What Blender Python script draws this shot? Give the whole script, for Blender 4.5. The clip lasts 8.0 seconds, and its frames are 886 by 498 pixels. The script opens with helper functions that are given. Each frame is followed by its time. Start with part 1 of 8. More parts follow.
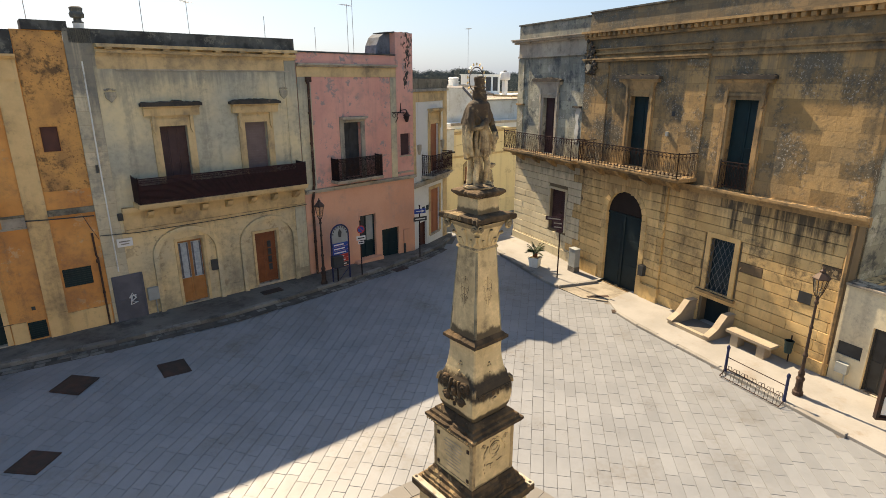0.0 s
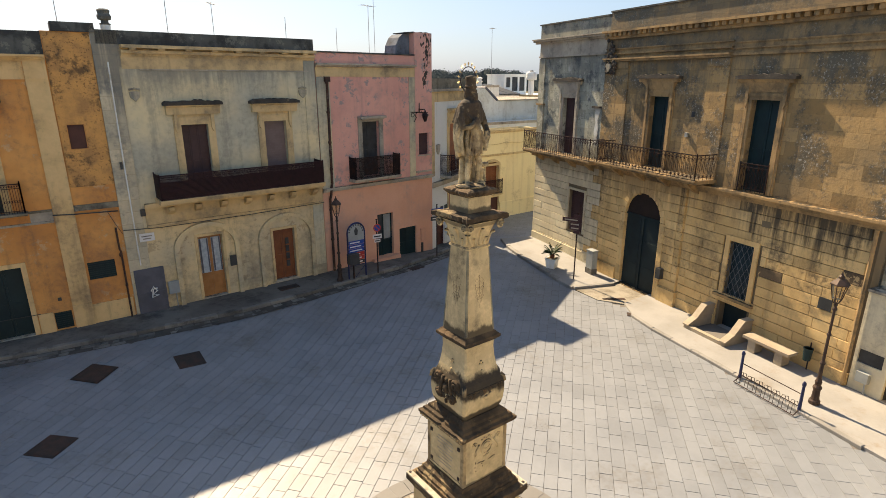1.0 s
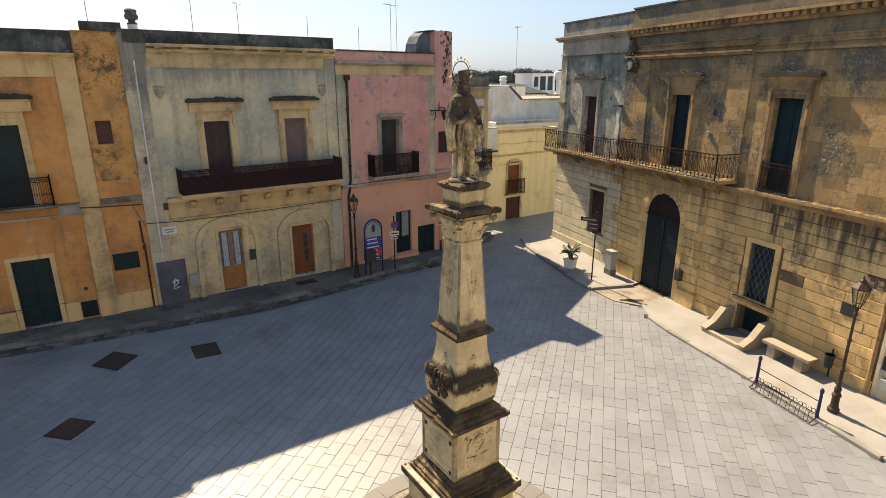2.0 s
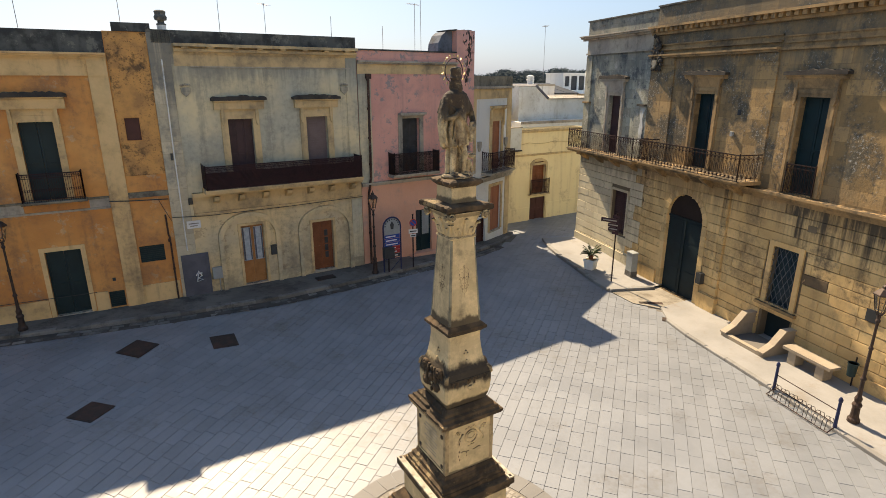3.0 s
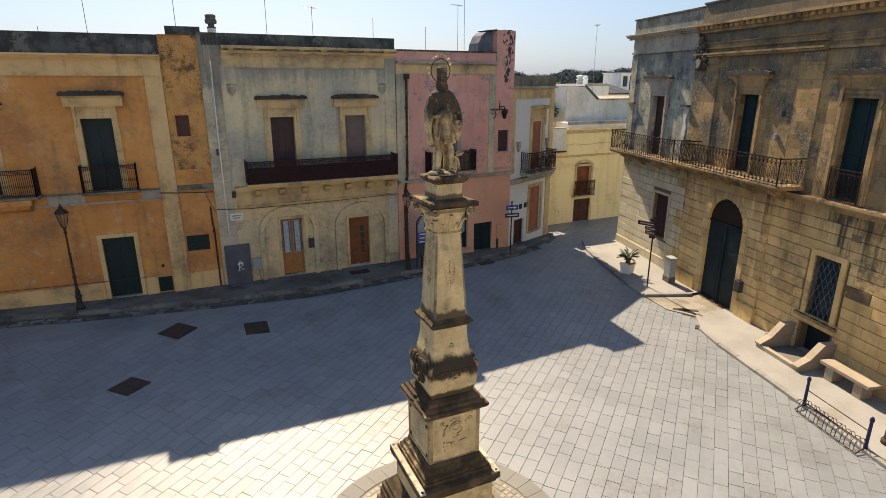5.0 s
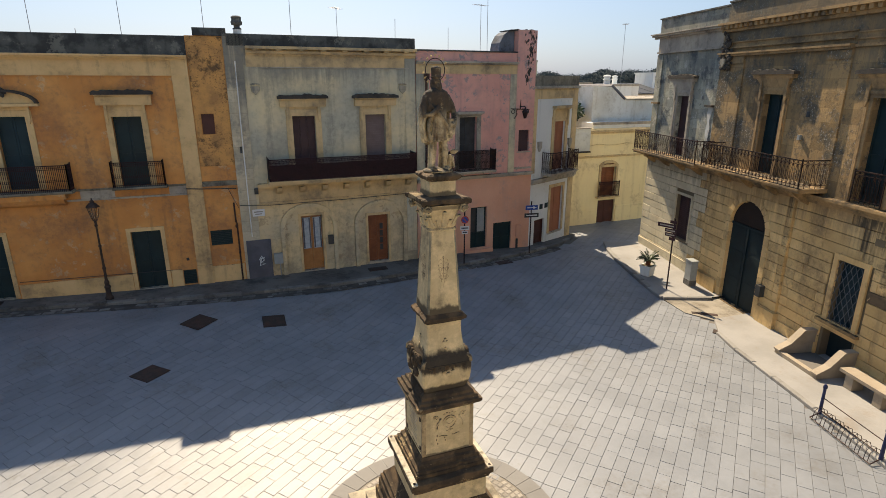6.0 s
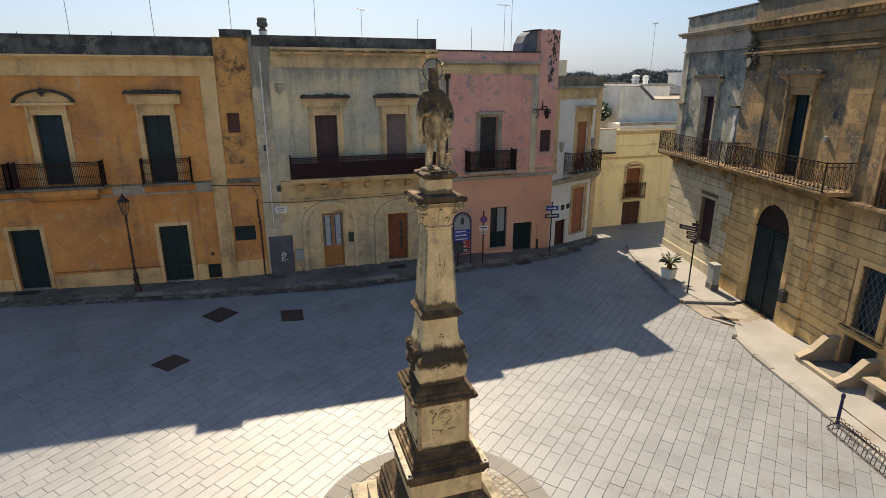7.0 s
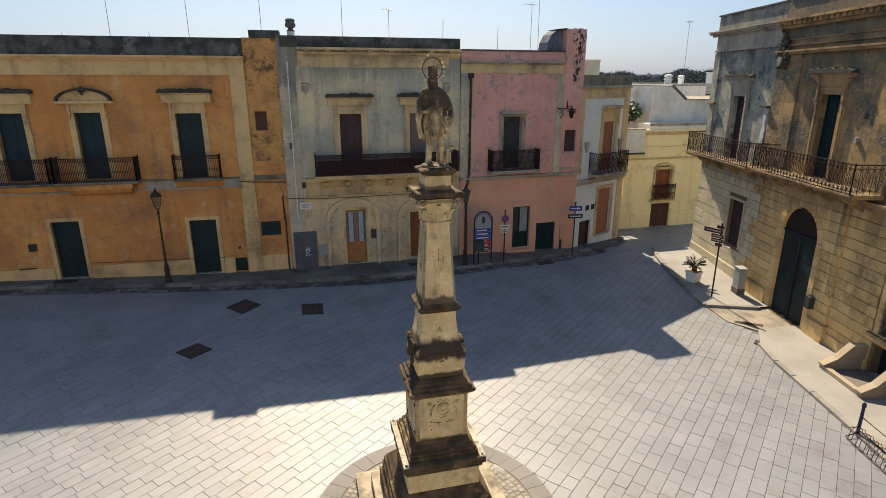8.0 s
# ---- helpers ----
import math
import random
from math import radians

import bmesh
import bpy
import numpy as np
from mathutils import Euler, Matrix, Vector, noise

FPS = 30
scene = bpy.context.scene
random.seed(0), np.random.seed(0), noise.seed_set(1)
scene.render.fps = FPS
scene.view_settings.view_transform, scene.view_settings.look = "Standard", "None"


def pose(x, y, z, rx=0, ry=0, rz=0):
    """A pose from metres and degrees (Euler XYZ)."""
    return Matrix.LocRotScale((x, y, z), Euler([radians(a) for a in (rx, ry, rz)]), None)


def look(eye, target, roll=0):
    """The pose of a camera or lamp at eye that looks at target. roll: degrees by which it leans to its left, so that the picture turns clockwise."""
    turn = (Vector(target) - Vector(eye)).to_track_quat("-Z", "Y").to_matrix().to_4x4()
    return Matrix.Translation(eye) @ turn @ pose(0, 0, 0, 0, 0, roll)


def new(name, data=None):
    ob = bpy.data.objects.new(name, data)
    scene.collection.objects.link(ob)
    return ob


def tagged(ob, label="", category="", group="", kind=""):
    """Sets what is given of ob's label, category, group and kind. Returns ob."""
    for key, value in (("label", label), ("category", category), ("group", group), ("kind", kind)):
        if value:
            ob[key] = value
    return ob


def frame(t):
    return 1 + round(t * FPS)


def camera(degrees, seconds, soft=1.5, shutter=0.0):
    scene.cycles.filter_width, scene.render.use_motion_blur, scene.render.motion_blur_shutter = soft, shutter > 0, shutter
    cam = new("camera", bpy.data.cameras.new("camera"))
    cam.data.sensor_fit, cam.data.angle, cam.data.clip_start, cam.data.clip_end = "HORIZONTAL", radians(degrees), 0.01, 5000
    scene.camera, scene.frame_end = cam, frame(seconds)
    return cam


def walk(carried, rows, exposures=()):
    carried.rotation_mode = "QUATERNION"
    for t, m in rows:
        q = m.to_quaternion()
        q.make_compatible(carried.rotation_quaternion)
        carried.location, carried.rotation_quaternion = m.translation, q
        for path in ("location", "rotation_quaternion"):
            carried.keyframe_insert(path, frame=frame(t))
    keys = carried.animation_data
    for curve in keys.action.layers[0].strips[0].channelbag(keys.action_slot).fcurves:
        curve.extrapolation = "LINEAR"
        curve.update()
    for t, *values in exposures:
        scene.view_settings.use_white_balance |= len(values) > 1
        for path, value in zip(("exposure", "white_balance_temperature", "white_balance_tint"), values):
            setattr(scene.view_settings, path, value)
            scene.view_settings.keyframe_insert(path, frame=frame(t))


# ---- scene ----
cam = camera(77.18, 8.0, soft=0.7)
PITCH, ROLL = -16.92, -0.04
ROWS = [  # seconds, place in metres, heading
    (0.0, 1.964, 1.213, 8.496, -39.00),
    (0.5, 2.138, 1.024, 8.504, -37.55),
    (1.0, 2.358, 0.823, 8.488, -35.94),
    (1.5, 2.558, 0.648, 8.449, -34.43),
    (3.0, 3.241, 0.048, 8.372, -29.27),
    (3.5, 3.443, -0.125, 8.367, -27.74),
    (4.0, 3.684, -0.323, 8.372, -26.06),
    (4.5, 3.905, -0.494, 8.372, -24.55),
    (6.0, 4.631, -1.053, 8.355, -19.55),
    (6.5, 4.866, -1.203, 8.361, -18.00),
    (7.0, 5.119, -1.377, 8.357, -16.16),
    (7.5, 5.379, -1.544, 8.357, -14.35),
    (8.0, 5.643, -1.709, 8.331, -12.45),
]
walk(cam, [(t, pose(x, y, z, 90 + PITCH, ROLL, yaw)) for t, x, y, z, yaw in ROWS], [(0.0, 0.58, 6800, 12), (4.0, 0.41, 6470, 12), (8.0, 0.20, 6260, 11)])

# ---- daylight ----
SUN = Vector((0.075, 1.02, 1.0)).normalized()  # towards the sun
world = bpy.data.worlds.new("sky")
scene.world = world
world.use_nodes = True
wn = world.node_tree
sky = wn.nodes.new("ShaderNodeTexSky")
sky.sky_type, sky.sun_disc = "NISHITA", False
sky.sun_elevation = math.asin(SUN.z)
sky.sun_rotation = math.atan2(SUN.x, SUN.y)
sky.air_density, sky.dust_density, sky.ozone_density = 1.0, 1.8, 2.0
veil = wn.nodes.new("ShaderNodeMix")  # even blue added over the whole sky, which tints the shade
veil.data_type, veil.blend_type = "RGBA", "ADD"
veil.inputs[0].default_value = 1.0
veil.inputs[7].default_value = (2.2, 3.45, 5.1, 1)
wn.links.new(sky.outputs[0], veil.inputs[6])
wn.links.new(veil.outputs[2], wn.nodes["Background"].inputs[0])
wn.nodes["Background"].inputs[1].default_value = 0.058
sun_data = bpy.data.lights.new("sun", "SUN")
sun_data.energy, sun_data.angle, sun_data.color = 8.8, radians(0.53), (1.0, 0.80, 0.535)
sun = new("sun", sun_data)
sun.matrix_world = look((0, 0, 40), Vector((0, 0, 40)) - SUN)


# ---- materials ----
def mix(nt, fac, a, b, mode="MIX"):
    n = nt.nodes.new("ShaderNodeMix")
    n.data_type, n.blend_type = "RGBA", mode
    for sock, val in ((n.inputs[0], fac), (n.inputs[6], a), (n.inputs[7], b)):
        if hasattr(val, "is_linked"):
            nt.links.new(val, sock)
        elif isinstance(val, (int, float)):
            sock.default_value = val
        else:
            sock.default_value = (*val, 1)
    return n.outputs[2]


def ramp(nt, src, lo, hi):
    n = nt.nodes.new("ShaderNodeMapRange")
    n.interpolation_type = "SMOOTHSTEP"
    nt.links.new(src, n.inputs[0])
    n.inputs[1].default_value, n.inputs[2].default_value = lo, hi
    return n.outputs[0]


def mul(nt, a, b, op="MULTIPLY"):
    n = nt.nodes.new("ShaderNodeMath")
    n.operation, n.use_clamp = op, True
    for sock, val in ((n.inputs[0], a), (n.inputs[1], b)):
        if hasattr(val, "is_linked"):
            nt.links.new(val, sock)
        else:
            sock.default_value = val
    return n.outputs[0]


def noise_of(nt, vec, scale, detail=4.0, rough=0.55, stretch=None):
    n = nt.nodes.new("ShaderNodeTexNoise")
    n.inputs["Scale"].default_value, n.inputs["Detail"].default_value = scale, detail
    n.inputs["Roughness"].default_value = rough
    if stretch:
        m = nt.nodes.new("ShaderNodeMapping")
        m.inputs["Scale"].default_value = stretch
        nt.links.new(vec, m.inputs[0])
        vec = m.outputs[0]
    nt.links.new(vec, n.inputs["Vector"])
    return n.outputs["Fac"]


def surface(name, base, second=None, rough=0.85, metal=0.0, blotch=0.7, grain=14.0, bump=0.25, spread=(0.38, 0.66),
            stain=None, stain_amount=0.0, stain_scale=0.9, drips=0.0, drip_colour=(0.05, 0.045, 0.04), per_piece=0.0,
            crust=0.0, peel=None, peel_amount=0.0, spec=0.3, island=False, blocks=None, mantle=None, runs=None, soft=0.2, bands=(), flecks=None, albedo_scale=0.9):
    """A weathered surface: two tones at large scale, fine grain, stains, drips that run down, crust on ledges, peeled spots."""
    m = bpy.data.materials.new(name)
    m.use_nodes = True
    nt = m.node_tree
    p = nt.nodes["Principled BSDF"]
    geo = nt.nodes.new("ShaderNodeNewGeometry")
    pos = geo.outputs["Position"]
    second = second or tuple(c * 0.72 for c in base)
    col = mix(nt, ramp(nt, noise_of(nt, pos, blotch, 6), *spread), base, second)
    fine = noise_of(nt, pos, grain, 5, 0.65)
    col = mix(nt, 0.22, col, mix(nt, fine, tuple(c * 0.55 for c in base), tuple(min(1, c * 1.35) for c in base)))
    if blocks:  # squared stones of slightly different tone with thin joints
        tc = nt.nodes.new("ShaderNodeTexCoord")
        sw = nt.nodes.new("ShaderNodeSeparateXYZ")
        cb = nt.nodes.new("ShaderNodeCombineXYZ")
        nt.links.new(tc.outputs["Object"], sw.inputs[0])
        nt.links.new(sw.outputs[0], cb.inputs[0])
        nt.links.new(sw.outputs[2], cb.inputs[1])
        br = nt.nodes.new("ShaderNodeTexBrick")
        nt.links.new(cb.outputs[0], br.inputs["Vector"])
        br.inputs["Scale"].default_value, br.inputs["Brick Width"].default_value, br.inputs["Row Height"].default_value = 1.0, blocks[0], blocks[1]
        br.inputs["Mortar Size"].default_value, br.inputs["Mortar Smooth"].default_value = 0.007, 0.3
        br.inputs["Color1"].default_value, br.inputs["Color2"].default_value = (1 - blocks[2],) * 3 + (1,), (1 + blocks[2] * 0.6,) * 3 + (1,)
        br.inputs["Mortar"].default_value = (0.72, 0.7, 0.66, 1)
        col = mix(nt, 1.0, col, br.outputs[0], "MULTIPLY")
    ragged = noise_of(nt, pos, 7.0, 9, 0.75)

    def patches(src, keep, lo, hi):
        m1 = mul(nt, mul(nt, src, keep), mul(nt, ragged, 1 - keep), "ADD")
        return ramp(nt, m1, lo, hi)

    if peel:
        col = mix(nt, mul(nt, patches(noise_of(nt, pos, 1.7, 7, 0.65), 0.6, 0.575 - 0.06 * peel_amount, 0.605 - 0.06 * peel_amount), min(1.0, 0.35 + peel_amount)), col, peel)
    if stain:
        s = patches(noise_of(nt, pos, stain_scale, 7, 0.62), 0.68, 0.65 - 0.2 * stain_amount - soft / 2, 0.65 - 0.2 * stain_amount + soft / 2)
        col = mix(nt, mul(nt, s, 0.8), col, stain)
        s = patches(noise_of(nt, pos, stain_scale * 3.1, 7, 0.62), 0.6, 0.665 - 0.15 * stain_amount - soft / 3, 0.665 - 0.15 * stain_amount + soft / 3)
        col = mix(nt, mul(nt, s, 0.4), col, stain)
    if flecks:  # small spots, thick in some places: pale lichen, dark specks, painted shade of rubble holes
        spots = ramp(nt, noise_of(nt, pos, 15.0, 4, 0.6), 0.57, 0.64)
        where = ramp(nt, noise_of(nt, pos, 0.8, 5, 0.6), 0.62 - 0.3 * flecks[1], 0.8 - 0.3 * flecks[1])
        col = mix(nt, mul(nt, mul(nt, spots, where), 0.6), col, flecks[0])
    if drips:
        s = patches(noise_of(nt, pos, 1.0, 6, 0.6, (2.6, 2.6, 0.2)), 0.72, 0.50, 0.66)
        col = mix(nt, mul(nt, s, drips), col, drip_colour)
    if runs:  # soot washed down from a ledge in uneven streaks: top, length, colour, strength
        zr = nt.nodes.new("ShaderNodeSeparateXYZ")
        nt.links.new(pos, zr.inputs[0])
        fall = nt.nodes.new("ShaderNodeMapRange")
        nt.links.new(zr.outputs[2], fall.inputs[0])
        fall.inputs[1].default_value, fall.inputs[2].default_value = runs[0] - runs[1], runs[0]
        fall.inputs[3].default_value, fall.inputs[4].default_value = 0.0, 0.62
        broad = noise_of(nt, pos, 0.55, 5, 0.6)
        streak = noise_of(nt, pos, 1.0, 7, 0.7, (4.5, 4.5, 0.3))
        w = mul(nt, mul(nt, mul(nt, streak, 0.55), mul(nt, broad, 0.4), "ADD"), mul(nt, fall.outputs[0], 0.5), "ADD")
        col = mix(nt, mul(nt, ramp(nt, w, 0.56, 0.74), runs[3]), col, runs[2])
    if mantle:  # brown lichen crust that has grown over the upper part
        zs = nt.nodes.new("ShaderNodeSeparateXYZ")
        nt.links.new(pos, zs.inputs[0])
        grown = mul(nt, ramp(nt, zs.outputs[2], *mantle), ramp(nt, ragged, 0.22, 0.46))
        col = mix(nt, mul(nt, grown, 0.94), col, (0.06, 0.042, 0.03))
    for z_mid, reach, strength in bands:  # black lichen that holds to damp courses, with a ragged edge
        zb = nt.nodes.new("ShaderNodeSeparateXYZ")
        nt.links.new(pos, zb.inputs[0])
        near = nt.nodes.new("ShaderNodeMath")
        near.operation = "SUBTRACT"
        nt.links.new(zb.outputs[2], near.inputs[0])
        near.inputs[1].default_value = z_mid
        dist = nt.nodes.new("ShaderNodeMath")
        dist.operation = "ABSOLUTE"
        nt.links.new(near.outputs[0], dist.inputs[0])
        close = nt.nodes.new("ShaderNodeMapRange")
        nt.links.new(dist.outputs[0], close.inputs[0])
        close.inputs[1].default_value, close.inputs[2].default_value = 0.0, reach
        close.inputs[3].default_value, close.inputs[4].default_value = 0.62, 0.0
        grow = mul(nt, mul(nt, noise_of(nt, pos, 4.0, 8, 0.7, (1, 1, 0.45)), 0.75), close.outputs[0], "ADD")
        col = mix(nt, mul(nt, ramp(nt, grow, 0.58, 0.78), strength), col, (0.042, 0.032, 0.024))
    if crust:
        sep = nt.nodes.new("ShaderNodeSeparateXYZ")
        nt.links.new(geo.outputs["Normal"], sep.inputs[0])
        up = ramp(nt, sep.outputs[2], 0.1, 0.75)
        edge = ramp(nt, noise_of(nt, pos, 5.0, 7, 0.7), 0.62 - 0.35 * crust, 0.72 - 0.2 * crust)
        col = mix(nt, mul(nt, edge, mul(nt, mul(nt, up, 0.75), 0.3 * crust * crust, "ADD")), col, (0.035, 0.03, 0.024))
    if per_piece:
        if island:
            rnd = geo.outputs["Random Per Island"]
        else:
            rnd = nt.nodes.new("ShaderNodeObjectInfo").outputs["Random"]
        hsv = nt.nodes.new("ShaderNodeHueSaturation")
        mr = nt.nodes.new("ShaderNodeMapRange")
        nt.links.new(rnd, mr.inputs[0])
        mr.inputs[3].default_value, mr.inputs[4].default_value = 1 - per_piece, 1 + per_piece
        nt.links.new(mr.outputs[0], hsv.inputs["Value"])
        nt.links.new(col, hsv.inputs["Color"])
        col = hsv.outputs[0]
    col = mix(nt, 1.0, col, (albedo_scale, albedo_scale, albedo_scale), "MULTIPLY")  # scales the whole colour evenly, balancing exposure between surfaces and sky
    nt.links.new(col, p.inputs["Base Color"])
    r = nt.nodes.new("ShaderNodeMapRange")
    nt.links.new(fine, r.inputs[0])
    r.inputs[3].default_value, r.inputs[4].default_value = max(0.05, rough - 0.12), min(1, rough + 0.12)
    nt.links.new(r.outputs[0], p.inputs["Roughness"])
    p.inputs["Metallic"].default_value, p.inputs["Specular IOR Level"].default_value = metal, spec
    if bump:
        b = nt.nodes.new("ShaderNodeBump")
        b.inputs["Strength"].default_value, b.inputs["Distance"].default_value = bump, 0.03
        h = mul(nt, mul(nt, fine, 0.5), mul(nt, noise_of(nt, pos, grain / 5, 4), 0.5), "ADD")
        nt.links.new(h, b.inputs["Height"])
        nt.links.new(b.outputs[0], p.inputs["Normal"])
    return m


M_PAVE = surface("paving_limestone", (0.246, 0.264, 0.290), (0.204, 0.221, 0.246), 0.52, grain=9, bump=0.2, per_piece=0.07, flecks=((0.055, 0.055, 0.06), 0.22), stain=(0.15, 0.14, 0.125), stain_amount=0.2, stain_scale=0.4, spec=0.45, albedo_scale=0.8)
M_PAVE_I = surface("paving_limestone_field", (0.246, 0.264, 0.290), (0.204, 0.221, 0.246), 0.52, grain=9, bump=0.2, per_piece=0.07, flecks=((0.055, 0.055, 0.06), 0.22), island=True, stain=(0.15, 0.14, 0.125), stain_amount=0.2, stain_scale=0.4, spec=0.45, albedo_scale=0.8)
M_COBBLE = surface("cobble_stone", (0.34, 0.31, 0.265), (0.27, 0.245, 0.21), 0.75, grain=20, per_piece=0.2, island=True, albedo_scale=0.8)
M_BED = surface("joint_bed", (0.195, 0.18, 0.162), (0.13, 0.122, 0.11), 0.95, grain=20, albedo_scale=0.8)
M_COBBLE_BED = surface("pale_sand_bed", (0.26, 0.235, 0.195), (0.19, 0.17, 0.14), 0.95, grain=24, albedo_scale=0.8)
M_KERB = surface("kerb_stone", (0.235, 0.222, 0.2), (0.14, 0.136, 0.128), 0.8, grain=10, per_piece=0.28, stain=(0.05, 0.047, 0.042), stain_amount=0.5, stain_scale=1.6, albedo_scale=0.8)
M_KERB_PALE = surface("pale_kerb_stone", (0.33, 0.322, 0.305), (0.25, 0.243, 0.228), 0.8, grain=10, per_piece=0.15, stain=(0.12, 0.11, 0.09), stain_amount=0.25, stain_scale=1.6, albedo_scale=0.8)
M_RING = surface("ring_stone", (0.215, 0.21, 0.2), (0.18, 0.175, 0.167), 0.7, grain=10, per_piece=0.08, albedo_scale=0.8)
M_WALK_L = surface("worn_pavement", (0.20, 0.185, 0.165), (0.115, 0.108, 0.1), 0.9, grain=12, stain=(0.055, 0.05, 0.046), stain_amount=0.5, stain_scale=1.1, albedo_scale=0.8)
M_WALK_R = surface("pale_pavement", (0.355, 0.35, 0.34), (0.285, 0.282, 0.272), 0.85, grain=11, stain=(0.25, 0.2, 0.15), stain_amount=0.15, albedo_scale=0.8)
M_RAMP = surface("stained_ramp", (0.345, 0.315, 0.262), (0.24, 0.215, 0.175), 0.85, blotch=1.2, grain=11, stain=(0.1, 0.085, 0.06), stain_amount=0.42, stain_scale=1.1, albedo_scale=0.8)
M_BENCH = surface("cream_bench_stone", (0.42, 0.36, 0.275), (0.34, 0.285, 0.215), 0.8, blotch=2, grain=18, stain=(0.25, 0.2, 0.15), stain_amount=0.2, albedo_scale=0.8)
M_OCHRE = surface("ochre_plaster", (0.78, 0.39, 0.12), (0.60, 0.25, 0.07), 0.92, blotch=0.45, spread=(0.32, 0.62), stain=(0.26, 0.145, 0.085), stain_amount=0.42, stain_scale=0.5, drips=0.5, drip_colour=(0.24, 0.14, 0.08), peel=(0.72, 0.56, 0.34), peel_amount=0.14, soft=0.26)
# the dark flecks paint the shade inside holes of the rubble
M_ROUGH_OCHRE = surface("rubble_ochre", (0.68, 0.36, 0.115), (0.40, 0.22, 0.09), 0.95, blotch=2.2, grain=18, bump=1.0, stain=(0.09, 0.062, 0.04), stain_amount=0.46, stain_scale=1.9, soft=0.1, flecks=((0.045, 0.035, 0.027), 0.95))
M_CREAM = surface("cream_stone_trim", (0.72, 0.54, 0.285), (0.54, 0.40, 0.215), 0.9, blotch=0.9, stain=(0.22, 0.19, 0.14), stain_amount=0.3, crust=0.5, drips=0.4, drip_colour=(0.16, 0.14, 0.11))
M_OCHRE_TRIM = surface("yellowed_stone_trim", (0.79, 0.55, 0.265), (0.62, 0.42, 0.19), 0.9, blotch=0.8, stain=(0.26, 0.19, 0.12), stain_amount=0.3, stain_scale=0.8, crust=0.4, drips=0.4, drip_colour=(0.2, 0.14, 0.09))
M_GREY = surface("grey_cream_plaster", (0.80, 0.67, 0.41), (0.52, 0.52, 0.43), 0.92, blotch=0.4, spread=(0.34, 0.64), stain=(0.25, 0.25, 0.225), stain_amount=0.40, stain_scale=0.42, drips=0.45, drip_colour=(0.22, 0.21, 0.18), soft=0.34, runs=(9.4, 2.4, (0.21, 0.21, 0.185), 0.6))
M_GREY_LOW = surface("warm_cream_plaster", (0.80, 0.625, 0.35), (0.55, 0.49, 0.36), 0.92, blotch=0.5, spread=(0.36, 0.68), stain=(0.24, 0.21, 0.16), stain_amount=0.42, stain_scale=0.6, drips=0.4, drip_colour=(0.22, 0.19, 0.14), soft=0.26, peel=(0.42, 0.31, 0.19), peel_amount=0.25)
M_PINK = surface("pink_plaster", (0.78, 0.42, 0.345), (0.68, 0.345, 0.285), 0.92, blotch=0.6, stain=(0.34, 0.30, 0.28), stain_amount=0.2, stain_scale=1.2, peel=(0.34, 0.31, 0.30), peel_amount=0.55, drips=0.35, drip_colour=(0.36, 0.25, 0.23))
M_SALMON = surface("salmon_plaster", (0.80, 0.45, 0.31), (0.72, 0.38, 0.25), 0.92, blotch=0.5, stain=(0.40, 0.32, 0.28), stain_amount=0.2, drips=0.2, drip_colour=(0.42, 0.3, 0.25))
M_GABLE = surface("greyed_white_plaster", (0.72, 0.74, 0.71), (0.56, 0.57, 0.53), 0.9, blotch=0.6, stain=(0.3, 0.27, 0.2), stain_amount=0.3, drips=0.4, drip_colour=(0.3, 0.25, 0.18))
M_GREYPIL = surface("lichen_grey_plaster", (0.68, 0.585, 0.40), (0.47, 0.425, 0.315), 0.92, blotch=0.7, grain=16, bump=0.4, stain=(0.24, 0.235, 0.21), stain_amount=0.45, stain_scale=1.2, drips=0.5, drip_colour=(0.2, 0.195, 0.17), blocks=(0.7, 0.42, 0.12), soft=0.2, runs=(9.2, 2.6, (0.13, 0.135, 0.13), 0.7))
M_FLANK = surface("slate_blue_render", (0.17, 0.20, 0.25), (0.10, 0.115, 0.14), 0.9, blotch=1.5, grain=18, stain=(0.05, 0.05, 0.05), stain_amount=0.4)
M_AERIAL = surface("dull_aluminium", (0.35, 0.35, 0.36), None, 0.5, 0.6, blotch=5, grain=40, bump=0.0)
M_HOOD = surface("blackened_hood_stone", (0.075, 0.066, 0.055), (0.035, 0.032, 0.03), 0.95, blotch=2.6, grain=20, bump=0.6, peel=(0.3, 0.24, 0.16), peel_amount=0.1)
M_TRIM_GREY = surface("weathered_trim", (0.50, 0.45, 0.36), (0.33, 0.30, 0.25), 0.92, stain=(0.1, 0.1, 0.1), stain_amount=0.3, crust=0.5, drips=0.4)
M_WHITE = surface("white_plaster", (0.84, 0.86, 0.83), (0.76, 0.78, 0.75), 0.9, blotch=0.5, stain=(0.3, 0.28, 0.24), stain_amount=0.12, drips=0.2, drip_colour=(0.4, 0.36, 0.3))
M_YELLOW = surface("yellow_plaster", (1.0, 0.83, 0.47), (0.96, 0.77, 0.43), 0.9, blotch=0.5, stain=(0.45, 0.33, 0.2), stain_amount=0.15, drips=0.2, drip_colour=(0.35, 0.26, 0.16))
M_DARKTOP = surface("lichen_black_parapet", (0.115, 0.118, 0.108), (0.035, 0.036, 0.037), 0.95, blotch=2.2, grain=20, bump=0.6, spread=(0.4, 0.6), peel=(0.20, 0.195, 0.165), peel_amount=0.4, drips=0.6, drip_colour=(0.028, 0.028, 0.03))
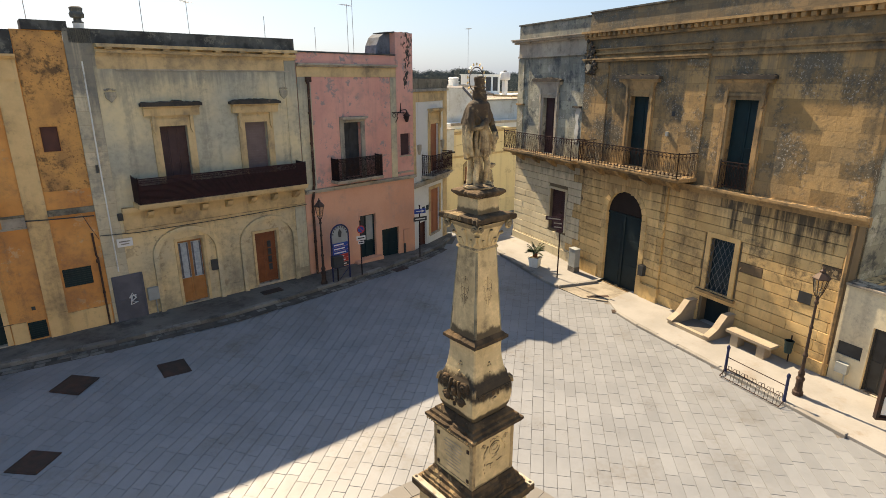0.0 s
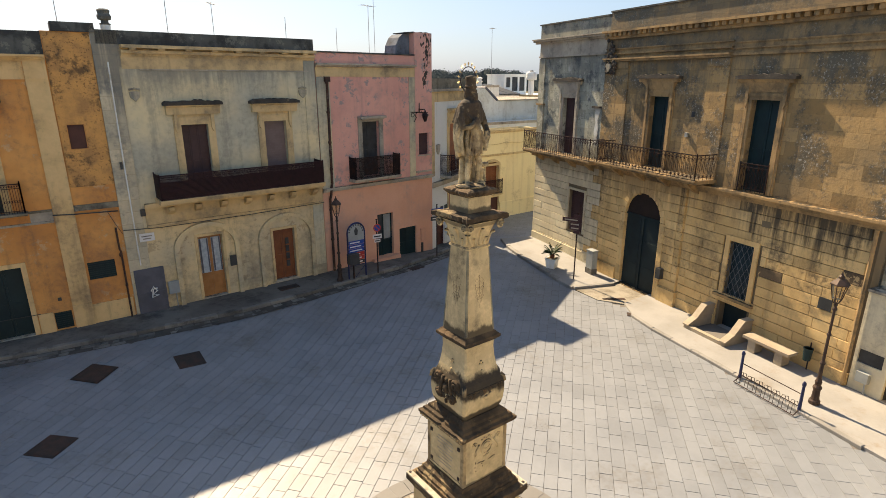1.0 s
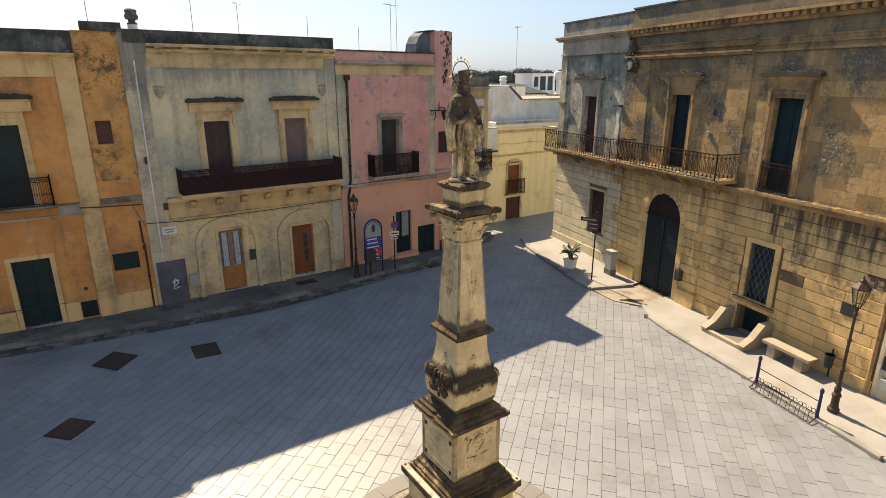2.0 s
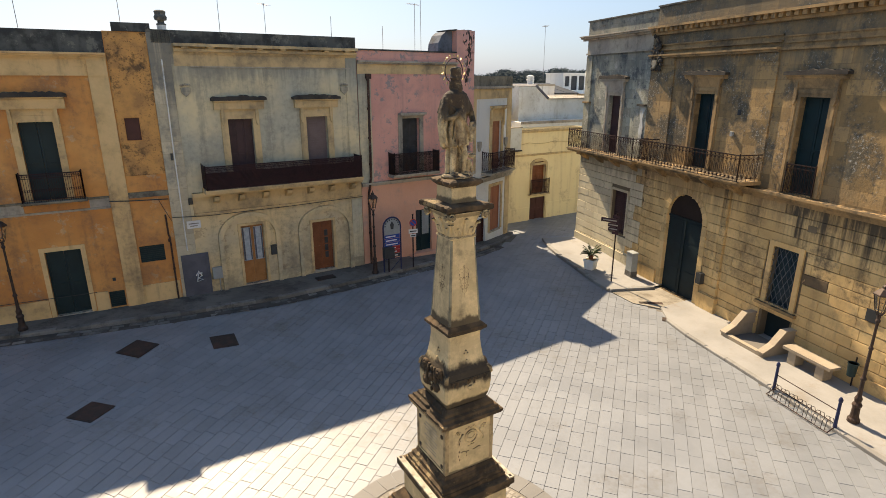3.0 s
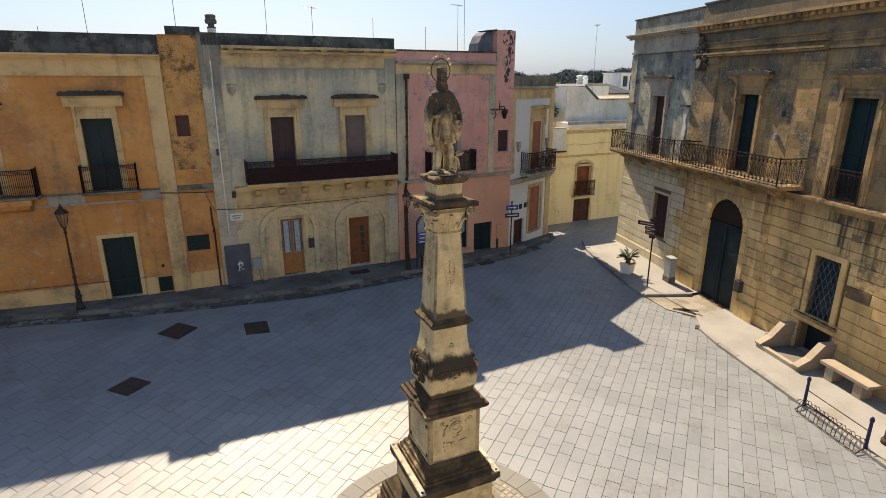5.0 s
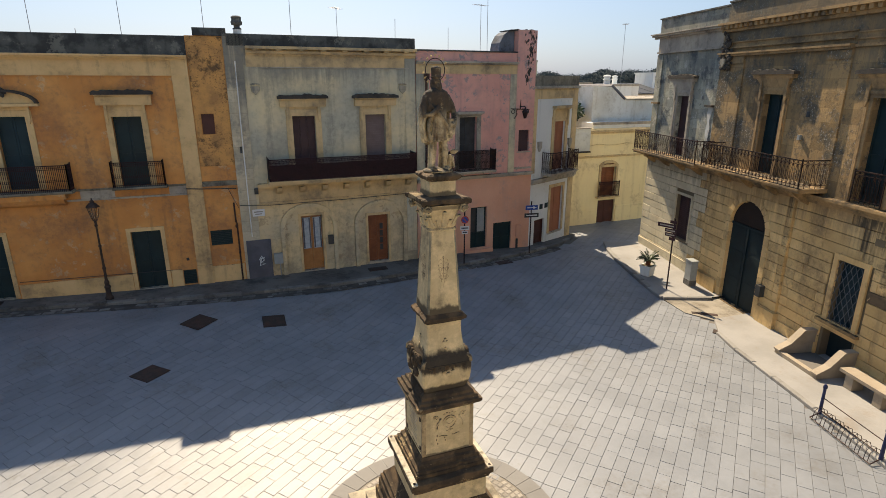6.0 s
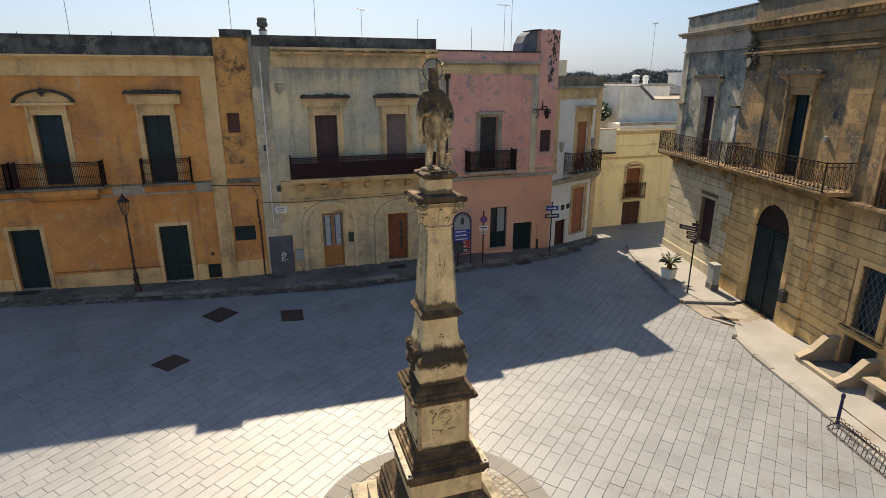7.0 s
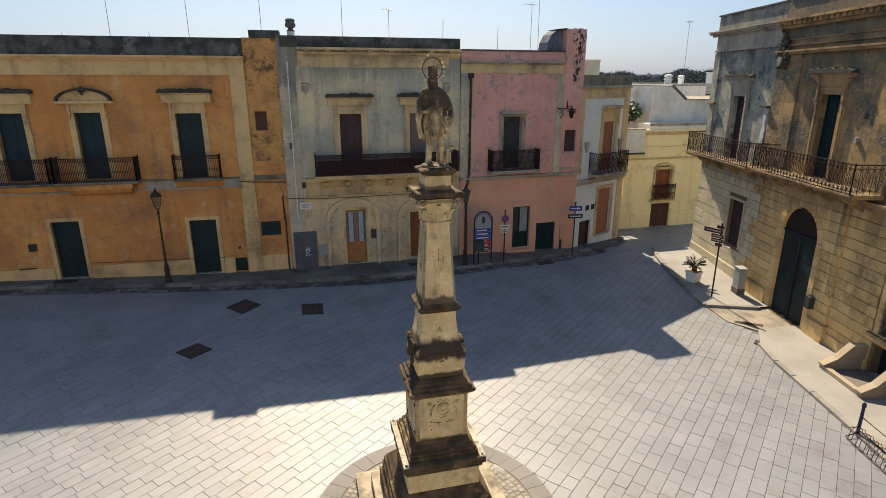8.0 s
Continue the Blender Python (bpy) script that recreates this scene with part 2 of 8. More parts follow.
M_PARAPET = surface("grey_brown_parapet", (0.30, 0.27, 0.2), (0.17, 0.155, 0.12), 0.95, blotch=1.2, grain=20, bump=0.5, stain=(0.05, 0.045, 0.038), stain_amount=0.5, drips=0.6, drip_colour=(0.06, 0.055, 0.045))
M_PZ_UP = surface("palazzo_ashlar", (0.50, 0.33, 0.145), (0.31, 0.225, 0.12), 0.93, blotch=0.6, grain=12, bump=0.6, stain=(0.075, 0.085, 0.078), stain_amount=0.58, stain_scale=0.8, drips=0.55, drip_colour=(0.085, 0.078, 0.062), blocks=(0.66, 0.42, 0.34), runs=(10.3, 3.2, (0.13, 0.132, 0.11), 0.55), soft=0.14, flecks=((0.60, 0.58, 0.52), 0.58), albedo_scale=0.8)
M_PZ_COLD = surface("palazzo_grey_ashlar", (0.52, 0.51, 0.39), (0.29, 0.315, 0.29), 0.93, blotch=1.0, grain=12, bump=0.7, stain=(0.065, 0.076, 0.088), stain_amount=0.48, stain_scale=1.3, peel=(0.66, 0.64, 0.54), peel_amount=0.45, drips=0.5, drip_colour=(0.085, 0.09, 0.09), blocks=(0.58, 0.40, 0.26), soft=0.1, runs=(9.6, 2.4, (0.09, 0.10, 0.105), 0.5), flecks=((0.62, 0.61, 0.54), 0.5), albedo_scale=0.8)
M_PZ_LOW = surface("palazzo_rusticated_stone", (0.90, 0.63, 0.295), (0.70, 0.45, 0.19), 0.9, blotch=0.7, grain=12, bump=0.4, per_piece=0.12, stain=(0.20, 0.145, 0.09), stain_amount=0.3, stain_scale=0.6, drips=0.35, drip_colour=(0.22, 0.16, 0.09), runs=(4.9, 1.7, (0.19, 0.14, 0.09), 0.55), albedo_scale=0.8)
M_PZ_PALE = surface("pale_rusticated_stone", (0.80, 0.72, 0.52), (0.66, 0.58, 0.41), 0.9, blotch=0.6, grain=12, bump=0.4, per_piece=0.08, stain=(0.3, 0.28, 0.24), stain_amount=0.26, stain_scale=0.7, drips=0.35, drip_colour=(0.34, 0.3, 0.24), runs=(4.9, 1.2, (0.22, 0.21, 0.18), 0.5), albedo_scale=0.8)
M_PZ_SOOT = surface("soot_streaked_stone", (0.86, 0.60, 0.28), (0.64, 0.42, 0.18), 0.93, blotch=1.0, grain=14, bump=0.5, per_piece=0.16, stain=(0.085, 0.07, 0.055), stain_amount=0.44, stain_scale=0.9, drips=0.55, drip_colour=(0.10, 0.08, 0.058), runs=(5.3, 2.8, (0.06, 0.053, 0.043), 0.95), soft=0.12, albedo_scale=0.8)
M_PZ_TRIM = surface("palazzo_trim", (0.55, 0.365, 0.17), (0.33, 0.23, 0.12), 0.9, blotch=0.9, stain=(0.11, 0.095, 0.07), stain_amount=0.42, crust=0.8, drips=0.6, drip_colour=(0.1, 0.085, 0.065), albedo_scale=0.8)
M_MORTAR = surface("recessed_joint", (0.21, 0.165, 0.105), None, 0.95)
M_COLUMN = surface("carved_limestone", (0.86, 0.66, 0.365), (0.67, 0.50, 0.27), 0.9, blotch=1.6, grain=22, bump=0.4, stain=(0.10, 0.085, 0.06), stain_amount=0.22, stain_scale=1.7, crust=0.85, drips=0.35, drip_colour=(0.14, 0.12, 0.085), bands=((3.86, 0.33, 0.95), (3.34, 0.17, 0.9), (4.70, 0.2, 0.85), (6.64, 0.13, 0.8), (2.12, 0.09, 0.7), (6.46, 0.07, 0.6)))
M_COLUMN_DARK = surface("lichen_dark_limestone", (0.15, 0.10, 0.055), (0.045, 0.034, 0.023), 0.95, blotch=3.2, grain=26, bump=0.8, spread=(0.36, 0.56), peel=(0.40, 0.30, 0.16), peel_amount=0.32, albedo_scale=0.8)
# pale base stands for sun on the flank ledges; the spots are lichen
M_SUNLIT_LEDGE = surface("sunlit_ledge_limestone", (0.56, 0.51, 0.40), (0.37, 0.335, 0.26), 0.93, blotch=3.0, grain=24, bump=0.6, stain=(0.10, 0.085, 0.06), stain_amount=0.4, stain_scale=3.5, flecks=((0.05, 0.042, 0.03), 0.6))
M_BELLY = surface("half_blackened_limestone", (0.66, 0.49, 0.26), (0.42, 0.31, 0.17), 0.93, blotch=2.0, grain=24, bump=0.6, stain=(0.05, 0.04, 0.03), stain_amount=0.55, stain_scale=2.6, crust=0.9)
M_STATUE = surface("weathered_statue_stone", (0.90, 0.70, 0.41), (0.60, 0.44, 0.24), 0.9, blotch=3.0, grain=26, bump=0.5, stain=(0.09, 0.065, 0.042), stain_amount=0.55, stain_scale=4.5, crust=0.9, drips=0.8, drip_colour=(0.16, 0.105, 0.06), mantle=(7.76, 7.96))
M_STEP = surface("greyed_step_stone", (0.46, 0.40, 0.29), (0.30, 0.27, 0.21), 0.92, blotch=2, grain=20, bump=0.4, stain=(0.09, 0.08, 0.065), stain_amount=0.45, stain_scale=1.6)
M_ARRIS = surface("green_grey_arris", (0.36, 0.32, 0.21), (0.17, 0.155, 0.11), 0.92, blotch=4, grain=24, bump=0.4, stain=(0.06, 0.05, 0.04), stain_amount=0.4, stain_scale=3)
M_IRON = surface("dark_wrought_iron", (0.028, 0.022, 0.024), (0.06, 0.03, 0.022), 0.6, 0.5, blotch=6, grain=40, bump=0.1)
M_LAMPIRON = surface("brown_cast_iron", (0.075, 0.05, 0.04), (0.038, 0.028, 0.025), 0.6, 0.3, blotch=6, grain=40, bump=0.15)
M_RUST = surface("rusty_brown_iron", (0.046, 0.020, 0.022), (0.028, 0.015, 0.017), 0.7, 0.3, blotch=5, grain=40, bump=0.1)
M_OLDPIPE = surface("flaking_rusty_pipe", (0.10, 0.055, 0.04), (0.045, 0.03, 0.028), 0.8, 0.2, blotch=5, grain=30, bump=0.3, peel=(0.25, 0.2, 0.16), peel_amount=0.3)
M_PZ_BLACK = surface("blackened_ashlar", (0.16, 0.115, 0.07), (0.07, 0.056, 0.042), 0.95, blotch=3.0, grain=18, bump=0.5, peel=(0.6, 0.43, 0.22), peel_amount=0.55)
M_GREEN = surface("dark_green_paint", (0.008, 0.029, 0.035), (0.006, 0.02, 0.025), 0.55, blotch=2, grain=30, bump=0.1)
M_GREEN2 = surface("blue_green_paint", (0.010, 0.036, 0.05), (0.007, 0.026, 0.036), 0.55, blotch=2, grain=30, bump=0.1)
M_GLASSBLUE = surface("dull_blue_pane", (0.018, 0.042, 0.058), (0.013, 0.03, 0.042), 0.3, blotch=2, grain=30, bump=0.05)
M_GRILLE = surface("pale_grey_iron", (0.16, 0.18, 0.2), (0.1, 0.11, 0.12), 0.6, 0.3, blotch=6, grain=40, bump=0.1)
M_GUTTER = surface("dark_gutter_bed", (0.105, 0.095, 0.085), (0.055, 0.05, 0.045), 0.95, blotch=2, grain=20, albedo_scale=0.8)
M_GATE = surface("blackened_green_gate", (0.011, 0.027, 0.034), (0.008, 0.018, 0.023), 0.6, blotch=2, grain=30, bump=0.1)
M_FAN = surface("charred_brown_boards", (0.024, 0.016, 0.014), (0.014, 0.01, 0.01), 0.7, blotch=3, grain=30, bump=0.2)
M_BROWN = surface("brown_shutter_paint", (0.075, 0.042, 0.045), (0.05, 0.03, 0.034), 0.6, blotch=3, grain=30)
M_MAUVE = surface("mauve_roller_blind", (0.20, 0.155, 0.155), (0.17, 0.13, 0.13), 0.6, blotch=3, grain=30)
M_WOOD = surface("red_brown_wood", (0.24, 0.085, 0.035), (0.16, 0.055, 0.025), 0.5, blotch=3, grain=30)
M_OAK = surface("orange_wood", (0.42, 0.20, 0.07), (0.33, 0.15, 0.05), 0.5, blotch=3, grain=30)
M_TERRA = surface("terracotta_paint", (0.40, 0.17, 0.09), (0.33, 0.14, 0.075), 0.7, blotch=2, grain=30)
M_DARKBROWN = surface("dark_brown_paint", (0.10, 0.04, 0.032), (0.07, 0.03, 0.026), 0.6, blotch=2, grain=30)
M_BLUEGREY = surface("blue_grey_door_paint", (0.115, 0.12, 0.15), (0.08, 0.085, 0.105), 0.6, blotch=2, grain=30)
M_PLASTIC = surface("pale_grey_plastic", (0.34, 0.37, 0.37), (0.28, 0.3, 0.3), 0.5, blotch=3, grain=30, bump=0.05)
M_CURTAIN = surface("pale_curtain", (0.45, 0.50, 0.54), (0.3, 0.34, 0.38), 0.85, blotch=6, grain=20)
M_SLATE = surface("dark_screen", (0.05, 0.055, 0.06), (0.03, 0.033, 0.036), 0.5, blotch=3, grain=30)
M_WHITEPAINT = surface("white_paint", (0.78, 0.78, 0.76), (0.7, 0.7, 0.68), 0.5, blotch=3, grain=30, bump=0.02)
M_BLUE = surface("blue_enamel", (0.02, 0.07, 0.33), (0.02, 0.06, 0.28), 0.4, blotch=3, grain=30, bump=0.02)
M_REDP = surface("red_paint", (0.5, 0.05, 0.04), (0.4, 0.04, 0.04), 0.4, blotch=3, grain=30, bump=0.02)
M_BROWNSIGN = surface("brown_enamel", (0.075, 0.036, 0.04), None, 0.45, blotch=3, grain=30, bump=0.02)
M_NAVY = surface("navy_post_paint", (0.02, 0.03, 0.10), (0.015, 0.02, 0.06), 0.5, blotch=3, grain=30, bump=0.05)
M_ASPH = surface("roof_felt", (0.30, 0.30, 0.29), (0.2, 0.2, 0.2), 0.9, blotch=0.6)
M_SOIL = surface("dry_earth", (0.30, 0.25, 0.17), (0.16, 0.17, 0.09), 0.95, blotch=0.02, grain=0.5)
M_LEAF = surface("palm_leaf", (0.05, 0.085, 0.03), (0.03, 0.055, 0.02), 0.5, blotch=8, grain=30, bump=0.05)
# the blue of distance haze is mixed into this foliage colour
M_TREE = surface("hazed_far_foliage", (0.026, 0.052, 0.058), (0.016, 0.035, 0.04), 0.95, blotch=0.15, grain=3, bump=0.0, albedo_scale=0.8)
M_BRASS = surface("gilt_metal", (0.75, 0.55, 0.25), (0.5, 0.33, 0.13), 0.35, 0.9, blotch=9, grain=30, bump=0.05)
M_LAMPGLASS = bpy.data.materials.new("dusty_lamp_glass")
M_LAMPGLASS.use_nodes = True
lamp_pane = M_LAMPGLASS.node_tree.nodes["Principled BSDF"]
lamp_pane.inputs["Base Color"].default_value = (0.72, 0.66, 0.55, 1)
lamp_pane.inputs["Transmission Weight"].default_value = 0.92
lamp_pane.inputs["Roughness"].default_value, lamp_pane.inputs["IOR"].default_value = 0.12, 1.05
M_COVER = surface("cast_iron_cover", (0.05, 0.04, 0.035), (0.09, 0.05, 0.04), 0.7, 0.3, blotch=4, grain=40, bump=0.4)


# ---- builders ----
def box(bm, x0, x1, y0, y1, z0, z1):
    v = [bm.verts.new(c) for c in ((x0, y0, z0), (x1, y0, z0), (x1, y1, z0), (x0, y1, z0), (x0, y0, z1), (x1, y0, z1), (x1, y1, z1), (x0, y1, z1))]
    for f in ((3, 2, 1, 0), (4, 5, 6, 7), (0, 1, 5, 4), (1, 2, 6, 5), (2, 3, 7, 6), (3, 0, 4, 7)):
        bm.faces.new([v[i] for i in f])
    return v


def prism(bm, pts, y0, y1, axis="y"):
    """A convex or simple outline in (x, z), or in (x, y) for axis z, drawn out between y0 and y1."""
    if axis == "y":
        a = [bm.verts.new((x, y0, z)) for x, z in pts]
        b = [bm.verts.new((x, y1, z)) for x, z in pts]
    else:
        a = [bm.verts.new((x, y, y0)) for x, y in pts]
        b = [bm.verts.new((x, y, y1)) for x, y in pts]
    bm.faces.new(a[::-1])
    bm.faces.new(b)
    n = len(pts)
    for i in range(n):
        bm.faces.new((a[i], a[(i + 1) % n], b[(i + 1) % n], b[i]))


def tube(bm, pts, r, sides=6, r_end=None):
    """A round bar along points."""
    pts = [Vector(p) for p in pts]
    rings = []
    for i, p in enumerate(pts):
        d = (pts[min(i + 1, len(pts) - 1)] - pts[max(i - 1, 0)]).normalized()
        side = d.orthogonal().normalized() if i == 0 else (side - d * side.dot(d)).normalized()
        up = d.cross(side)
        rr = r if r_end is None else r + (r_end - r) * i / (len(pts) - 1)
        rings.append([bm.verts.new(p + (side * math.cos(a) + up * math.sin(a)) * rr) for a in (2 * math.pi * k / sides for k in range(sides))])
    for a, b in zip(rings, rings[1:]):
        for k in range(sides):
            bm.faces.new((a[k], a[(k + 1) % sides], b[(k + 1) % sides], b[k]))
    bm.faces.new(rings[0][::-1])
    bm.faces.new(rings[-1])


def lathe(bm, prof, sides=16, cx=0.0, cy=0.0):
    """A turned body from (radius, z) pairs."""
    rings = [[bm.verts.new((cx + r * math.cos(a), cy + r * math.sin(a), z)) for a in (2 * math.pi * k / sides for k in range(sides))] for r, z in prof]
    for a, b in zip(rings, rings[1:]):
        for k in range(sides):
            bm.faces.new((a[k], a[(k + 1) % sides], b[(k + 1) % sides], b[k]))
    bm.faces.new(rings[0][::-1])
    bm.faces.new(rings[-1])


def square_lathe(bm, prof, cut=0.0):
    """A square body from (half width, z) pairs, its corners cut by the given part of the half width."""
    rings = []
    for a, z in prof:
        c = a * cut
        if cut:
            pts = ((a - c, -a), (a, -a + c), (a, a - c), (a - c, a), (-a + c, a), (-a, a - c), (-a, -a + c), (-a + c, -a))
        else:
            pts = ((a, -a), (a, a), (-a, a), (-a, -a))
        rings.append([bm.verts.new((x, y, z)) for x, y in pts])
    n = len(rings[0])
    for a, b in zip(rings, rings[1:]):
        for k in range(n):
            bm.faces.new((a[k], a[(k + 1) % n], b[(k + 1) % n], b[k]))
    bm.faces.new(rings[0][::-1])
    bm.faces.new(rings[-1])


def wall_holes(bm, u0, u1, z0, z1, t, holes, y0=0.0):
    """A wall of thickness t with rectangular holes (u0, u1, z0, z1) right through it."""
    us = sorted({u0, u1, *[h[0] for h in holes], *[h[1] for h in holes]})
    zs = sorted({z0, z1, *[h[2] for h in holes], *[h[3] for h in holes]})
    us, zs = [u for u in us if u0 <= u <= u1], [z for z in zs if z0 <= z <= z1]

    def solid(i, j):
        if not (0 <= i < len(us) - 1 and 0 <= j < len(zs) - 1):
            return False
        cu, cz = (us[i] + us[i + 1]) / 2, (zs[j] + zs[j + 1]) / 2
        return not any(h[0] < cu < h[1] and h[2] < cz < h[3] for h in holes)

    made = {}

    def vert(i, j, k):
        if (i, j, k) not in made:
            made[i, j, k] = bm.verts.new((us[i], y0 + k * t, zs[j]))
        return made[i, j, k]

    for i in range(len(us) - 1):
        for j in range(len(zs) - 1):
            if not solid(i, j):
                continue
            bm.faces.new([vert(i, j, 0), vert(i + 1, j, 0), vert(i + 1, j + 1, 0), vert(i, j + 1, 0)])
            bm.faces.new([vert(i, j + 1, 1), vert(i + 1, j + 1, 1), vert(i + 1, j, 1), vert(i, j, 1)])
            for di, dj, a, b in ((-1, 0, (i, j + 1), (i, j)), (1, 0, (i + 1, j), (i + 1, j + 1)), (0, -1, (i, j), (i + 1, j)), (0, 1, (i + 1, j + 1), (i, j + 1))):
                if not solid(i + di, j + dj):
                    bm.faces.new([vert(*a, 0), vert(*a, 1), vert(*b, 1), vert(*b, 0)])


def finish(name, bm, material, smooth=False, bevel=0.0):
    if bevel:
        bmesh.ops.bevel(bm, geom=[e for e in bm.edges if e.is_manifold and e.calc_face_angle(0) > 0.5], offset=bevel, segments=1, affect="EDGES", clamp_overlap=True)
    bmesh.ops.recalc_face_normals(bm, faces=bm.faces)
    me = bpy.data.meshes.new(name)
    bm.to_mesh(me)
    bm.free()
    me.materials.append(material)
    if smooth:
        me.shade_smooth()
    return me


def part(name, bm, material, parent, label="", smooth=False, bevel=0.0):
    ob = new(name, finish(name, bm, material, smooth, bevel))
    ob.parent = parent
    return tagged(ob, label)


def slab_part(name, dims, material, parent, label="", bevel=0.0):
    bm = bmesh.new()
    box(bm, *dims)
    return part(name, bm, material, parent, label, bevel=bevel)


def thing(name, m, label, category, group="", kind=""):
    ob = new(name)
    ob.matrix_world = m
    ob.empty_display_size = 0.3
    return tagged(ob, label, category, group, kind)


def solo(name, bm, material, label, category, m=None, group="", kind="", smooth=False, bevel=0.0):
    ob = new(name, finish(name, bm, material, smooth, bevel))
    if m:
        ob.matrix_world = m
    return tagged(ob, label, category, group, kind)


def blobs(bm, pts, squash=(1, 1, 1)):
    for x, y, z, r in pts:
        bmesh.ops.create_icosphere(bm, subdivisions=1, radius=r, matrix=Matrix.Translation((x, y, z)) @ Matrix.Diagonal((*squash, 1)))


def facade_pose(a, b):
    """x along the facade from a to b, y into the house, z up."""
    return pose(a[0], a[1], 0, 0, 0, math.degrees(math.atan2(b[1] - a[1], b[0] - a[0])))


def smooth01(v):
    v = max(0.0, min(1.0, v))
    return v * v * (3 - 2 * v)


def ground(x, y):
    """Height of the square's ground: level round the column, crowned in the street, rising to the old house fronts."""
    rise = 0.40 * smooth01((y - 15.5) / 5.0) * (1 - 0.62 * smooth01((x - 12.0) / 8.5))
    west = 0.035 * max(0.0, 1.0 - x) * smooth01((y - 16) / 5.0)
    far = 0.27 * smooth01((y - 23) / 4) * smooth01((x - 17) / 4)
    crown = 0.25 * smooth01((8 - x) / 5) * smooth01((y - 11) / 3) * smooth01((20.3 - y) / 2.5)
    return rise + min(west, 0.5) - far + crown


def flat_ring(bm, u0, u1, z0, z1, w, y0, y1, sill=True):
    """A surround of width w round an opening."""
    prism(bm, [(u0 - w, z0), (u0, z0), (u0, z1), (u1, z1), (u1, z0), (u1 + w, z0), (u1 + w, z1 + w), (u0 - w, z1 + w)], y0, y1)


def leaf_panels(bm, u0, u1, z0, z1, y, n=2, slats=False):
    """Door or shutter leaves set back at y, with stiles, rails and slats or panels."""
    w = (u1 - u0) / n
    for i in range(n):
        one_leaf(bm, u0 + i * w + 0.004, u0 + (i + 1) * w - 0.004, z0, z1, y, slats)


def one_leaf(bm, a, b, z0, z1, y, slats=False):
    s = min(0.07, (b - a) * 0.16)
    box(bm, a, b, y + 0.02, y + 0.05, z0, z1)
    box(bm, a, a + s, y, y + 0.022, z0, z1)
    box(bm, b - s, b, y, y + 0.022, z0, z1)
    for z in (z0, z0 + (z1 - z0) * 0.45, z1 - s):
        box(bm, a + s - 0.002, b - s + 0.002, y + 0.001, y + 0.022, z, z + s)
    if slats:
        k = int((z1 - z0) / 0.09)
        for j in range(1, k):
            z = z0 + (z1 - z0) * j / k
            box(bm, a + s - 0.003, b - s + 0.003, y + 0.006, y + 0.022, z, z + 0.03)


def leaves_of(name, owner, material, u0, u1, z0, z1, y, n=2, slats=False):
    """Each leaf as a part of its own."""
    w = (u1 - u0) / n
    for i in range(n):
        bm = bmesh.new()
        one_leaf(bm, u0 + i * w + 0.004, u0 + (i + 1) * w - 0.004, z0, z1, y, slats)
        part(name, bm, material, owner)


def ornate_rail(bm, p0, p1, z0, z1, step=0.145, bar=0.008):
    """A light wrought railing: thin bars, paired C scrolls between them and a band of rings under the rail."""
    p0, p1 = Vector((*p0, 0)), Vector((*p1, 0))
    n = max(1, round((p1 - p0).length / step))
    up = Vector((0, 0, 1))
    d = (p1 - p0).normalized()
    for z, r in ((z1, 0.020), (z1 - 0.12, 0.009), (z0 + 0.10, 0.011)):
        tube(bm, [p0 + up * z, p1 + up * z], r, 4)
    for i in range(n + 1):
        p = p0.lerp(p1, i / n)
        end = i in (0, n)
        tube(bm, [p + up * z0, p + up * (z1 + (0.05 if end else 0))], 0.02 if end else bar, 4)
        if i == n:
            break
        c = p0.lerp(p1, (i + 0.5) / n)
        w = (p1 - p0).length / n
        tube(bm, [c + d * 0.4 * w * math.cos(a) + up * (z1 - 0.06 + 0.045 * math.sin(a)) for a in (k * math.pi / 4 for k in range(9))], 0.007, 3)
        zm, h = (z0 + z1) / 2 - 0.01, (z1 - z0) * 0.36
        for s in (-1, 1):
            tube(bm, [c + d * s * w * (0.42 - 0.34 * math.sin(math.pi * f) ** 0.7) + up * (zm - h + 2 * h * f) for f in (k / 8 for k in range(9))], 0.0075, 3)
            for e in (-1, 1):
                q = c + d * s * w * 0.30 + up * (zm + e * h * 0.93)
                tube(bm, [q + d * 0.12 * w * math.cos(a) + up * 0.12 * w * math.sin(a) for a in (k * math.pi / 3 for k in range(6))], 0.006, 3)


def rail_panel(bm, p0, p1, z0, z1, step=0.065, scroll=True, bar=0.013):
    """An iron railing between two plan points: rails, bars and rings."""
    p0, p1 = Vector((*p0, 0)), Vector((*p1, 0))
    n = max(1, int((p1 - p0).length / step))
    for z, r in ((z1, 0.022), (z1 - 0.13, 0.012), (z0 + 0.08, 0.014)):
        tube(bm, [p0 + Vector((0, 0, z)), p1 + Vector((0, 0, z))], r, 4)
    d = (p1 - p0).normalized()
    for i in range(n + 1):
        p = p0.lerp(p1, i / n)
        end = i in (0, n)
        tube(bm, [p + Vector((0, 0, z0)), p + Vector((0, 0, z1 + (0.05 if end else 0)))], 0.022 if end else bar, 4)
        if scroll and i < n:
            c = p0.lerp(p1, (i + 0.5) / n) + Vector((0, 0, z1 - 0.065))
            rr = min(0.045, step * 0.4)
            tube(bm, [c + d * rr * math.cos(a) + Vector((0, 0, rr * math.sin(a))) for a in (k * math.pi / 4 for k in range(9))], 0.007, 3)
            c = p0.lerp(p1, (i + 0.5) / n) + Vector((0, 0, z0 + 0.42 * (z1 - z0)))
            tube(bm, [c + d * rr * math.cos(a) + Vector((0, 0, 1.6 * rr * math.sin(a))) for a in (k * math.pi / 4 for k in range(9))], 0.006, 3)


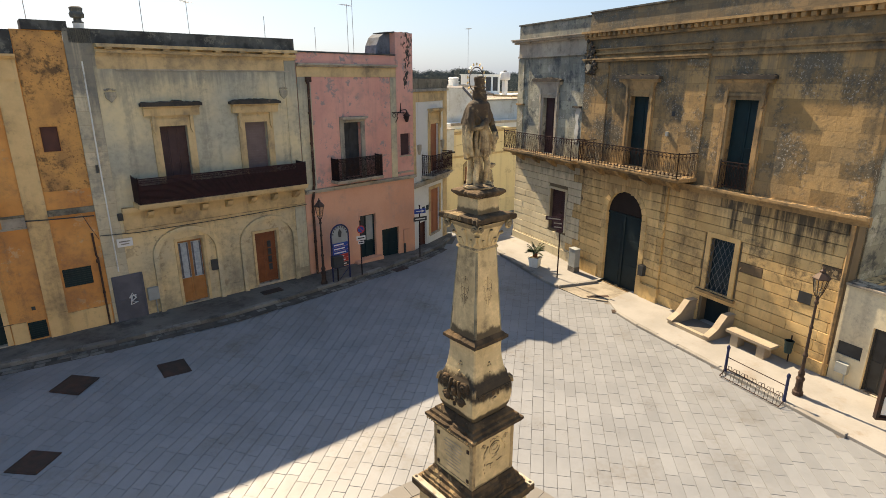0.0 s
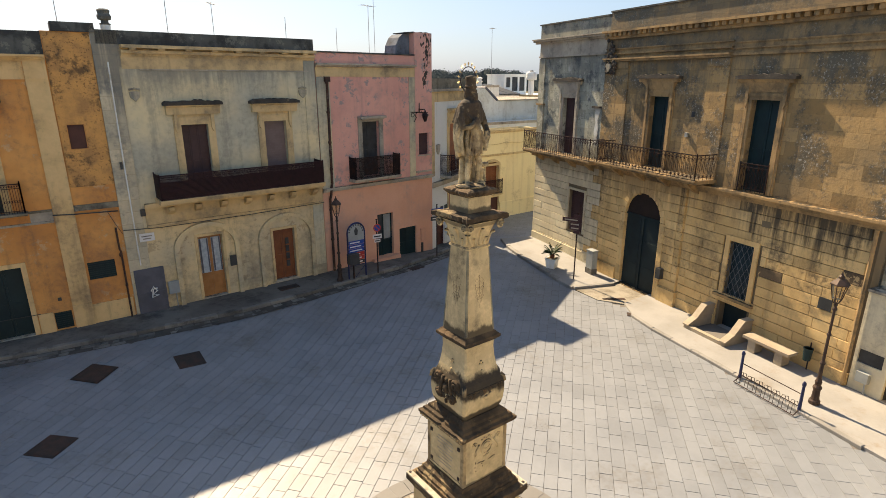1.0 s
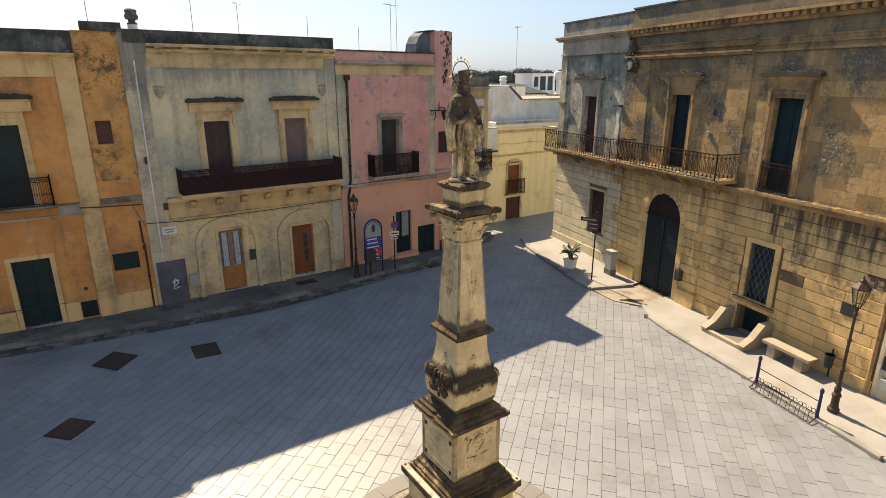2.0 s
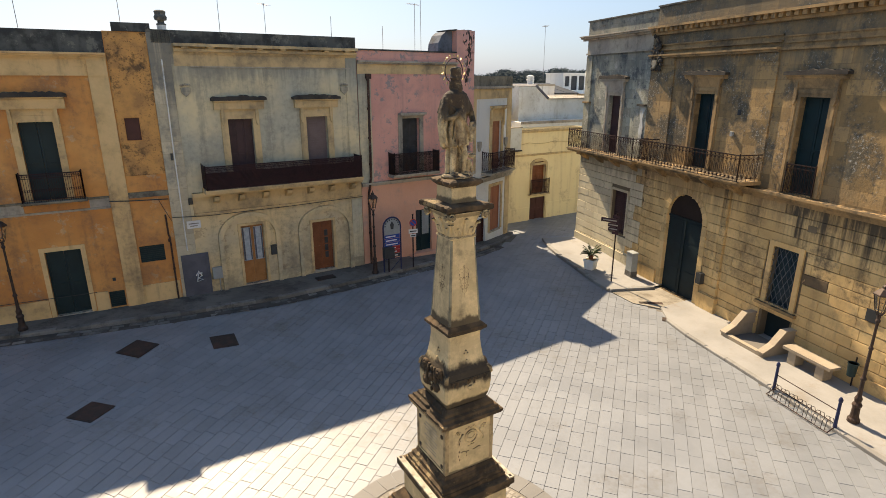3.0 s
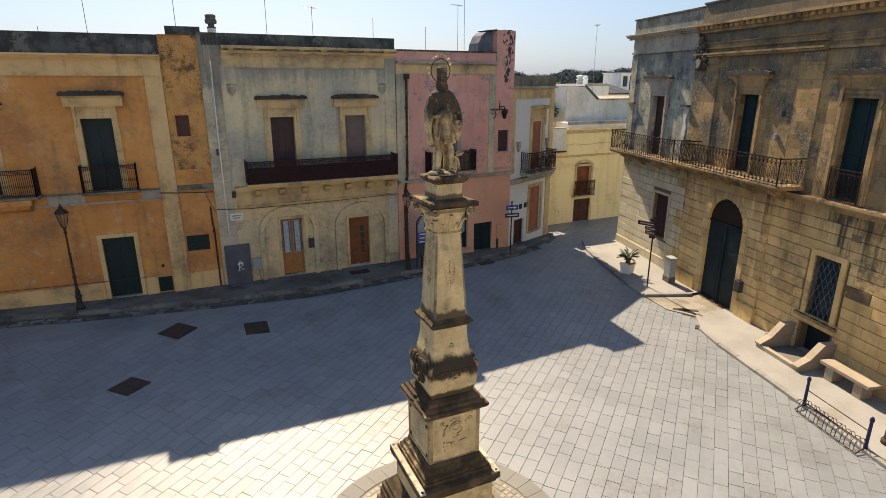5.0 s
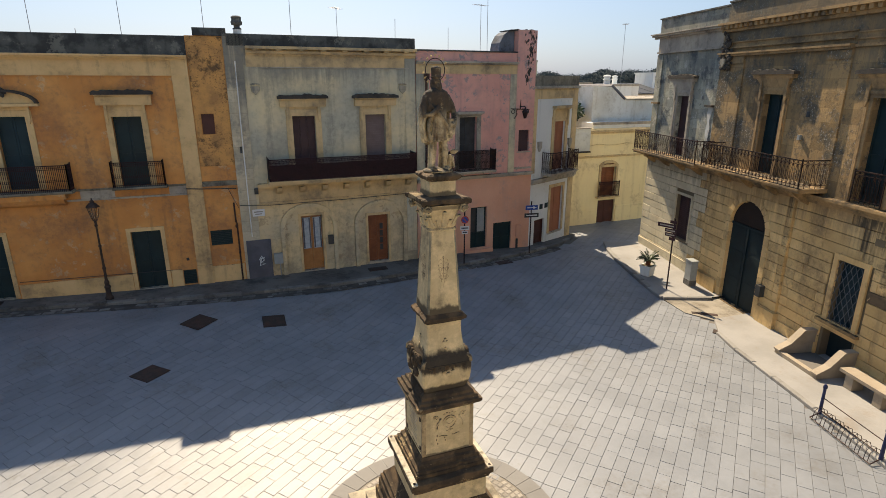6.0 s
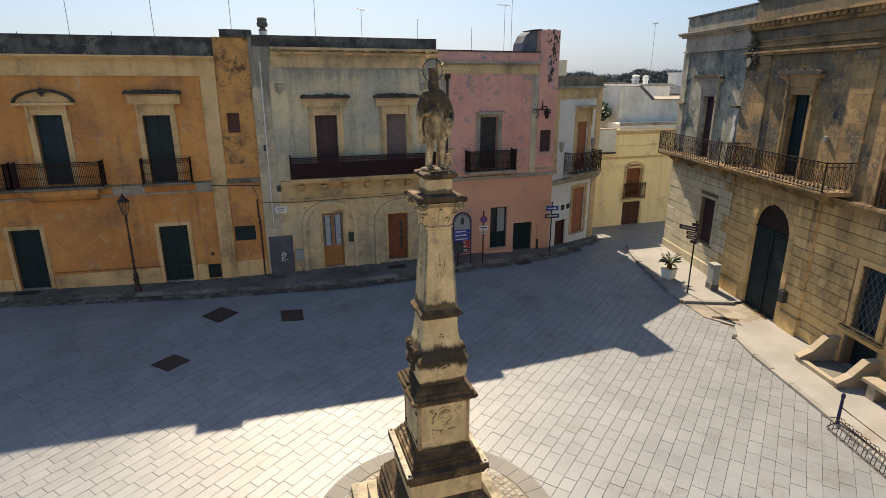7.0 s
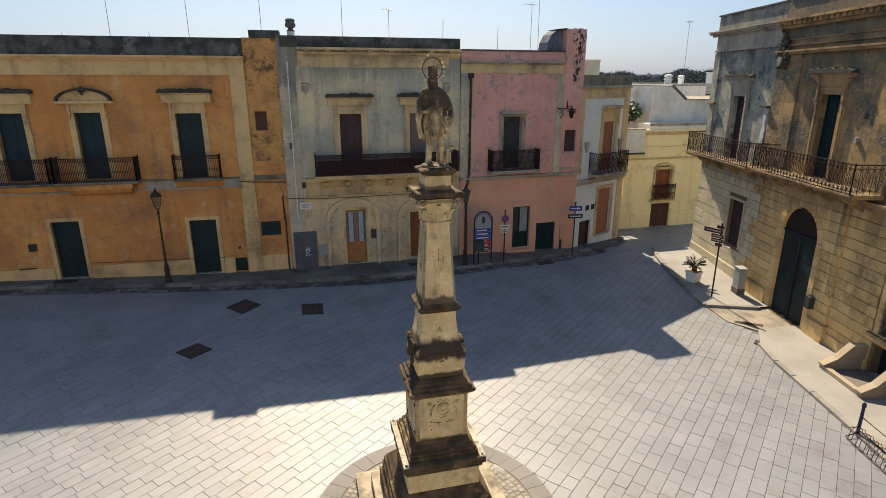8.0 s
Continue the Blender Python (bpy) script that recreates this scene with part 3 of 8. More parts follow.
def profile(bm, u0, u1, pts):
    """An outline in (y, z) drawn out along the facade."""
    a = [bm.verts.new((u0, y, z)) for y, z in pts]
    b = [bm.verts.new((u1, y, z)) for y, z in pts]
    bm.faces.new(a)
    bm.faces.new(b[::-1])
    n = len(pts)
    for i in range(n):
        bm.faces.new((a[i], b[i], b[(i + 1) % n], a[(i + 1) % n]))


def balcony(house, u0, u1, z_floor, z_rail, depth, material=M_RUST, slab=M_TRIM_GREY, thick=0.13, corbels=0, corbel_drop=0.45, name="balcony", step=0.055, bar=0.015, ornate=False):
    bm = bmesh.new()
    profile(bm, u0 - 0.06, u1 + 0.06, [(0.0, z_floor - thick), (-depth, z_floor - thick), (-depth, z_floor - 0.05), (-depth - 0.06, z_floor - 0.05), (-depth - 0.06, z_floor), (0.0, z_floor)])
    b = part(name, bm, slab, house, bevel=0.012)
    bm = bmesh.new()
    for p, q in (((u0, -0.02), (u0, -depth)), ((u0, -depth), (u1, -depth)), ((u1, -depth), (u1, -0.02))):
        if ornate:
            ornate_rail(bm, p, q, z_floor, z_rail, step, bar)
        else:
            rail_panel(bm, p, q, z_floor, z_rail, step, True, bar)
    part("railing", bm, material, b, "dark iron railing with scrolls")
    for i in range(corbels):
        u = u0 + (u1 - u0) * (i + 0.5) / corbels
        bm = bmesh.new()
        prism(bm, [(-depth * 0.75, z_floor - thick - 0.01), (0.0, z_floor - thick - 0.01), (0.0, z_floor - thick - corbel_drop), (-depth * 0.25, z_floor - thick - corbel_drop * 0.8), (-depth * 0.6, z_floor - thick - corbel_drop * 0.35)], -0.09, 0.09)
        for v in bm.verts:
            v.co = Vector((u + v.co.y, v.co.x, v.co.z))
        part("corbel", bm, slab, b, bevel=0.015)
    return b


def window(house, u0, u1, z0, z1, frame_mat, leaf_mat, w=0.2, hood=None, leaves=2, slats=True, recess=0.18, pediment=False, hood_mat=None, sill=True, flare=False):
    """A tall opening: stone surround, shutters, and a hood on brackets above it."""
    bm = bmesh.new()
    flat_ring(bm, u0, u1, z0, z1, w, -0.05, 0.02)
    win = part("window", bm, frame_mat, house, bevel=0.008)
    if hood:
        zb, zt, h0, h1 = hood
        if zb > z1 + w + 0.02:
            if flare:
                bm = bmesh.new()
                za, zc = z1 + w + 0.003, zb - 0.002
                low = [bm.verts.new(c) for c in ((u0 - w * 0.7, 0.02, za), (u1 + w * 0.7, 0.02, za), (u1 + w * 0.7, -0.06, za), (u0 - w * 0.7, -0.06, za))]
                top = [bm.verts.new(c) for c in ((h0 + 0.24, 0.02, zc), (h1 - 0.24, 0.02, zc), (h1 - 0.24, -0.14, zc), (h0 + 0.24, -0.14, zc))]
                bm.faces.new(low)
                bm.faces.new(top[::-1])
                for k in range(4):
                    bm.faces.new((low[k], top[k], top[(k + 1) % 4], low[(k + 1) % 4]))
                part("frieze", bm, frame_mat, win, bevel=0.008)
                bm = bmesh.new()
                flat_ring(bm, u0 - w * 0.45, u1 + w * 0.45, z0, z1 + w * 0.45, w * 0.35, -0.085, -0.052)
                part("outer_moulding", bm, frame_mat, win, bevel=0.008)
            else:
                slab_part("frieze", (u0 - w * 0.85, u1 + w * 0.85, -0.03, 0.02, z1 + w + 0.003, zb - 0.002), frame_mat, win)
            for side in (u0 - w * 0.9, u1 + w * 0.45):
                bm = bmesh.new()
                prism(bm, [(side, zb), (side + w * 0.45, zb), (side + w * 0.45, z1 - 0.1), (side + w * 0.22, z1 - 0.25), (side, z1 - 0.1)], -0.12, -0.052)
                part("bracket", bm, frame_mat, win, bevel=0.01)
        bm = bmesh.new()
        if pediment:
            n = 10
            mid, half = (h0 + h1) / 2, (h1 - h0) / 2
            arc = [(mid + half * math.cos(math.pi * k / n), zb + 0.09 + (zt - zb - 0.09) * math.sin(math.pi * k / n) ** 1.15) for k in range(n + 1)]
            inner = [(mid + (x - mid) * 0.92, zb + 0.09 + (z - zb - 0.09) * 0.82) for x, z in arc]
            prism(bm, arc + inner[::-1], -0.26, 0.0)
            part("pediment_arch", bm, hood_mat or frame_mat, win, bevel=0.01)
            bm = bmesh.new()
            prism(bm, inner, -0.1, 0.0)
            part("tympanum", bm, frame_mat, win)
            slab_part("pediment_base", (h0, h1, -0.24, 0.0, zb, zb + 0.088), frame_mat, win, bevel=0.01)
            bm = bmesh.new()
            blobs(bm, [(mid, -0.2, zt - 0.04, 0.09), (mid, -0.2, zt - 0.18, 0.07), (mid - 0.08, -0.2, zt - 0.1, 0.05), (mid + 0.08, -0.2, zt - 0.1, 0.05)], (1, 0.7, 1.2))
            part("crest", bm, hood_mat or frame_mat, win, smooth=True)
        else:
            if hood_mat:  # overgrown with a lumpy black crust
                rnd = random.Random(int(h0 * 100))
                n = 22
                tops = [(h0 + (h1 - h0) * k / n, zt + (0.0 if k in (0, n) else rnd.uniform(0.01, 0.06) + 0.05 * math.sin(math.pi * k / n) * rnd.random())) for k in range(n + 1)]
                prism(bm, [(h0, zt - 0.09)] + tops + [(h1, zt - 0.09)], -0.22 if flare else -0.30, 0.0)
            else:
                box(bm, h0, h1, -0.30, 0.0, zt - 0.09, zt)
            part("hood", bm, hood_mat or frame_mat, win, bevel=0.0 if hood_mat else 0.012)
            bm = bmesh.new()
            profile(bm, h0 + 0.08, h1 - 0.08, [(0.0, zb), (-0.14, zb), (-0.17, zt - 0.15), (-0.19 if flare else -0.25, zt - 0.13), (-0.19 if flare else -0.25, zt - 0.092), (0.0, zt - 0.092)])
            part("hood_moulding", bm, frame_mat, win, bevel=0.008)
    leaves_of("shutter", win, leaf_mat, u0, u1, z0, z1, recess, leaves, slats)
    return win


def door(house, u0, u1, z0, z1, leaf_mat, frame_mat=None, w=0.12, leaves=2, recess=0.16):
    bm = bmesh.new()
    if frame_mat:
        flat_ring(bm, u0, u1, z0, z1, w, -0.035, 0.02)
    else:
        flat_ring(bm, u0 + 0.04, u1 - 0.04, z0, z1 - 0.04, 0.04, 0.10, 0.16)
    d = part("door", bm, frame_mat or leaf_mat, house, bevel=0.006)
    slab_part("threshold", (u0 - 0.05, u1 + 0.05, -0.02, 0.35, z0 - 0.08, z0 + 0.01), M_TRIM_GREY, d, bevel=0.006)
    leaves_of("leaf", d, leaf_mat, u0, u1, z0 + 0.012, z1, recess, leaves)
    return d


def shell(house, u0, u1, z1, depth, wall_mat, z0=-0.6, t=0.4, roof=0.55):
    """Side and back walls and a flat roof behind a front wall."""
    bm = bmesh.new()
    prism(bm, [(u0, t), (u0 + t, t), (u0 + t, depth - t), (u1 - t, depth - t), (u1 - t, t), (u1, t), (u1, depth), (u0, depth)], z0, z1, "z")
    part("wall", bm, wall_mat, house)
    slab_part("roof", (u0 + t, u1 - t, t, depth - t, z1 - roof - 0.2, z1 - roof), M_ASPH, house, "flat grey roof")


def moulding(house, u0, u1, steps, material, name="cornice", bevel=0.012, ends=0.0):
    """A run of stacked courses (z0, z1, proud), as one moulded body."""
    steps = sorted(steps)
    pts, top = [(0.004, steps[0][0])], steps[0][0]
    for z0, z1, proud in steps:
        if z0 > top + 0.001:
            pts += [(-0.004, top), (-0.004, z0)]
        pts += [(-proud, z0), (-proud, z1)]
        top = z1
    pts.append((0.004, top))
    bm = bmesh.new()
    e = ends * steps[-1][2]
    profile(bm, u0 - e, u1 + e, pts)
    return part(name, bm, material, house, bevel=bevel)


def antenna(x, y, z, h, arms=3, lean=0.0, yagi=True):
    bm = bmesh.new()
    tube(bm, [(0, 0, 0), (lean, 0, h)], 0.012, 5)
    if yagi:
        tube(bm, [(lean - 0.5, 0, h - 0.05), (lean + 0.35, 0, h - 0.05)], 0.01, 4)
        for k in range(arms * 2):
            xx = lean - 0.45 + 0.8 * k / (arms * 2 - 1)
            tube(bm, [(xx, -0.18, h - 0.05), (xx, 0.18, h - 0.05)], 0.006, 3)
    box(bm, -0.06, 0.06, -0.06, 0.06, -0.02, 0.03)
    solo("antenna", bm, M_AERIAL, "thin grey television aerial mast on a roof", "antenna", pose(x, y, z, 0, 0, random.uniform(0, 90)), group="roof aerials")


# ---- the setting: ground, pavements ----
def ground_sheet():
    def axis(lo, hi, step):
        near = [lo + step * i for i in range(int((hi - lo) / step) + 1)]
        return [-2500, -900, -300, -120, -60] + near + [60, 120, 300, 900, 2500]
    xs, ys = axis(-26, 40, 0.5), axis(-14, 44, 0.5)
    bm = bmesh.new()
    g = [[bm.verts.new((x, y, ground(x, y) - 0.014)) for y in ys] for x in xs]
    for i in range(len(xs) - 1):
        for j in range(len(ys) - 1):
            bm.faces.new((g[i][j], g[i + 1][j], g[i + 1][j + 1], g[i][j + 1]))
    return solo("ground", bm, M_BED, "grey earth and joint sand under the paving of the square", "ground", kind="structure", smooth=True)


ground_sheet()
COL = (7.47, 7.18)
LEFT_KERB = [(-24, 21.55), (-14, 21.5), (-6.7, 21.3), (-2.6, 21.02), (1.3, 20.72), (4.0, 20.42), (7.4, 20.25), (9.5, 20.42), (12.0, 20.72), (14.6, 21.2), (17.0, 21.95), (19.3, 22.9), (20.6, 23.75), (21.35, 24.5)]
RIGHT_KERB_N = [(22.0, 22.4), (21.35, 21.2), (20.78, 19.7), (20.35, 17.9), (20.0, 16.5), (19.78, 15.42), (21.55, 14.72)]
RIGHT_KERB_S = [(20.1, 13.1), (19.4, 12.2), (18.98, 11.04), (18.56, 9.3), (18.17, 7.7), (17.84, 6.44), (17.55, 5.4), (17.2, 4.1), (16.6, 1.5), (16.2, -2.0)]


def pavement(name, edge, back, material, label, rise=0.12):
    """A raised pavement between its kerb line and a back line."""
    bm = bmesh.new()
    n = 5
    for (a, b), (c, d) in zip(zip(edge, edge[1:]), zip(back, back[1:])):
        for k in range(n):
            quad = []
            for p, q in ((a, b), (d, c)):
                for f in ((k / n, (k + 1) / n) if p is a else ((k + 1) / n, k / n)):
                    pp, qq = (p, q) if p is a else (q, p)
                    quad.append((pp[0] + (qq[0] - pp[0]) * f, pp[1] + (qq[1] - pp[1]) * f))
            top = [bm.verts.new((x, y, ground(x, y) + rise)) for x, y in quad]
            low = [bm.verts.new((x, y, ground(x, y) - 0.3)) for x, y in quad]
            bm.faces.new(top)
            bm.faces.new((low[0], low[1], top[1], top[0]))
    bmesh.ops.remove_doubles(bm, verts=bm.verts, dist=0.001)
    return solo(name, bm, material, label, "pavement", kind="structure")


def kerb(owner, line, rise, wide=0.22, length=0.95, material=None):
    """Kerb stones laid end to end along a line, as parts of the pavement."""
    pts = [Vector(p) for p in line]
    for a, b in zip(pts, pts[1:]):
        n = max(1, round((b - a).length / length))
        ang = math.atan2(b.y - a.y, b.x - a.x)
        for k in range(n):
            c = a.lerp(b, (k + 0.5) / n)
            if not (-9 < c.x < 24 and c.y > 2):
                continue
            L = (b - a).length / n * 0.996
            bm = bmesh.new()
            box(bm, -L / 2, L / 2, -wide / 2, wide / 2, -0.25, rise + 0.012)
            bmesh.ops.bevel(bm, geom=[e for e in bm.edges if all(v.co.z > 0 for v in e.verts)], offset=0.018, segments=1, affect="EDGES")
            ob = new("kerb_stone", finish("kerb_stone", bm, material or M_KERB))
            ob.parent = owner
            ob.matrix_world = pose(c.x, c.y, ground(c.x, c.y) + random.uniform(-0.008, 0.008), random.uniform(-0.6, 0.6), 0, math.degrees(ang) + random.uniform(-0.35, 0.35))


back_left = [(x, 23.6 + max(0, x - 16) * 0.45) for x, y in LEFT_KERB]
walk_left = pavement("pavement_west", LEFT_KERB, back_left, M_WALK_L, "worn grey stone pavement in front of the old houses")
walk_north = pavement("pavement_north", RIGHT_KERB_N, [(23.9, 21.8), (23.8, 21.0), (23.6, 19.7), (23.2, 18.0), (22.9, 16.6), (22.6, 15.5), (22.4, 14.7)], M_WALK_R, "pale sunlit pavement beside the palazzo")
walk_south = pavement("pavement_south", RIGHT_KERB_S, [(22.3, 13.1), (22.1, 12.2), (21.9, 11.0), (21.5, 9.3), (21.2, 7.7), (20.9, 6.4), (20.7, 5.4), (23, 4.1), (23, 1.5), (23, -2)], M_WALK_R, "pale sunlit pavement with bench in front of the palazzo", rise=0.08)
gate_ramp = pavement("pavement_gate", [(21.5, 14.74), (19.75, 15.3), (19.6, 14.0), (20.1, 13.1)], [(22.6, 15.0), (22.5, 14.9), (22.4, 14.0), (22.3, 13.1)], M_RAMP, "pale paved ramp in front of the arched gate", rise=0.035)

# ---- the column with its statue ----
PHI = 1.7
col = thing("monument_column", pose(COL[0], COL[1], 0, 0, 0, PHI), "tall carved limestone votive column blackened by lichen on its ledges", "column")


def sq_part(name, prof, material, label="", cut=0.0, bevel=0.008, parent=None):
    bm = bmesh.new()
    square_lathe(bm, prof, cut)
    return part(name, bm, material, parent or col, label, bevel=bevel)


def worn_part(name, prof, material, label="", chip=0.006, dip=0.0, seed=1, n=14):
    """A square moulding whose arrises are chipped and uneven; dip hollows its four sides between the corners."""
    rnd = random.Random(seed)
    wear = [abs(rnd.gauss(0, 1)) * chip * (2.2 if rnd.random() < 0.12 else 0.7) for k in range(4 * n)]
    rings = []
    bm = bmesh.new()
    for a, z in prof:
        ring = []
        for side in range(4):
            turn = Matrix.Rotation(side * math.pi / 2, 3, "Z")
            for k in range(n):
                f = -1 + 2 * k / n
                out = a - wear[side * n + k] * rnd.uniform(0.5, 1.2) - dip * (1 - f * f)
                ring.append(bm.verts.new(turn @ Vector((f * (a - 0.3 * wear[side * n + k]), -out, z + rnd.uniform(-0.25, 0.25) * chip))))
        rings.append(ring)
    for a, b in zip(rings, rings[1:]):
        for k in range(4 * n):
            bm.faces.new((a[k], a[(k + 1) % (4 * n)], b[(k + 1) % (4 * n)], b[k]))
    bm.faces.new(rings[0][::-1])
    bm.faces.new(rings[-1])
    return part(name, bm, material, col, label)


sq_part("step", [(1.45, -0.05), (1.45, 0.16)], M_STEP, bevel=0.02)
sq_part("step", [(1.15, 0.162), (1.15, 0.36)], M_STEP, bevel=0.02)
worn_part("plinth", [(0.98, 0.362), (0.98, 0.60), (0.925, 0.64), (0.92, 0.80), (0.895, 0.83), (0.89, 0.92), (0.85, 0.95), (0.84, 1.01), (0.79, 1.05), (0.71, 1.15), (0.67, 1.20)], M_COLUMN_DARK, "tall moulded plinth black with lichen", seed=3)
sq_part("dado", [(0.66, 1.202), (0.66, 1.56)], M_COLUMN)
worn_part("cornice", [(0.66, 1.562), (0.70, 1.60), (0.72, 1.66), (0.76, 1.70), (0.76, 1.80), (0.755, 1.81), (0.66, 1.83)], M_COLUMN_DARK, "lichen-blackened moulded ledge")
worn_part("moulding", [(0.64, 1.832), (0.64, 1.90), (0.615, 1.905), (0.61, 1.95), (0.565, 1.975), (0.555, 2.04), (0.505, 2.07), (0.49, 2.13)], M_COLUMN_DARK)
for x in (-1, 1):
    bm = bmesh.new()  # worn ledge top on both flanks, sunlight put into its pale colour
    box(bm, min(x * 0.752, x * 0.65), max(x * 0.752, x * 0.65), -0.75, 0.75, 1.80, 1.836)
    ledge = part("ledge_top", bm, M_SUNLIT_LEDGE, col, "lichen-spotted top of the ledge, painted pale as in sunlight", bevel=0.01)
    for y in (-0.70, 0.70):
        slab_part("iron_clamp", (x * 0.70 - 0.02, x * 0.70 + 0.02, y - 0.02, y + 0.02, 1.834, 1.846), M_IRON, ledge)
die = sq_part("die", [(0.47, 2.132), (0.466, 2.98)], M_COLUMN, "inscribed pedestal block of cream limestone")
worn_part("cornice", [(0.47, 2.982), (0.495, 3.01), (0.56, 3.06), (0.588, 3.10), (0.588, 3.145), (0.535, 3.16), (0.525, 3.205), (0.475, 3.22), (0.465, 3.265), (0.40, 3.31)], M_COLUMN_DARK, seed=5)
for x in (-1, 1):
    bm = bmesh.new()  # row of carved leaves under the edge on the flanks
    blobs(bm, [(x * 0.572, -0.53 + 1.06 * k / 18, 3.082, 0.03) for k in range(19)], (0.8, 0.8, 1.3))
    part("leaf_moulding", bm, M_BELLY, col, "row of worn carved leaves", smooth=True)
# bulging scrolled member
bulb_prof = [(0.37, 3.30), (0.385, 3.34), (0.415, 3.41), (0.434, 3.50), (0.445, 3.62), (0.447, 3.74), (0.436, 3.83), (0.405, 3.91), (0.368, 3.98), (0.340, 4.08), (0.315, 4.24), (0.30, 4.40), (0.305, 4.52)]
fine = []
for (a0, z0), (a1, z1) in zip(bulb_prof, bulb_prof[1:]):
    fine += [(a0 + (a1 - a0) * f, z0 + (z1 - z0) * f) for f in (0, 0.33, 0.67)]
sq_part("bulb", fine + [bulb_prof[-1]], M_COLUMN, "swelling cream stone foot of the shaft with a black lichen band", 0.08, 0.0)
worn_part("cornice", [(0.31, 4.522), (0.335, 4.55), (0.372, 4.58), (0.372, 4.625), (0.34, 4.65), (0.31, 4.68)], M_COLUMN_DARK, chip=0.012, seed=6)
sq_part("shaft", [(0.298, 4.682), (0.29, 4.75), (0.255, 5.35), (0.215, 6.04), (0.213, 6.07)], M_COLUMN, "tapering square shaft with carved pendants", 0.10, 0.0)
for k in range(4):
    bm = bmesh.new()
    c, s_ = ((1, -1), (1, 1), (-1, 1), (-1, -1))[k]
    tube(bm, [(c * 0.272, s_ * 0.272, 4.70), (c * 0.233, s_ * 0.233, 5.4), (c * 0.196, s_ * 0.196, 6.06)], 0.028, 6, 0.022)
    part("arris", bm, M_ARRIS, col, "greyed corner moulding")
sq_part("necking", [(0.232, 6.072), (0.238, 6.09), (0.225, 6.115)], M_COLUMN, "", 0.1)
sq_part("capital", [(0.222, 6.117), (0.228, 6.22), (0.255, 6.34), (0.30, 6.44), (0.335, 6.50)], M_COLUMN, "leafy carved capital", 0.22, 0.0)
worn_part("abacus", [(0.345, 6.502), (0.405, 6.525), (0.42, 6.545), (0.418, 6.60), (0.39, 6.615), (0.25, 6.63)], M_COLUMN_DARK, "chipped lichen-blackened slab with hollowed sides", 0.02, 0.045, 8)
sq_part("block", [(0.225, 6.632), (0.216, 6.70), (0.216, 6.86)], M_COLUMN)
worn_part("block_cap", [(0.225, 6.862), (0.275, 6.90), (0.292, 6.92), (0.29, 6.95), (0.262, 6.97), (0.20, 6.985)], M_COLUMN_DARK, "", 0.014, 0.0, 9)


def on_sides(fn):
    """Carry out fn for the four sides of the column; it gets the turn of each."""
    for k in range(4):
        fn(Matrix.Rotation(k * math.pi / 2, 4, "Z"))


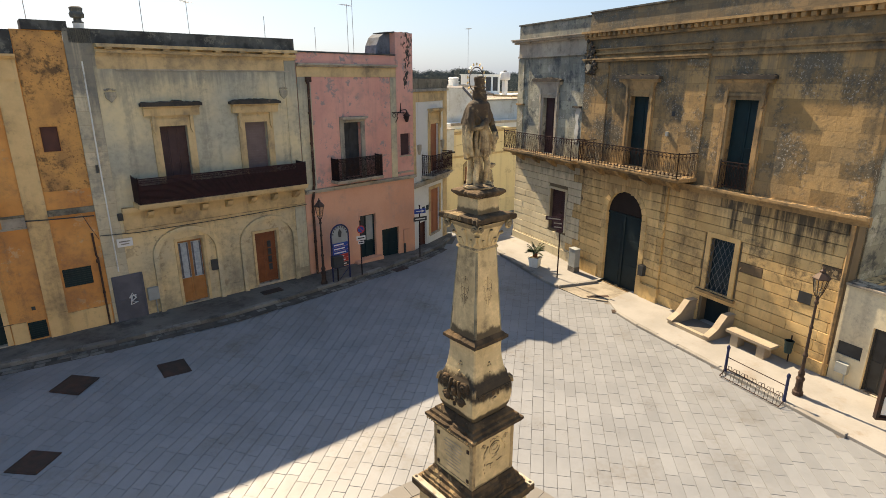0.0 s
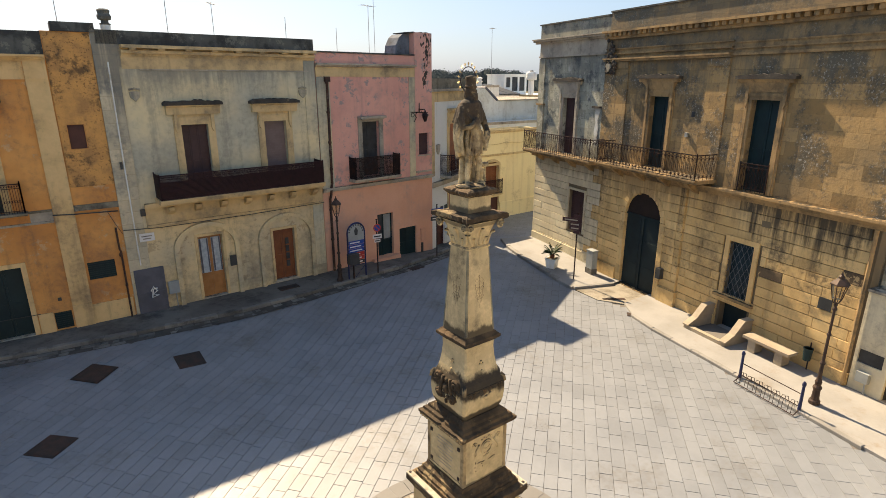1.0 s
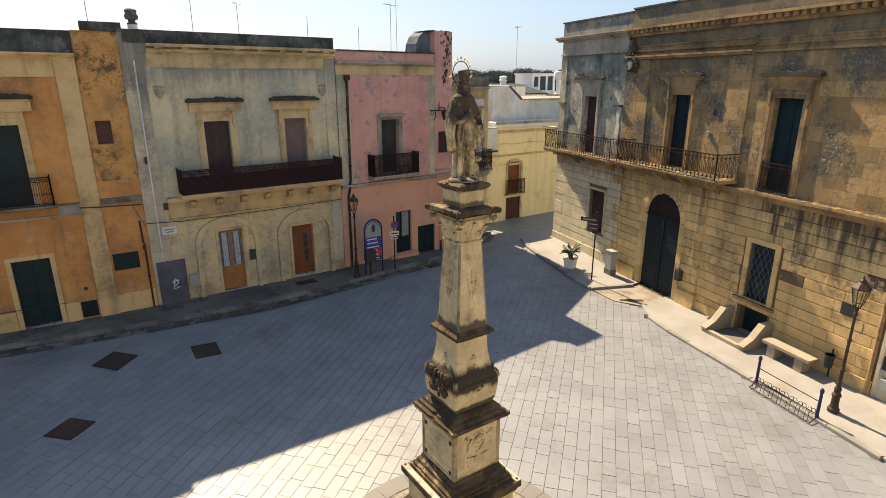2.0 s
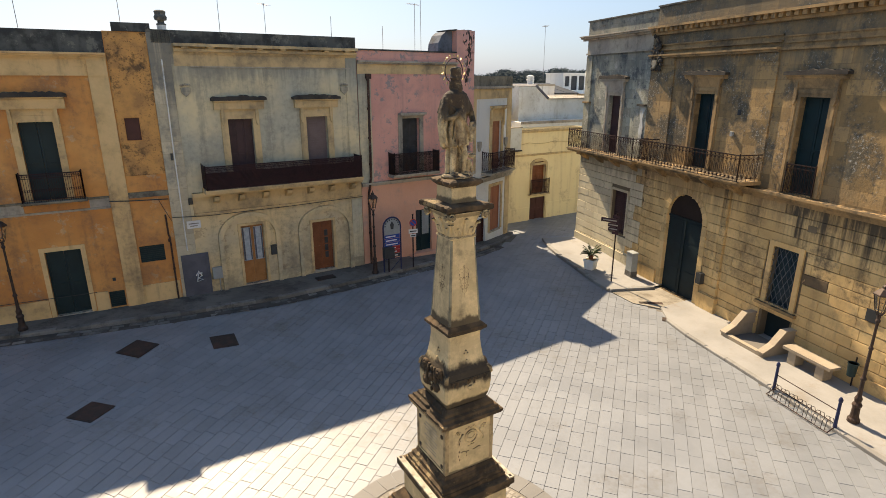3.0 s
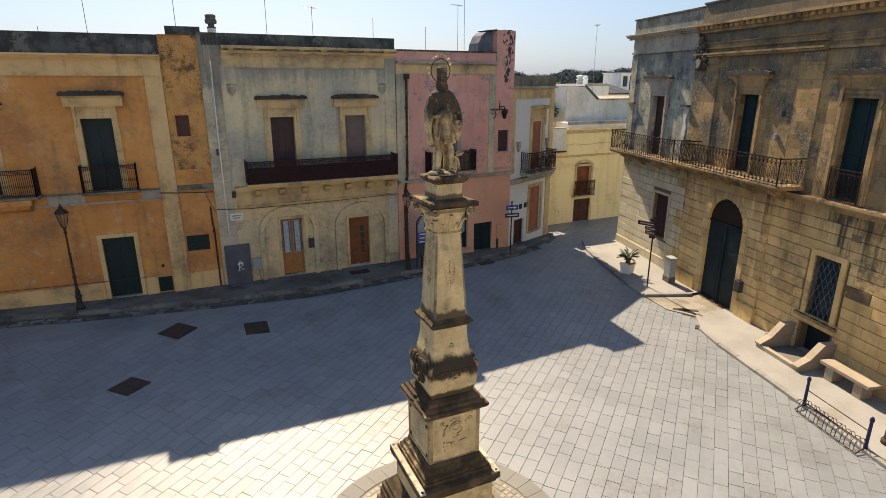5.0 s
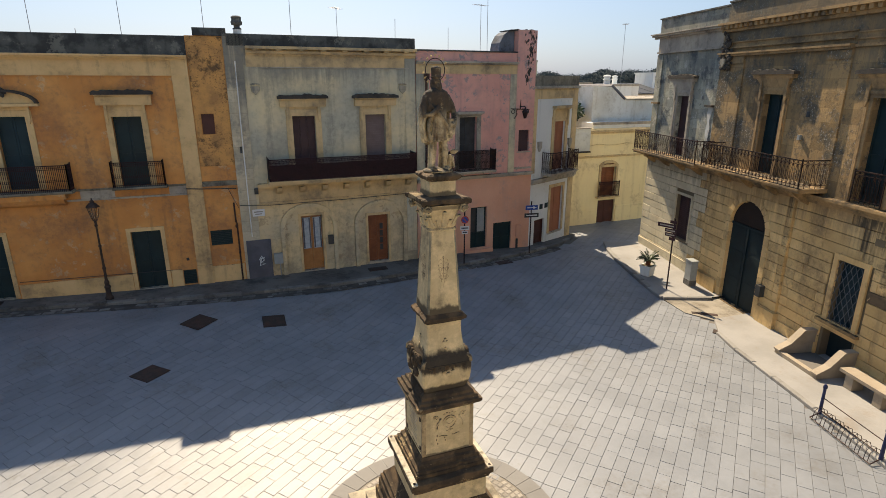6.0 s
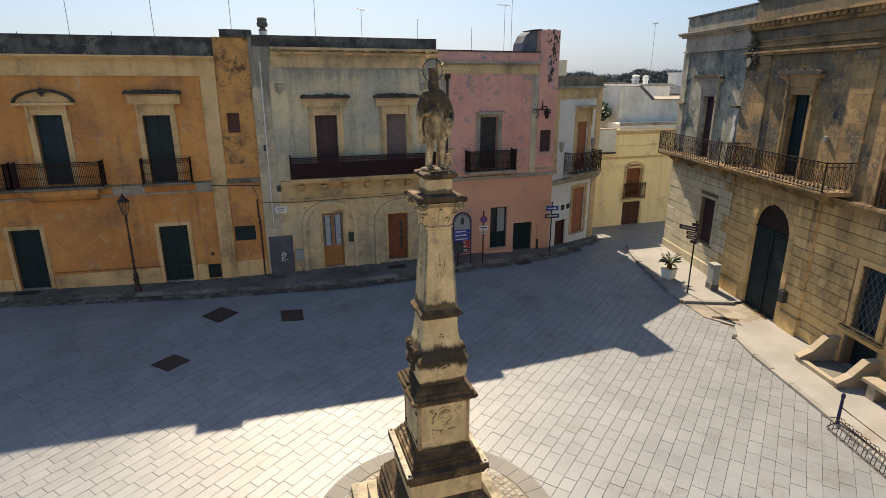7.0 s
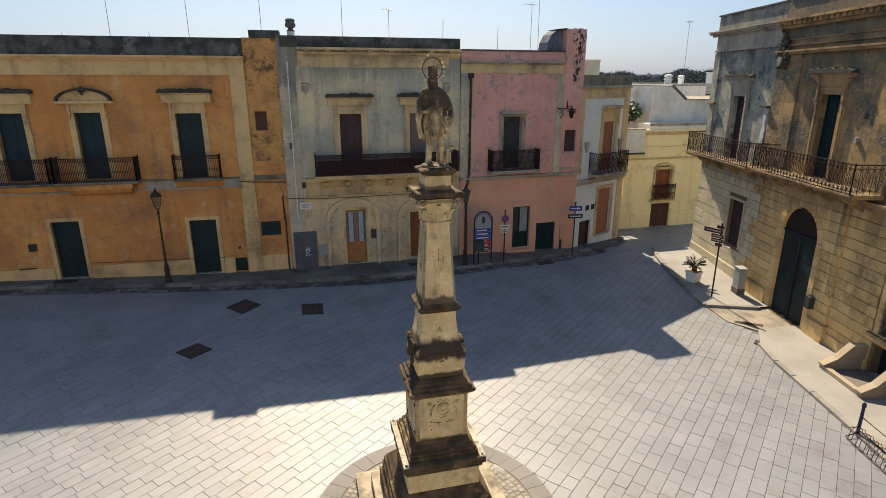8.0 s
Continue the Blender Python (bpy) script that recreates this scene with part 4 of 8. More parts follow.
def carve(turn):
    bm = bmesh.new()  # acanthus leaves and volutes of the capital
    for x, h, r in ((0.0, 0.27, 0.062), (-0.15, 0.2, 0.05), (0.15, 0.2, 0.05), (-0.075, 0.13, 0.04), (0.075, 0.13, 0.04)):
        pts = []
        for j in range(7):
            f = j / 6
            z = 6.135 + h * f
            out = 0.222 + 0.06 * max(0.0, (z - 6.2) / 0.25) ** 1.3 + 0.05 * max(0.0, f - 0.7)
            pts.append((x * (1 + 0.6 * f), -out, z - 0.12 * max(0.0, f - 0.8)))
        tube(bm, pts, r * 0.55, 7, r * 0.3)
        blobs(bm, [(pts[-1][0], pts[-1][1] - 0.012, pts[-1][2], r * 0.6)], (1.1, 0.7, 0.7))
    for s in (-1, 1):
        c = Vector((s * 0.295, -0.325, 6.44))
        tube(bm, [c + Vector((0.072 * (1 - i / 18) * math.cos(i * 0.7) * s, -0.02 - 0.0015 * i, 0.072 * (1 - i / 18) * math.sin(i * 0.7))) for i in range(16)], 0.02, 6)
        blobs(bm, [(c.x, c.y - 0.04, c.z, 0.026)], (1, 0.8, 1))
    bm.transform(turn)
    part("capital_carving", bm, M_COLUMN, col, smooth=True)
    bm = bmesh.new()  # pendant of leaves and fruit on the shaft, alike on both halves
    def on_shaft(x, z, lift=0.0):
        return (x, -(0.293 - 0.060 * (z - 4.68)) + 0.004 - lift, z)
    for s in (-1, 1):
        for x0, z0, rad, turns in ((0.045, 5.56, 0.036, 1.4), (0.055, 5.43, 0.034, 1.2), (0.05, 5.30, 0.032, 1.3)):
            tube(bm, [on_shaft(s * (x0 + rad * (1 - k / 16) * math.cos(k * turns * 0.5)), z0 + 1.35 * rad * (1 - k / 16) * math.sin(k * turns * 0.5)) for k in range(12)], 0.011, 5, 0.007)
        tube(bm, [on_shaft(s * (0.085 - 0.05 * f), 5.52 - 0.30 * f) for f in (k / 6 for k in range(7))], 0.009, 5)
        blobs(bm, [(*on_shaft(s * 0.022, 5.36), 0.014), (*on_shaft(s * 0.03, 5.27), 0.016)], (1.1, 0.7, 1.2))
    tube(bm, [on_shaft(0.0, 5.64), on_shaft(0.0, 5.5), on_shaft(0.0, 5.34), on_shaft(0.012, 5.22), on_shaft(-0.012, 5.15), on_shaft(0.006, 5.09)], 0.013, 5, 0.006)
    blobs(bm, [(*on_shaft(0.0, 5.63), 0.022), (*on_shaft(0.0, 5.45), 0.024), (*on_shaft(0.0, 5.32), 0.02)], (1, 0.7, 1.2))
    bm.transform(turn)
    part("carved_pendant", bm, M_BELLY, col, smooth=True)
    bm = bmesh.new()  # little shell and drops on the waist
    blobs(bm, [(0, -0.318, 4.22, 0.03), (0.03, -0.322, 4.18, 0.024), (-0.03, -0.322, 4.18, 0.024), (0, -0.342, 4.07, 0.026)], (1, 0.5, 1.2))
    bm.transform(turn)
    part("carved_shell", bm, M_COLUMN, col, smooth=True)
    bm = bmesh.new()  # worn shell and scrolls on the belly
    blobs(bm, [(0.02, -0.44, 3.64, 0.06), (-0.06, -0.44, 3.69, 0.048), (0.1, -0.44, 3.68, 0.045), (-0.14, -0.438, 3.75, 0.04), (0.18, -0.438, 3.74, 0.036), (-0.22, -0.435, 3.80, 0.035), (0.26, -0.433, 3.80, 0.035)], (1.2, 0.4, 0.9))
    for s in (-1, 1):
        tube(bm, [(s * (0.3 + 0.05 * math.cos(0.8 * i) * (1 - i / 14)), -0.44, 3.74 + 0.06 * math.sin(0.8 * i) * (1 - i / 14)) for i in range(12)], 0.016, 5)
    bm.transform(turn)
    part("carved_swag", bm, M_COLUMN, col, smooth=True)
    bm = bmesh.new()  # fillet across the belly with black runs of lichen under it
    box(bm, -0.385, 0.385, -0.452, -0.42, 3.80, 3.815)
    bm.transform(turn)
    part("fillet", bm, M_COLUMN, col, bevel=0.006)
    bm = bmesh.new()
    rnd = random.Random(40 + round(10 * turn[0][0]) + round(100 * turn[0][1]))
    for k in range(26):
        x = rnd.uniform(-0.33, 0.33)
        L = rnd.uniform(0.03, 0.17) * (1.2 - abs(x) * 2)
        w = rnd.uniform(0.008, 0.022)
        prism(bm, [(x - w, 3.79), (x + w, 3.79), (x + w * rnd.uniform(0.3, 1.0), 3.79 - L * 0.7), (x + rnd.uniform(-0.5, 0.5) * w, 3.79 - L)], -0.4505, -0.43)
    bm.transform(turn)
    part("lichen_runs", bm, M_COLUMN_DARK, col, "black runs of lichen")
    bm = bmesh.new()  # corner scroll
    c = Vector((0.385, -0.385, 3.80))
    d = Vector((0.7071, -0.7071, 0))
    tube(bm, [c + d * (0.0 + 0.06 * (1 - i / 16) * math.cos(0.7 * i)) + Vector((0, 0, 0.13 * (1 - i / 16) * math.sin(0.7 * i))) for i in range(15)], 0.034, 6)
    bm.transform(turn)
    part("carved_scroll", bm, M_BELLY, col, smooth=True)


on_sides(carve)
for side in (-1, 1):  # cartouches between scrolls on the two flanks of the bulb
    bm = bmesh.new()
    turn = Matrix.Rotation(side * math.pi / 2, 4, "Z")
    for s in (-1, 1):
        for zc, reach, r0, xc in ((3.88, 0.425, 0.085, 0.20), (3.62, 0.447, 0.075, 0.17)):
            tube(bm, [(s * (xc + r0 * (1 - i / 17) * math.cos(0.75 * i)), -reach - 0.002 * i, zc + r0 * (1 - i / 17) * math.sin(0.75 * i)) for i in range(16)], 0.036, 6, 0.024)
        tube(bm, [(s * (0.115 - 0.03 * math.cos(k * 0.9)), -0.435 - 0.02 * math.sin(k * 0.6), 3.95 - 0.08 * k) for k in range(6)], 0.03, 6)
    blobs(bm, [(0, -0.452, 3.76, 0.085), (0, -0.44, 3.90, 0.05), (0.05, -0.45, 3.62, 0.045), (-0.05, -0.45, 3.61, 0.045), (0, -0.45, 3.53, 0.04), (0.28, -0.43, 3.86, 0.05), (-0.28, -0.43, 3.86, 0.05)], (1.0, 0.55, 1.25))
    bm.transform(turn)
    part("cartouche", bm, M_COLUMN_DARK, col, "worn carved cartouche with scrolls", smooth=True)
for x in (-1, 1):
    for y in (-1, 1):
        slab_part("corner_strip", (x * 0.44 - 0.034, x * 0.44 + 0.034, y * 0.44 - 0.034, y * 0.44 + 0.034, 2.14, 2.975), M_BELLY, die, bevel=0.008)
bm = bmesh.new()  # worn coat of arms in relief on the front of the die
cx, cz = 0.03, 2.73
tube(bm, [(cx + 0.115 * math.cos(math.pi * k / 10), -0.47, cz + 0.12 * math.sin(math.pi * k / 10)) for k in range(21)], 0.016, 6)
tube(bm, [(cx + 0.07 * math.cos(math.pi * k / 6), -0.47, cz + 0.02 + 0.06 * math.sin(math.pi * k / 6)) for k in range(13)], 0.012, 6)
for s in (-1, 1):
    tube(bm, [(cx + s * (0.21 - 0.045 * math.cos(0.8 * k)), -0.47, cz + 0.1 - 0.045 * k) for k in range(6)], 0.02, 6, 0.01)
    tube(bm, [(cx + s * (0.25 + 0.05 * (1 - k / 12) * math.cos(0.8 * k)), -0.47, cz + 0.12 + 0.05 * (1 - k / 12) * math.sin(0.8 * k)) for k in range(11)], 0.014, 5)
    tube(bm, [(cx + s * (0.04 + 0.03 * k), -0.47, cz - 0.26 - 0.012 * math.sin(1.3 * k)) for k in range(6)], 0.012, 5)
blobs(bm, [(cx + 0.05 * k, -0.47, cz + 0.16 + 0.02 * (k % 2), 0.022) for k in (-2, -1, 0, 1, 2)] + [(cx, -0.47, cz - 0.17, 0.035), (cx - 0.05, -0.47, cz - 0.18, 0.025), (cx + 0.05, -0.47, cz - 0.16, 0.022)], (1, 0.4, 1))
part("relief", bm, M_COLUMN, die, "worn carved coat of arms", smooth=True)
bm = bmesh.new()
blobs(bm, [(-0.19, -0.468, 2.72, 0.03), (-0.2, -0.468, 2.66, 0.026), (-0.2, -0.468, 2.5, 0.018), (-0.21, -0.468, 2.42, 0.016), (-0.19, -0.468, 2.34, 0.016), (-0.06, -0.468, 2.44, 0.016), (-0.05, -0.468, 2.38, 0.014)], (0.7, 0.3, 1.5))
part("lichen_spots", bm, M_COLUMN_DARK, die, smooth=True)
bm = bmesh.new()  # worn frame of the inscribed side and its unreadable lines
for z0, z1, y0, y1 in ((2.16, 2.20, -0.40, 0.40), (2.90, 2.94, -0.40, 0.40)):
    box(bm, -0.482, -0.468, y0, y1, z0, z1)
part("frame_moulding", bm, M_COLUMN, die)
rnd = random.Random(3)
for i, w in enumerate((0.24, 0.30, 0.26, 0.18, 0.28, 0.22, 0.12, 0.25, 0.2)):
    slab_part("inscription_line", (-0.4715, -0.466, -0.75 * w + rnd.uniform(-0.03, 0.03), 0.75 * w, 2.80 - i * 0.062, 2.814 - i * 0.062), M_TRIM_GREY, die)
for y in (-0.36, 0.36):
    for z in (2.26, 2.82):
        slab_part("iron_clamp", (-0.482, -0.465, y - 0.025, y + 0.025, z - 0.03, z + 0.03), M_IRON, die)


def statue():
    """A bearded saint with a tall hat, a short cape over a pleated tunic, bare shins and a dog at the foot; one plain carved mesh."""
    bm = bmesh.new()
    rnd = random.Random(14)
    n = 48

    def body(prof):
        """Oval rings (z, rx, ry, cx, cy, fold depth, number of folds, phase)."""
        rings = []
        for z, rx, ry, cx, cy, fold, k, ph in prof:
            ring = []
            for j in range(n):
                a = 2 * math.pi * j / n
                w = 1 + fold * (math.sin(k * a + ph) + 0.5 * math.sin((k * 2 - 3) * a + 1.7 * ph))
                ring.append(bm.verts.new((cx + rx * w * math.cos(a), cy + ry * w * math.sin(a), z)))
            rings.append(ring)
        for a, b in zip(rings, rings[1:]):
            for j in range(n):
                bm.faces.new((a[j], a[(j + 1) % n], b[(j + 1) % n], b[j]))
        bm.faces.new(rings[0][::-1])
        bm.faces.new(rings[-1])

    def ball(x, y, z, r, s=(1, 1, 1)):
        bmesh.ops.create_uvsphere(bm, u_segments=14, v_segments=9, radius=r, matrix=Matrix.Translation((x, y, z)) @ Matrix.Diagonal((*s, 1)))

    # pleated tunic to the knee, its hem lifted in the middle
    body([(7.45, 0.12, 0.09, 0.0, 0.0, 0.10, 11, 0.2), (7.47, 0.155, 0.13, 0.0, 0.0, 0.13, 11, 0.2), (7.56, 0.158, 0.135, 0.0, 0.0, 0.12, 11, 0.5), (7.70, 0.155, 0.135, 0.0, 0.0, 0.09, 11, 0.8),
          (7.82, 0.155, 0.13, 0.0, 0.0, 0.05, 11, 1.0), (7.95, 0.165, 0.13, 0.0, 0.0, 0.03, 9, 1.0), (8.10, 0.15, 0.115, 0.0, 0.0, 0.02, 9, 1.0), (8.20, 0.08, 0.08, 0.0, 0.0, 0.0, 9, 0.0)])
    # short cape over the shoulders
    body([(7.90, 0.245, 0.15, 0.0, 0.05, 0.06, 8, 0.3), (7.93, 0.262, 0.165, 0.0, 0.045, 0.07, 8, 0.3), (8.02, 0.245, 0.158, 0.0, 0.03, 0.05, 8, 0.6), (8.12, 0.222, 0.145, 0.0, 0.015, 0.03, 8, 0.9), (8.185, 0.188, 0.125, 0.0, 0.0, 0.02, 8, 1.0), (8.215, 0.14, 0.105, 0.0, 0.0, 0.01, 8, 1.0),
          (8.235, 0.08, 0.08, 0.0, -0.005, 0.0, 8, 0.0), (8.27, 0.062, 0.068, 0.0, -0.01, 0.0, 8, 0.0)])
    # mantle that falls behind and over the viewer's left arm down to the knee
    for x, y, top, low, r0, r1 in ((-0.235, 0.02, 8.03, 7.52, 0.055, 0.045), (-0.275, 0.0, 7.98, 7.50, 0.04, 0.034), (-0.265, -0.05, 7.90, 7.46, 0.03, 0.03), (-0.205, -0.09, 7.84, 7.45, 0.026, 0.028), (-0.22, 0.07, 8.04, 7.44, 0.06, 0.055),
                                  (-0.13, 0.12, 8.08, 7.40, 0.065, 0.055), (-0.03, 0.14, 8.08, 7.42, 0.065, 0.055), (0.07, 0.135, 8.08, 7.44, 0.065, 0.055), (0.16, 0.10, 8.06, 7.52, 0.06, 0.05), (0.22, 0.05, 8.03, 7.62, 0.055, 0.04)):
        tube(bm, [(x * 0.72, y * 0.75, top), (x * 0.98, y, top - 0.16), (x * 1.02 + rnd.uniform(-0.012, 0.012), y * 1.05, (top + low) / 2), (x * 0.86, y * 1.05, low)], r0, 9, r1 * 0.8)
    # arms: one hand to the breast, the other forearm out with a gathered fold and a book
    tube(bm, [(-0.17, 0.0, 8.13), (-0.245, -0.03, 7.99), (-0.255, -0.09, 7.85), (-0.17, -0.165, 7.88), (-0.085, -0.175, 7.95)], 0.056, 10, 0.034)
    ball(-0.075, -0.178, 7.965, 0.036, (1.2, 0.7, 1.0))
    tube(bm, [(0.17, 0.0, 8.13), (0.255, -0.01, 8.0), (0.285, -0.04, 7.86), (0.235, -0.13, 7.76), (0.165, -0.19, 7.72)], 0.058, 10, 0.036)
    ball(0.155, -0.195, 7.715, 0.04)
    for x, low, r in ((0.27, 7.66, 0.034), (0.225, 7.55, 0.036), (0.18, 7.50, 0.034), (0.14, 7.56, 0.028)):
        tube(bm, [(x, -0.10 - (0.28 - x) * 0.5, 7.80), (x * 0.98, -0.11 - (0.28 - x) * 0.5, (7.80 + low) / 2), (x * 0.92, -0.10 - (0.28 - x) * 0.4, low)], r, 8, r * 0.8)
    ball(0.125, -0.185, 7.64, 0.05, (0.8, 0.45, 1.4))
    # pleats of the tunic and the sash across it
    for k in range(9):
        x = -0.135 + 0.034 * k
        y = -0.15 * math.sqrt(max(0.1, 1 - (x / 0.18) ** 2))
        tube(bm, [(x * 0.55, y * 0.9, 7.95), (x * 0.8, y * 1.0, 7.76), (x * 1.05, y * 1.06, 7.58), (x * 1.15 + rnd.uniform(-0.01, 0.01), y * 1.04, 7.46 + rnd.uniform(-0.02, 0.03))], 0.012, 6, 0.019)
    tube(bm, [(-0.16, -0.08, 8.02), (-0.04, -0.15, 7.88), (0.09, -0.16, 7.70), (0.13, -0.15, 7.60)], 0.028, 7, 0.036)
    # head: neck, face, beard, hair and a tall hat with a narrow brim
    tube(bm, [(0, 0, 8.2), (0, -0.02, 8.3)], 0.055, 10)
    ball(0.0, -0.025, 8.345, 0.074, (0.88, 1.0, 1.15))
    ball(0.01, -0.08, 8.27, 0.05, (0.9, 0.85, 1.35))
    ball(0.008, -0.102, 8.345, 0.014, (0.8, 1, 1.6))
    ball(0.0, 0.035, 8.30, 0.078, (1.05, 0.8, 1.3))
    lathe(bm, [(0.086, 8.395), (0.088, 8.41), (0.074, 8.42), (0.074, 8.47), (0.080, 8.52), (0.076, 8.54), (0.03, 8.552)], 16, 0.0, -0.01)
    # shins, feet, tree stump
    tube(bm, [(0.07, -0.05, 7.5), (0.085, -0.10, 7.33), (0.092, -0.065, 7.18), (0.095, -0.05, 7.03)], 0.056, 10, 0.035)
    tube(bm, [(-0.075, -0.02, 7.5), (-0.10, -0.05, 7.33), (-0.105, -0.03, 7.18), (-0.11, -0.03, 7.03)], 0.056, 10, 0.035)
    ball(0.10, -0.115, 7.045, 0.045, (0.8, 1.8, 0.7))
    ball(-0.12, -0.09, 7.045, 0.045, (0.85, 1.8, 0.7))
    tube(bm, [(0.14, 0.09, 7.6), (0.15, 0.10, 7.3), (0.14, 0.09, 7.0)], 0.05, 8, 0.075)
    tube(bm, [(-0.05, 0.11, 7.5), (-0.06, 0.11, 7.0)], 0.04, 8, 0.06)
    # sitting dog with its head lifted
    tube(bm, [(0.185, 0.0, 7.03), (0.215, -0.01, 7.14), (0.235, -0.03, 7.23)], 0.06, 9, 0.042)
    ball(0.265, -0.045, 7.285, 0.045, (1.35, 0.85, 0.9))
    ball(0.318, -0.06, 7.295, 0.024, (1.3, 0.9, 0.9))
    tube(bm, [(0.235, -0.06, 7.2), (0.245, -0.085, 7.04)], 0.022, 6)
    # rough rock underfoot
    for k in range(22):
        a, r = rnd.uniform(0, 6.283), rnd.uniform(0.02, 0.20)
        ball(r * math.cos(a), r * math.sin(a), 7.005 + rnd.uniform(-0.01, 0.02), rnd.uniform(0.035, 0.06), (1.2, 1.2, 0.6))
    lathe(bm, [(0.235, 6.99), (0.24, 7.012), (0.20, 7.03)], 10)
    for v in bm.verts:  # the figure leans a little towards its raised hand
        v.co.x -= 0.035 * max(0.0, v.co.z - 7.0) / 1.5
    ob = solo("statue", bm, M_STATUE, "weathered limestone saint in a blackened cape on the column top", "statue", pose(COL[0], COL[1], -0.003, 0, 0, 12), smooth=True)
    rm = ob.modifiers.new("fuse", "REMESH")
    rm.mode, rm.voxel_size, rm.use_smooth_shade = "VOXEL", 0.008, True
    sm = ob.modifiers.new("soften", "SMOOTH")
    sm.factor, sm.iterations = 0.5, 1
    tex = bpy.data.textures.new("chisel", "CLOUDS")
    tex.noise_scale = 0.045
    dm = ob.modifiers.new("wear", "DISPLACE")
    dm.texture, dm.strength, dm.mid_level = tex, 0.013, 0.5


statue()
halo = thing("halo", pose(COL[0] - 0.02, COL[1] + 0.06, 8.50, 0, 0, 12), "thin iron halo ring with small gilt stars above the statue", "halo")
bm = bmesh.new()
tube(bm, [(0.168 * math.cos(a), 0, 0.168 * math.sin(a)) for a in (2 * math.pi * k / 28 for k in range(29))], 0.007, 5)
tube(bm, [(0, 0, -0.165), (0, 0.02, -0.30)], 0.008, 5)
part("ring", bm, M_IRON, halo)
for k in range(15):
    a = radians(-52 + 284 * k / 14)
    bm = bmesh.new()
    c = Vector((0.212 * math.cos(a), 0, 0.212 * math.sin(a)))
    star = [c + Vector(((0.021 if i % 2 == 0 else 0.009) * math.cos(a + i * math.pi / 5), 0, (0.021 if i % 2 == 0 else 0.009) * math.sin(a + i * math.pi / 5))) for i in range(10)]
    prism(bm, [(p.x, p.z) for p in star], -0.005, 0.005)
    tube(bm, [(0.17 * math.cos(a), 0, 0.17 * math.sin(a)), c], 0.003, 3)
    part("star", bm, M_BRASS, halo)

# ---- ochre house ----
ob_h = thing("house", facade_pose((-20, 21.95), (4.9, 21.95)), "long ochre plastered two-storey house with green shutters and dark parapet", "house")
OB_DOORS = [(15.28, 16.28, 0.72, 3.05), (20.28, 21.31, 0.55, 2.86), (9.9, 10.9, 0.85, 3.1)]
OB_WINS = [(14.2, 15.12, 4.66, 7.16), (16.82, 17.72, 4.66, 7.16), (20.30, 21.24, 4.58, 7.1), (11.0, 11.9, 4.66, 7.16)]
bm = bmesh.new()
wall_holes(bm, 6.0, 22.99, -0.6, 9.2, 0.4, OB_DOORS + OB_WINS + [(21.9, 22.38, 0.56, 1.15)])
part("wall", bm, M_OCHRE, ob_h)
bm = bmesh.new()
wall_holes(bm, 22.992, 24.25, -0.6, 9.88, 0.4, [(23.06, 23.86, 2.05, 2.66), (23.24, 23.68, 6.4, 7.14)])
part("wall", bm, M_OCHRE, ob_h)
bm = bmesh.new()
wall_holes(bm, 23.02, 24.24, 5.2, 9.86, 0.03, [(23.22, 23.70, 6.38, 7.16)], y0=-0.03)
part("bare_masonry", bm, M_ROUGH_OCHRE, ob_h, "rough dark patch of bare rubble masonry")
shell(ob_h, 6.0, 24.25, 9.18, 9.0, M_OCHRE)
slab_part("parapet", (6.0, 23.0, -0.02, 0.3, 9.202, 9.86), M_DARKTOP, ob_h, "parapet black with lichen", 0.02)
slab_part("chimney_slab", (23.28, 24.40, -0.08, 0.8, 9.885, 10.15), M_DARKTOP, ob_h, "", 0.02)
moulding(ob_h, 6.0, 23.0, [(9.02, 9.08, 0.10), (9.08, 9.14, 0.20), (9.14, 9.2, 0.28)], M_OCHRE_TRIM)
moulding(ob_h, 6.0, 22.42, [(8.55, 9.02, 0.025), (8.50, 8.55, 0.06)], M_OCHRE_TRIM, "frieze")
moulding(ob_h, 22.43, 22.99, [(0.5, 1.3, 0.09), (1.3, 8.5, 0.06), (8.5, 9.02, 0.10)], M_OCHRE_TRIM, "pilaster")
moulding(ob_h, 6.0, 22.42, [(4.15, 4.185, 0.035), (4.185, 4.22, 0.06)], M_TRIM_GREY, "string_course")
moulding(ob_h, 6.0, 22.42, [(4.51, 4.54, 0.05), (4.54, 4.58, 0.09)], M_PARAPET, "ledge_course")
for a, b in ((18.9, 20.0), (21.82, 22.42)):
    moulding(ob_h, a, b, [(4.222, 4.508, 0.022)], M_TRIM_GREY, "bare_band")
moulding(ob_h, 22.992, 24.25, [(4.43, 4.62, 0.07)], M_PARAPET, "string_course")
for a, b in ((6.0, 9.75), (11.05, 15.1), (16.46, 20.12), (21.48, 21.88), (22.99, 24.2)):
    moulding(ob_h, a, b, [(-0.2, 1.16, 0.035), (1.16, 1.2, 0.05)], M_OCHRE_TRIM, "base_course")
for d in OB_DOORS:
    door(ob_h, *d, M_GREEN, M_OCHRE_TRIM, 0.14)
for i, w in enumerate(OB_WINS):
    window(ob_h, *w, M_OCHRE_TRIM, M_GREEN2 if i < 2 else M_GREEN, 0.2, (7.5, 8.05, w[0] - 0.5, w[1] + 0.5) if i == 1 else (7.5, 7.95, w[0] - 0.48, w[1] + 0.5), pediment=(i == 1), hood_mat=M_HOOD, slats=False)
balcony(ob_h, 20.05, 21.74, 4.60, 5.50, 0.30, M_RUST, M_PARAPET, 0.09, step=0.062, bar=0.0075)
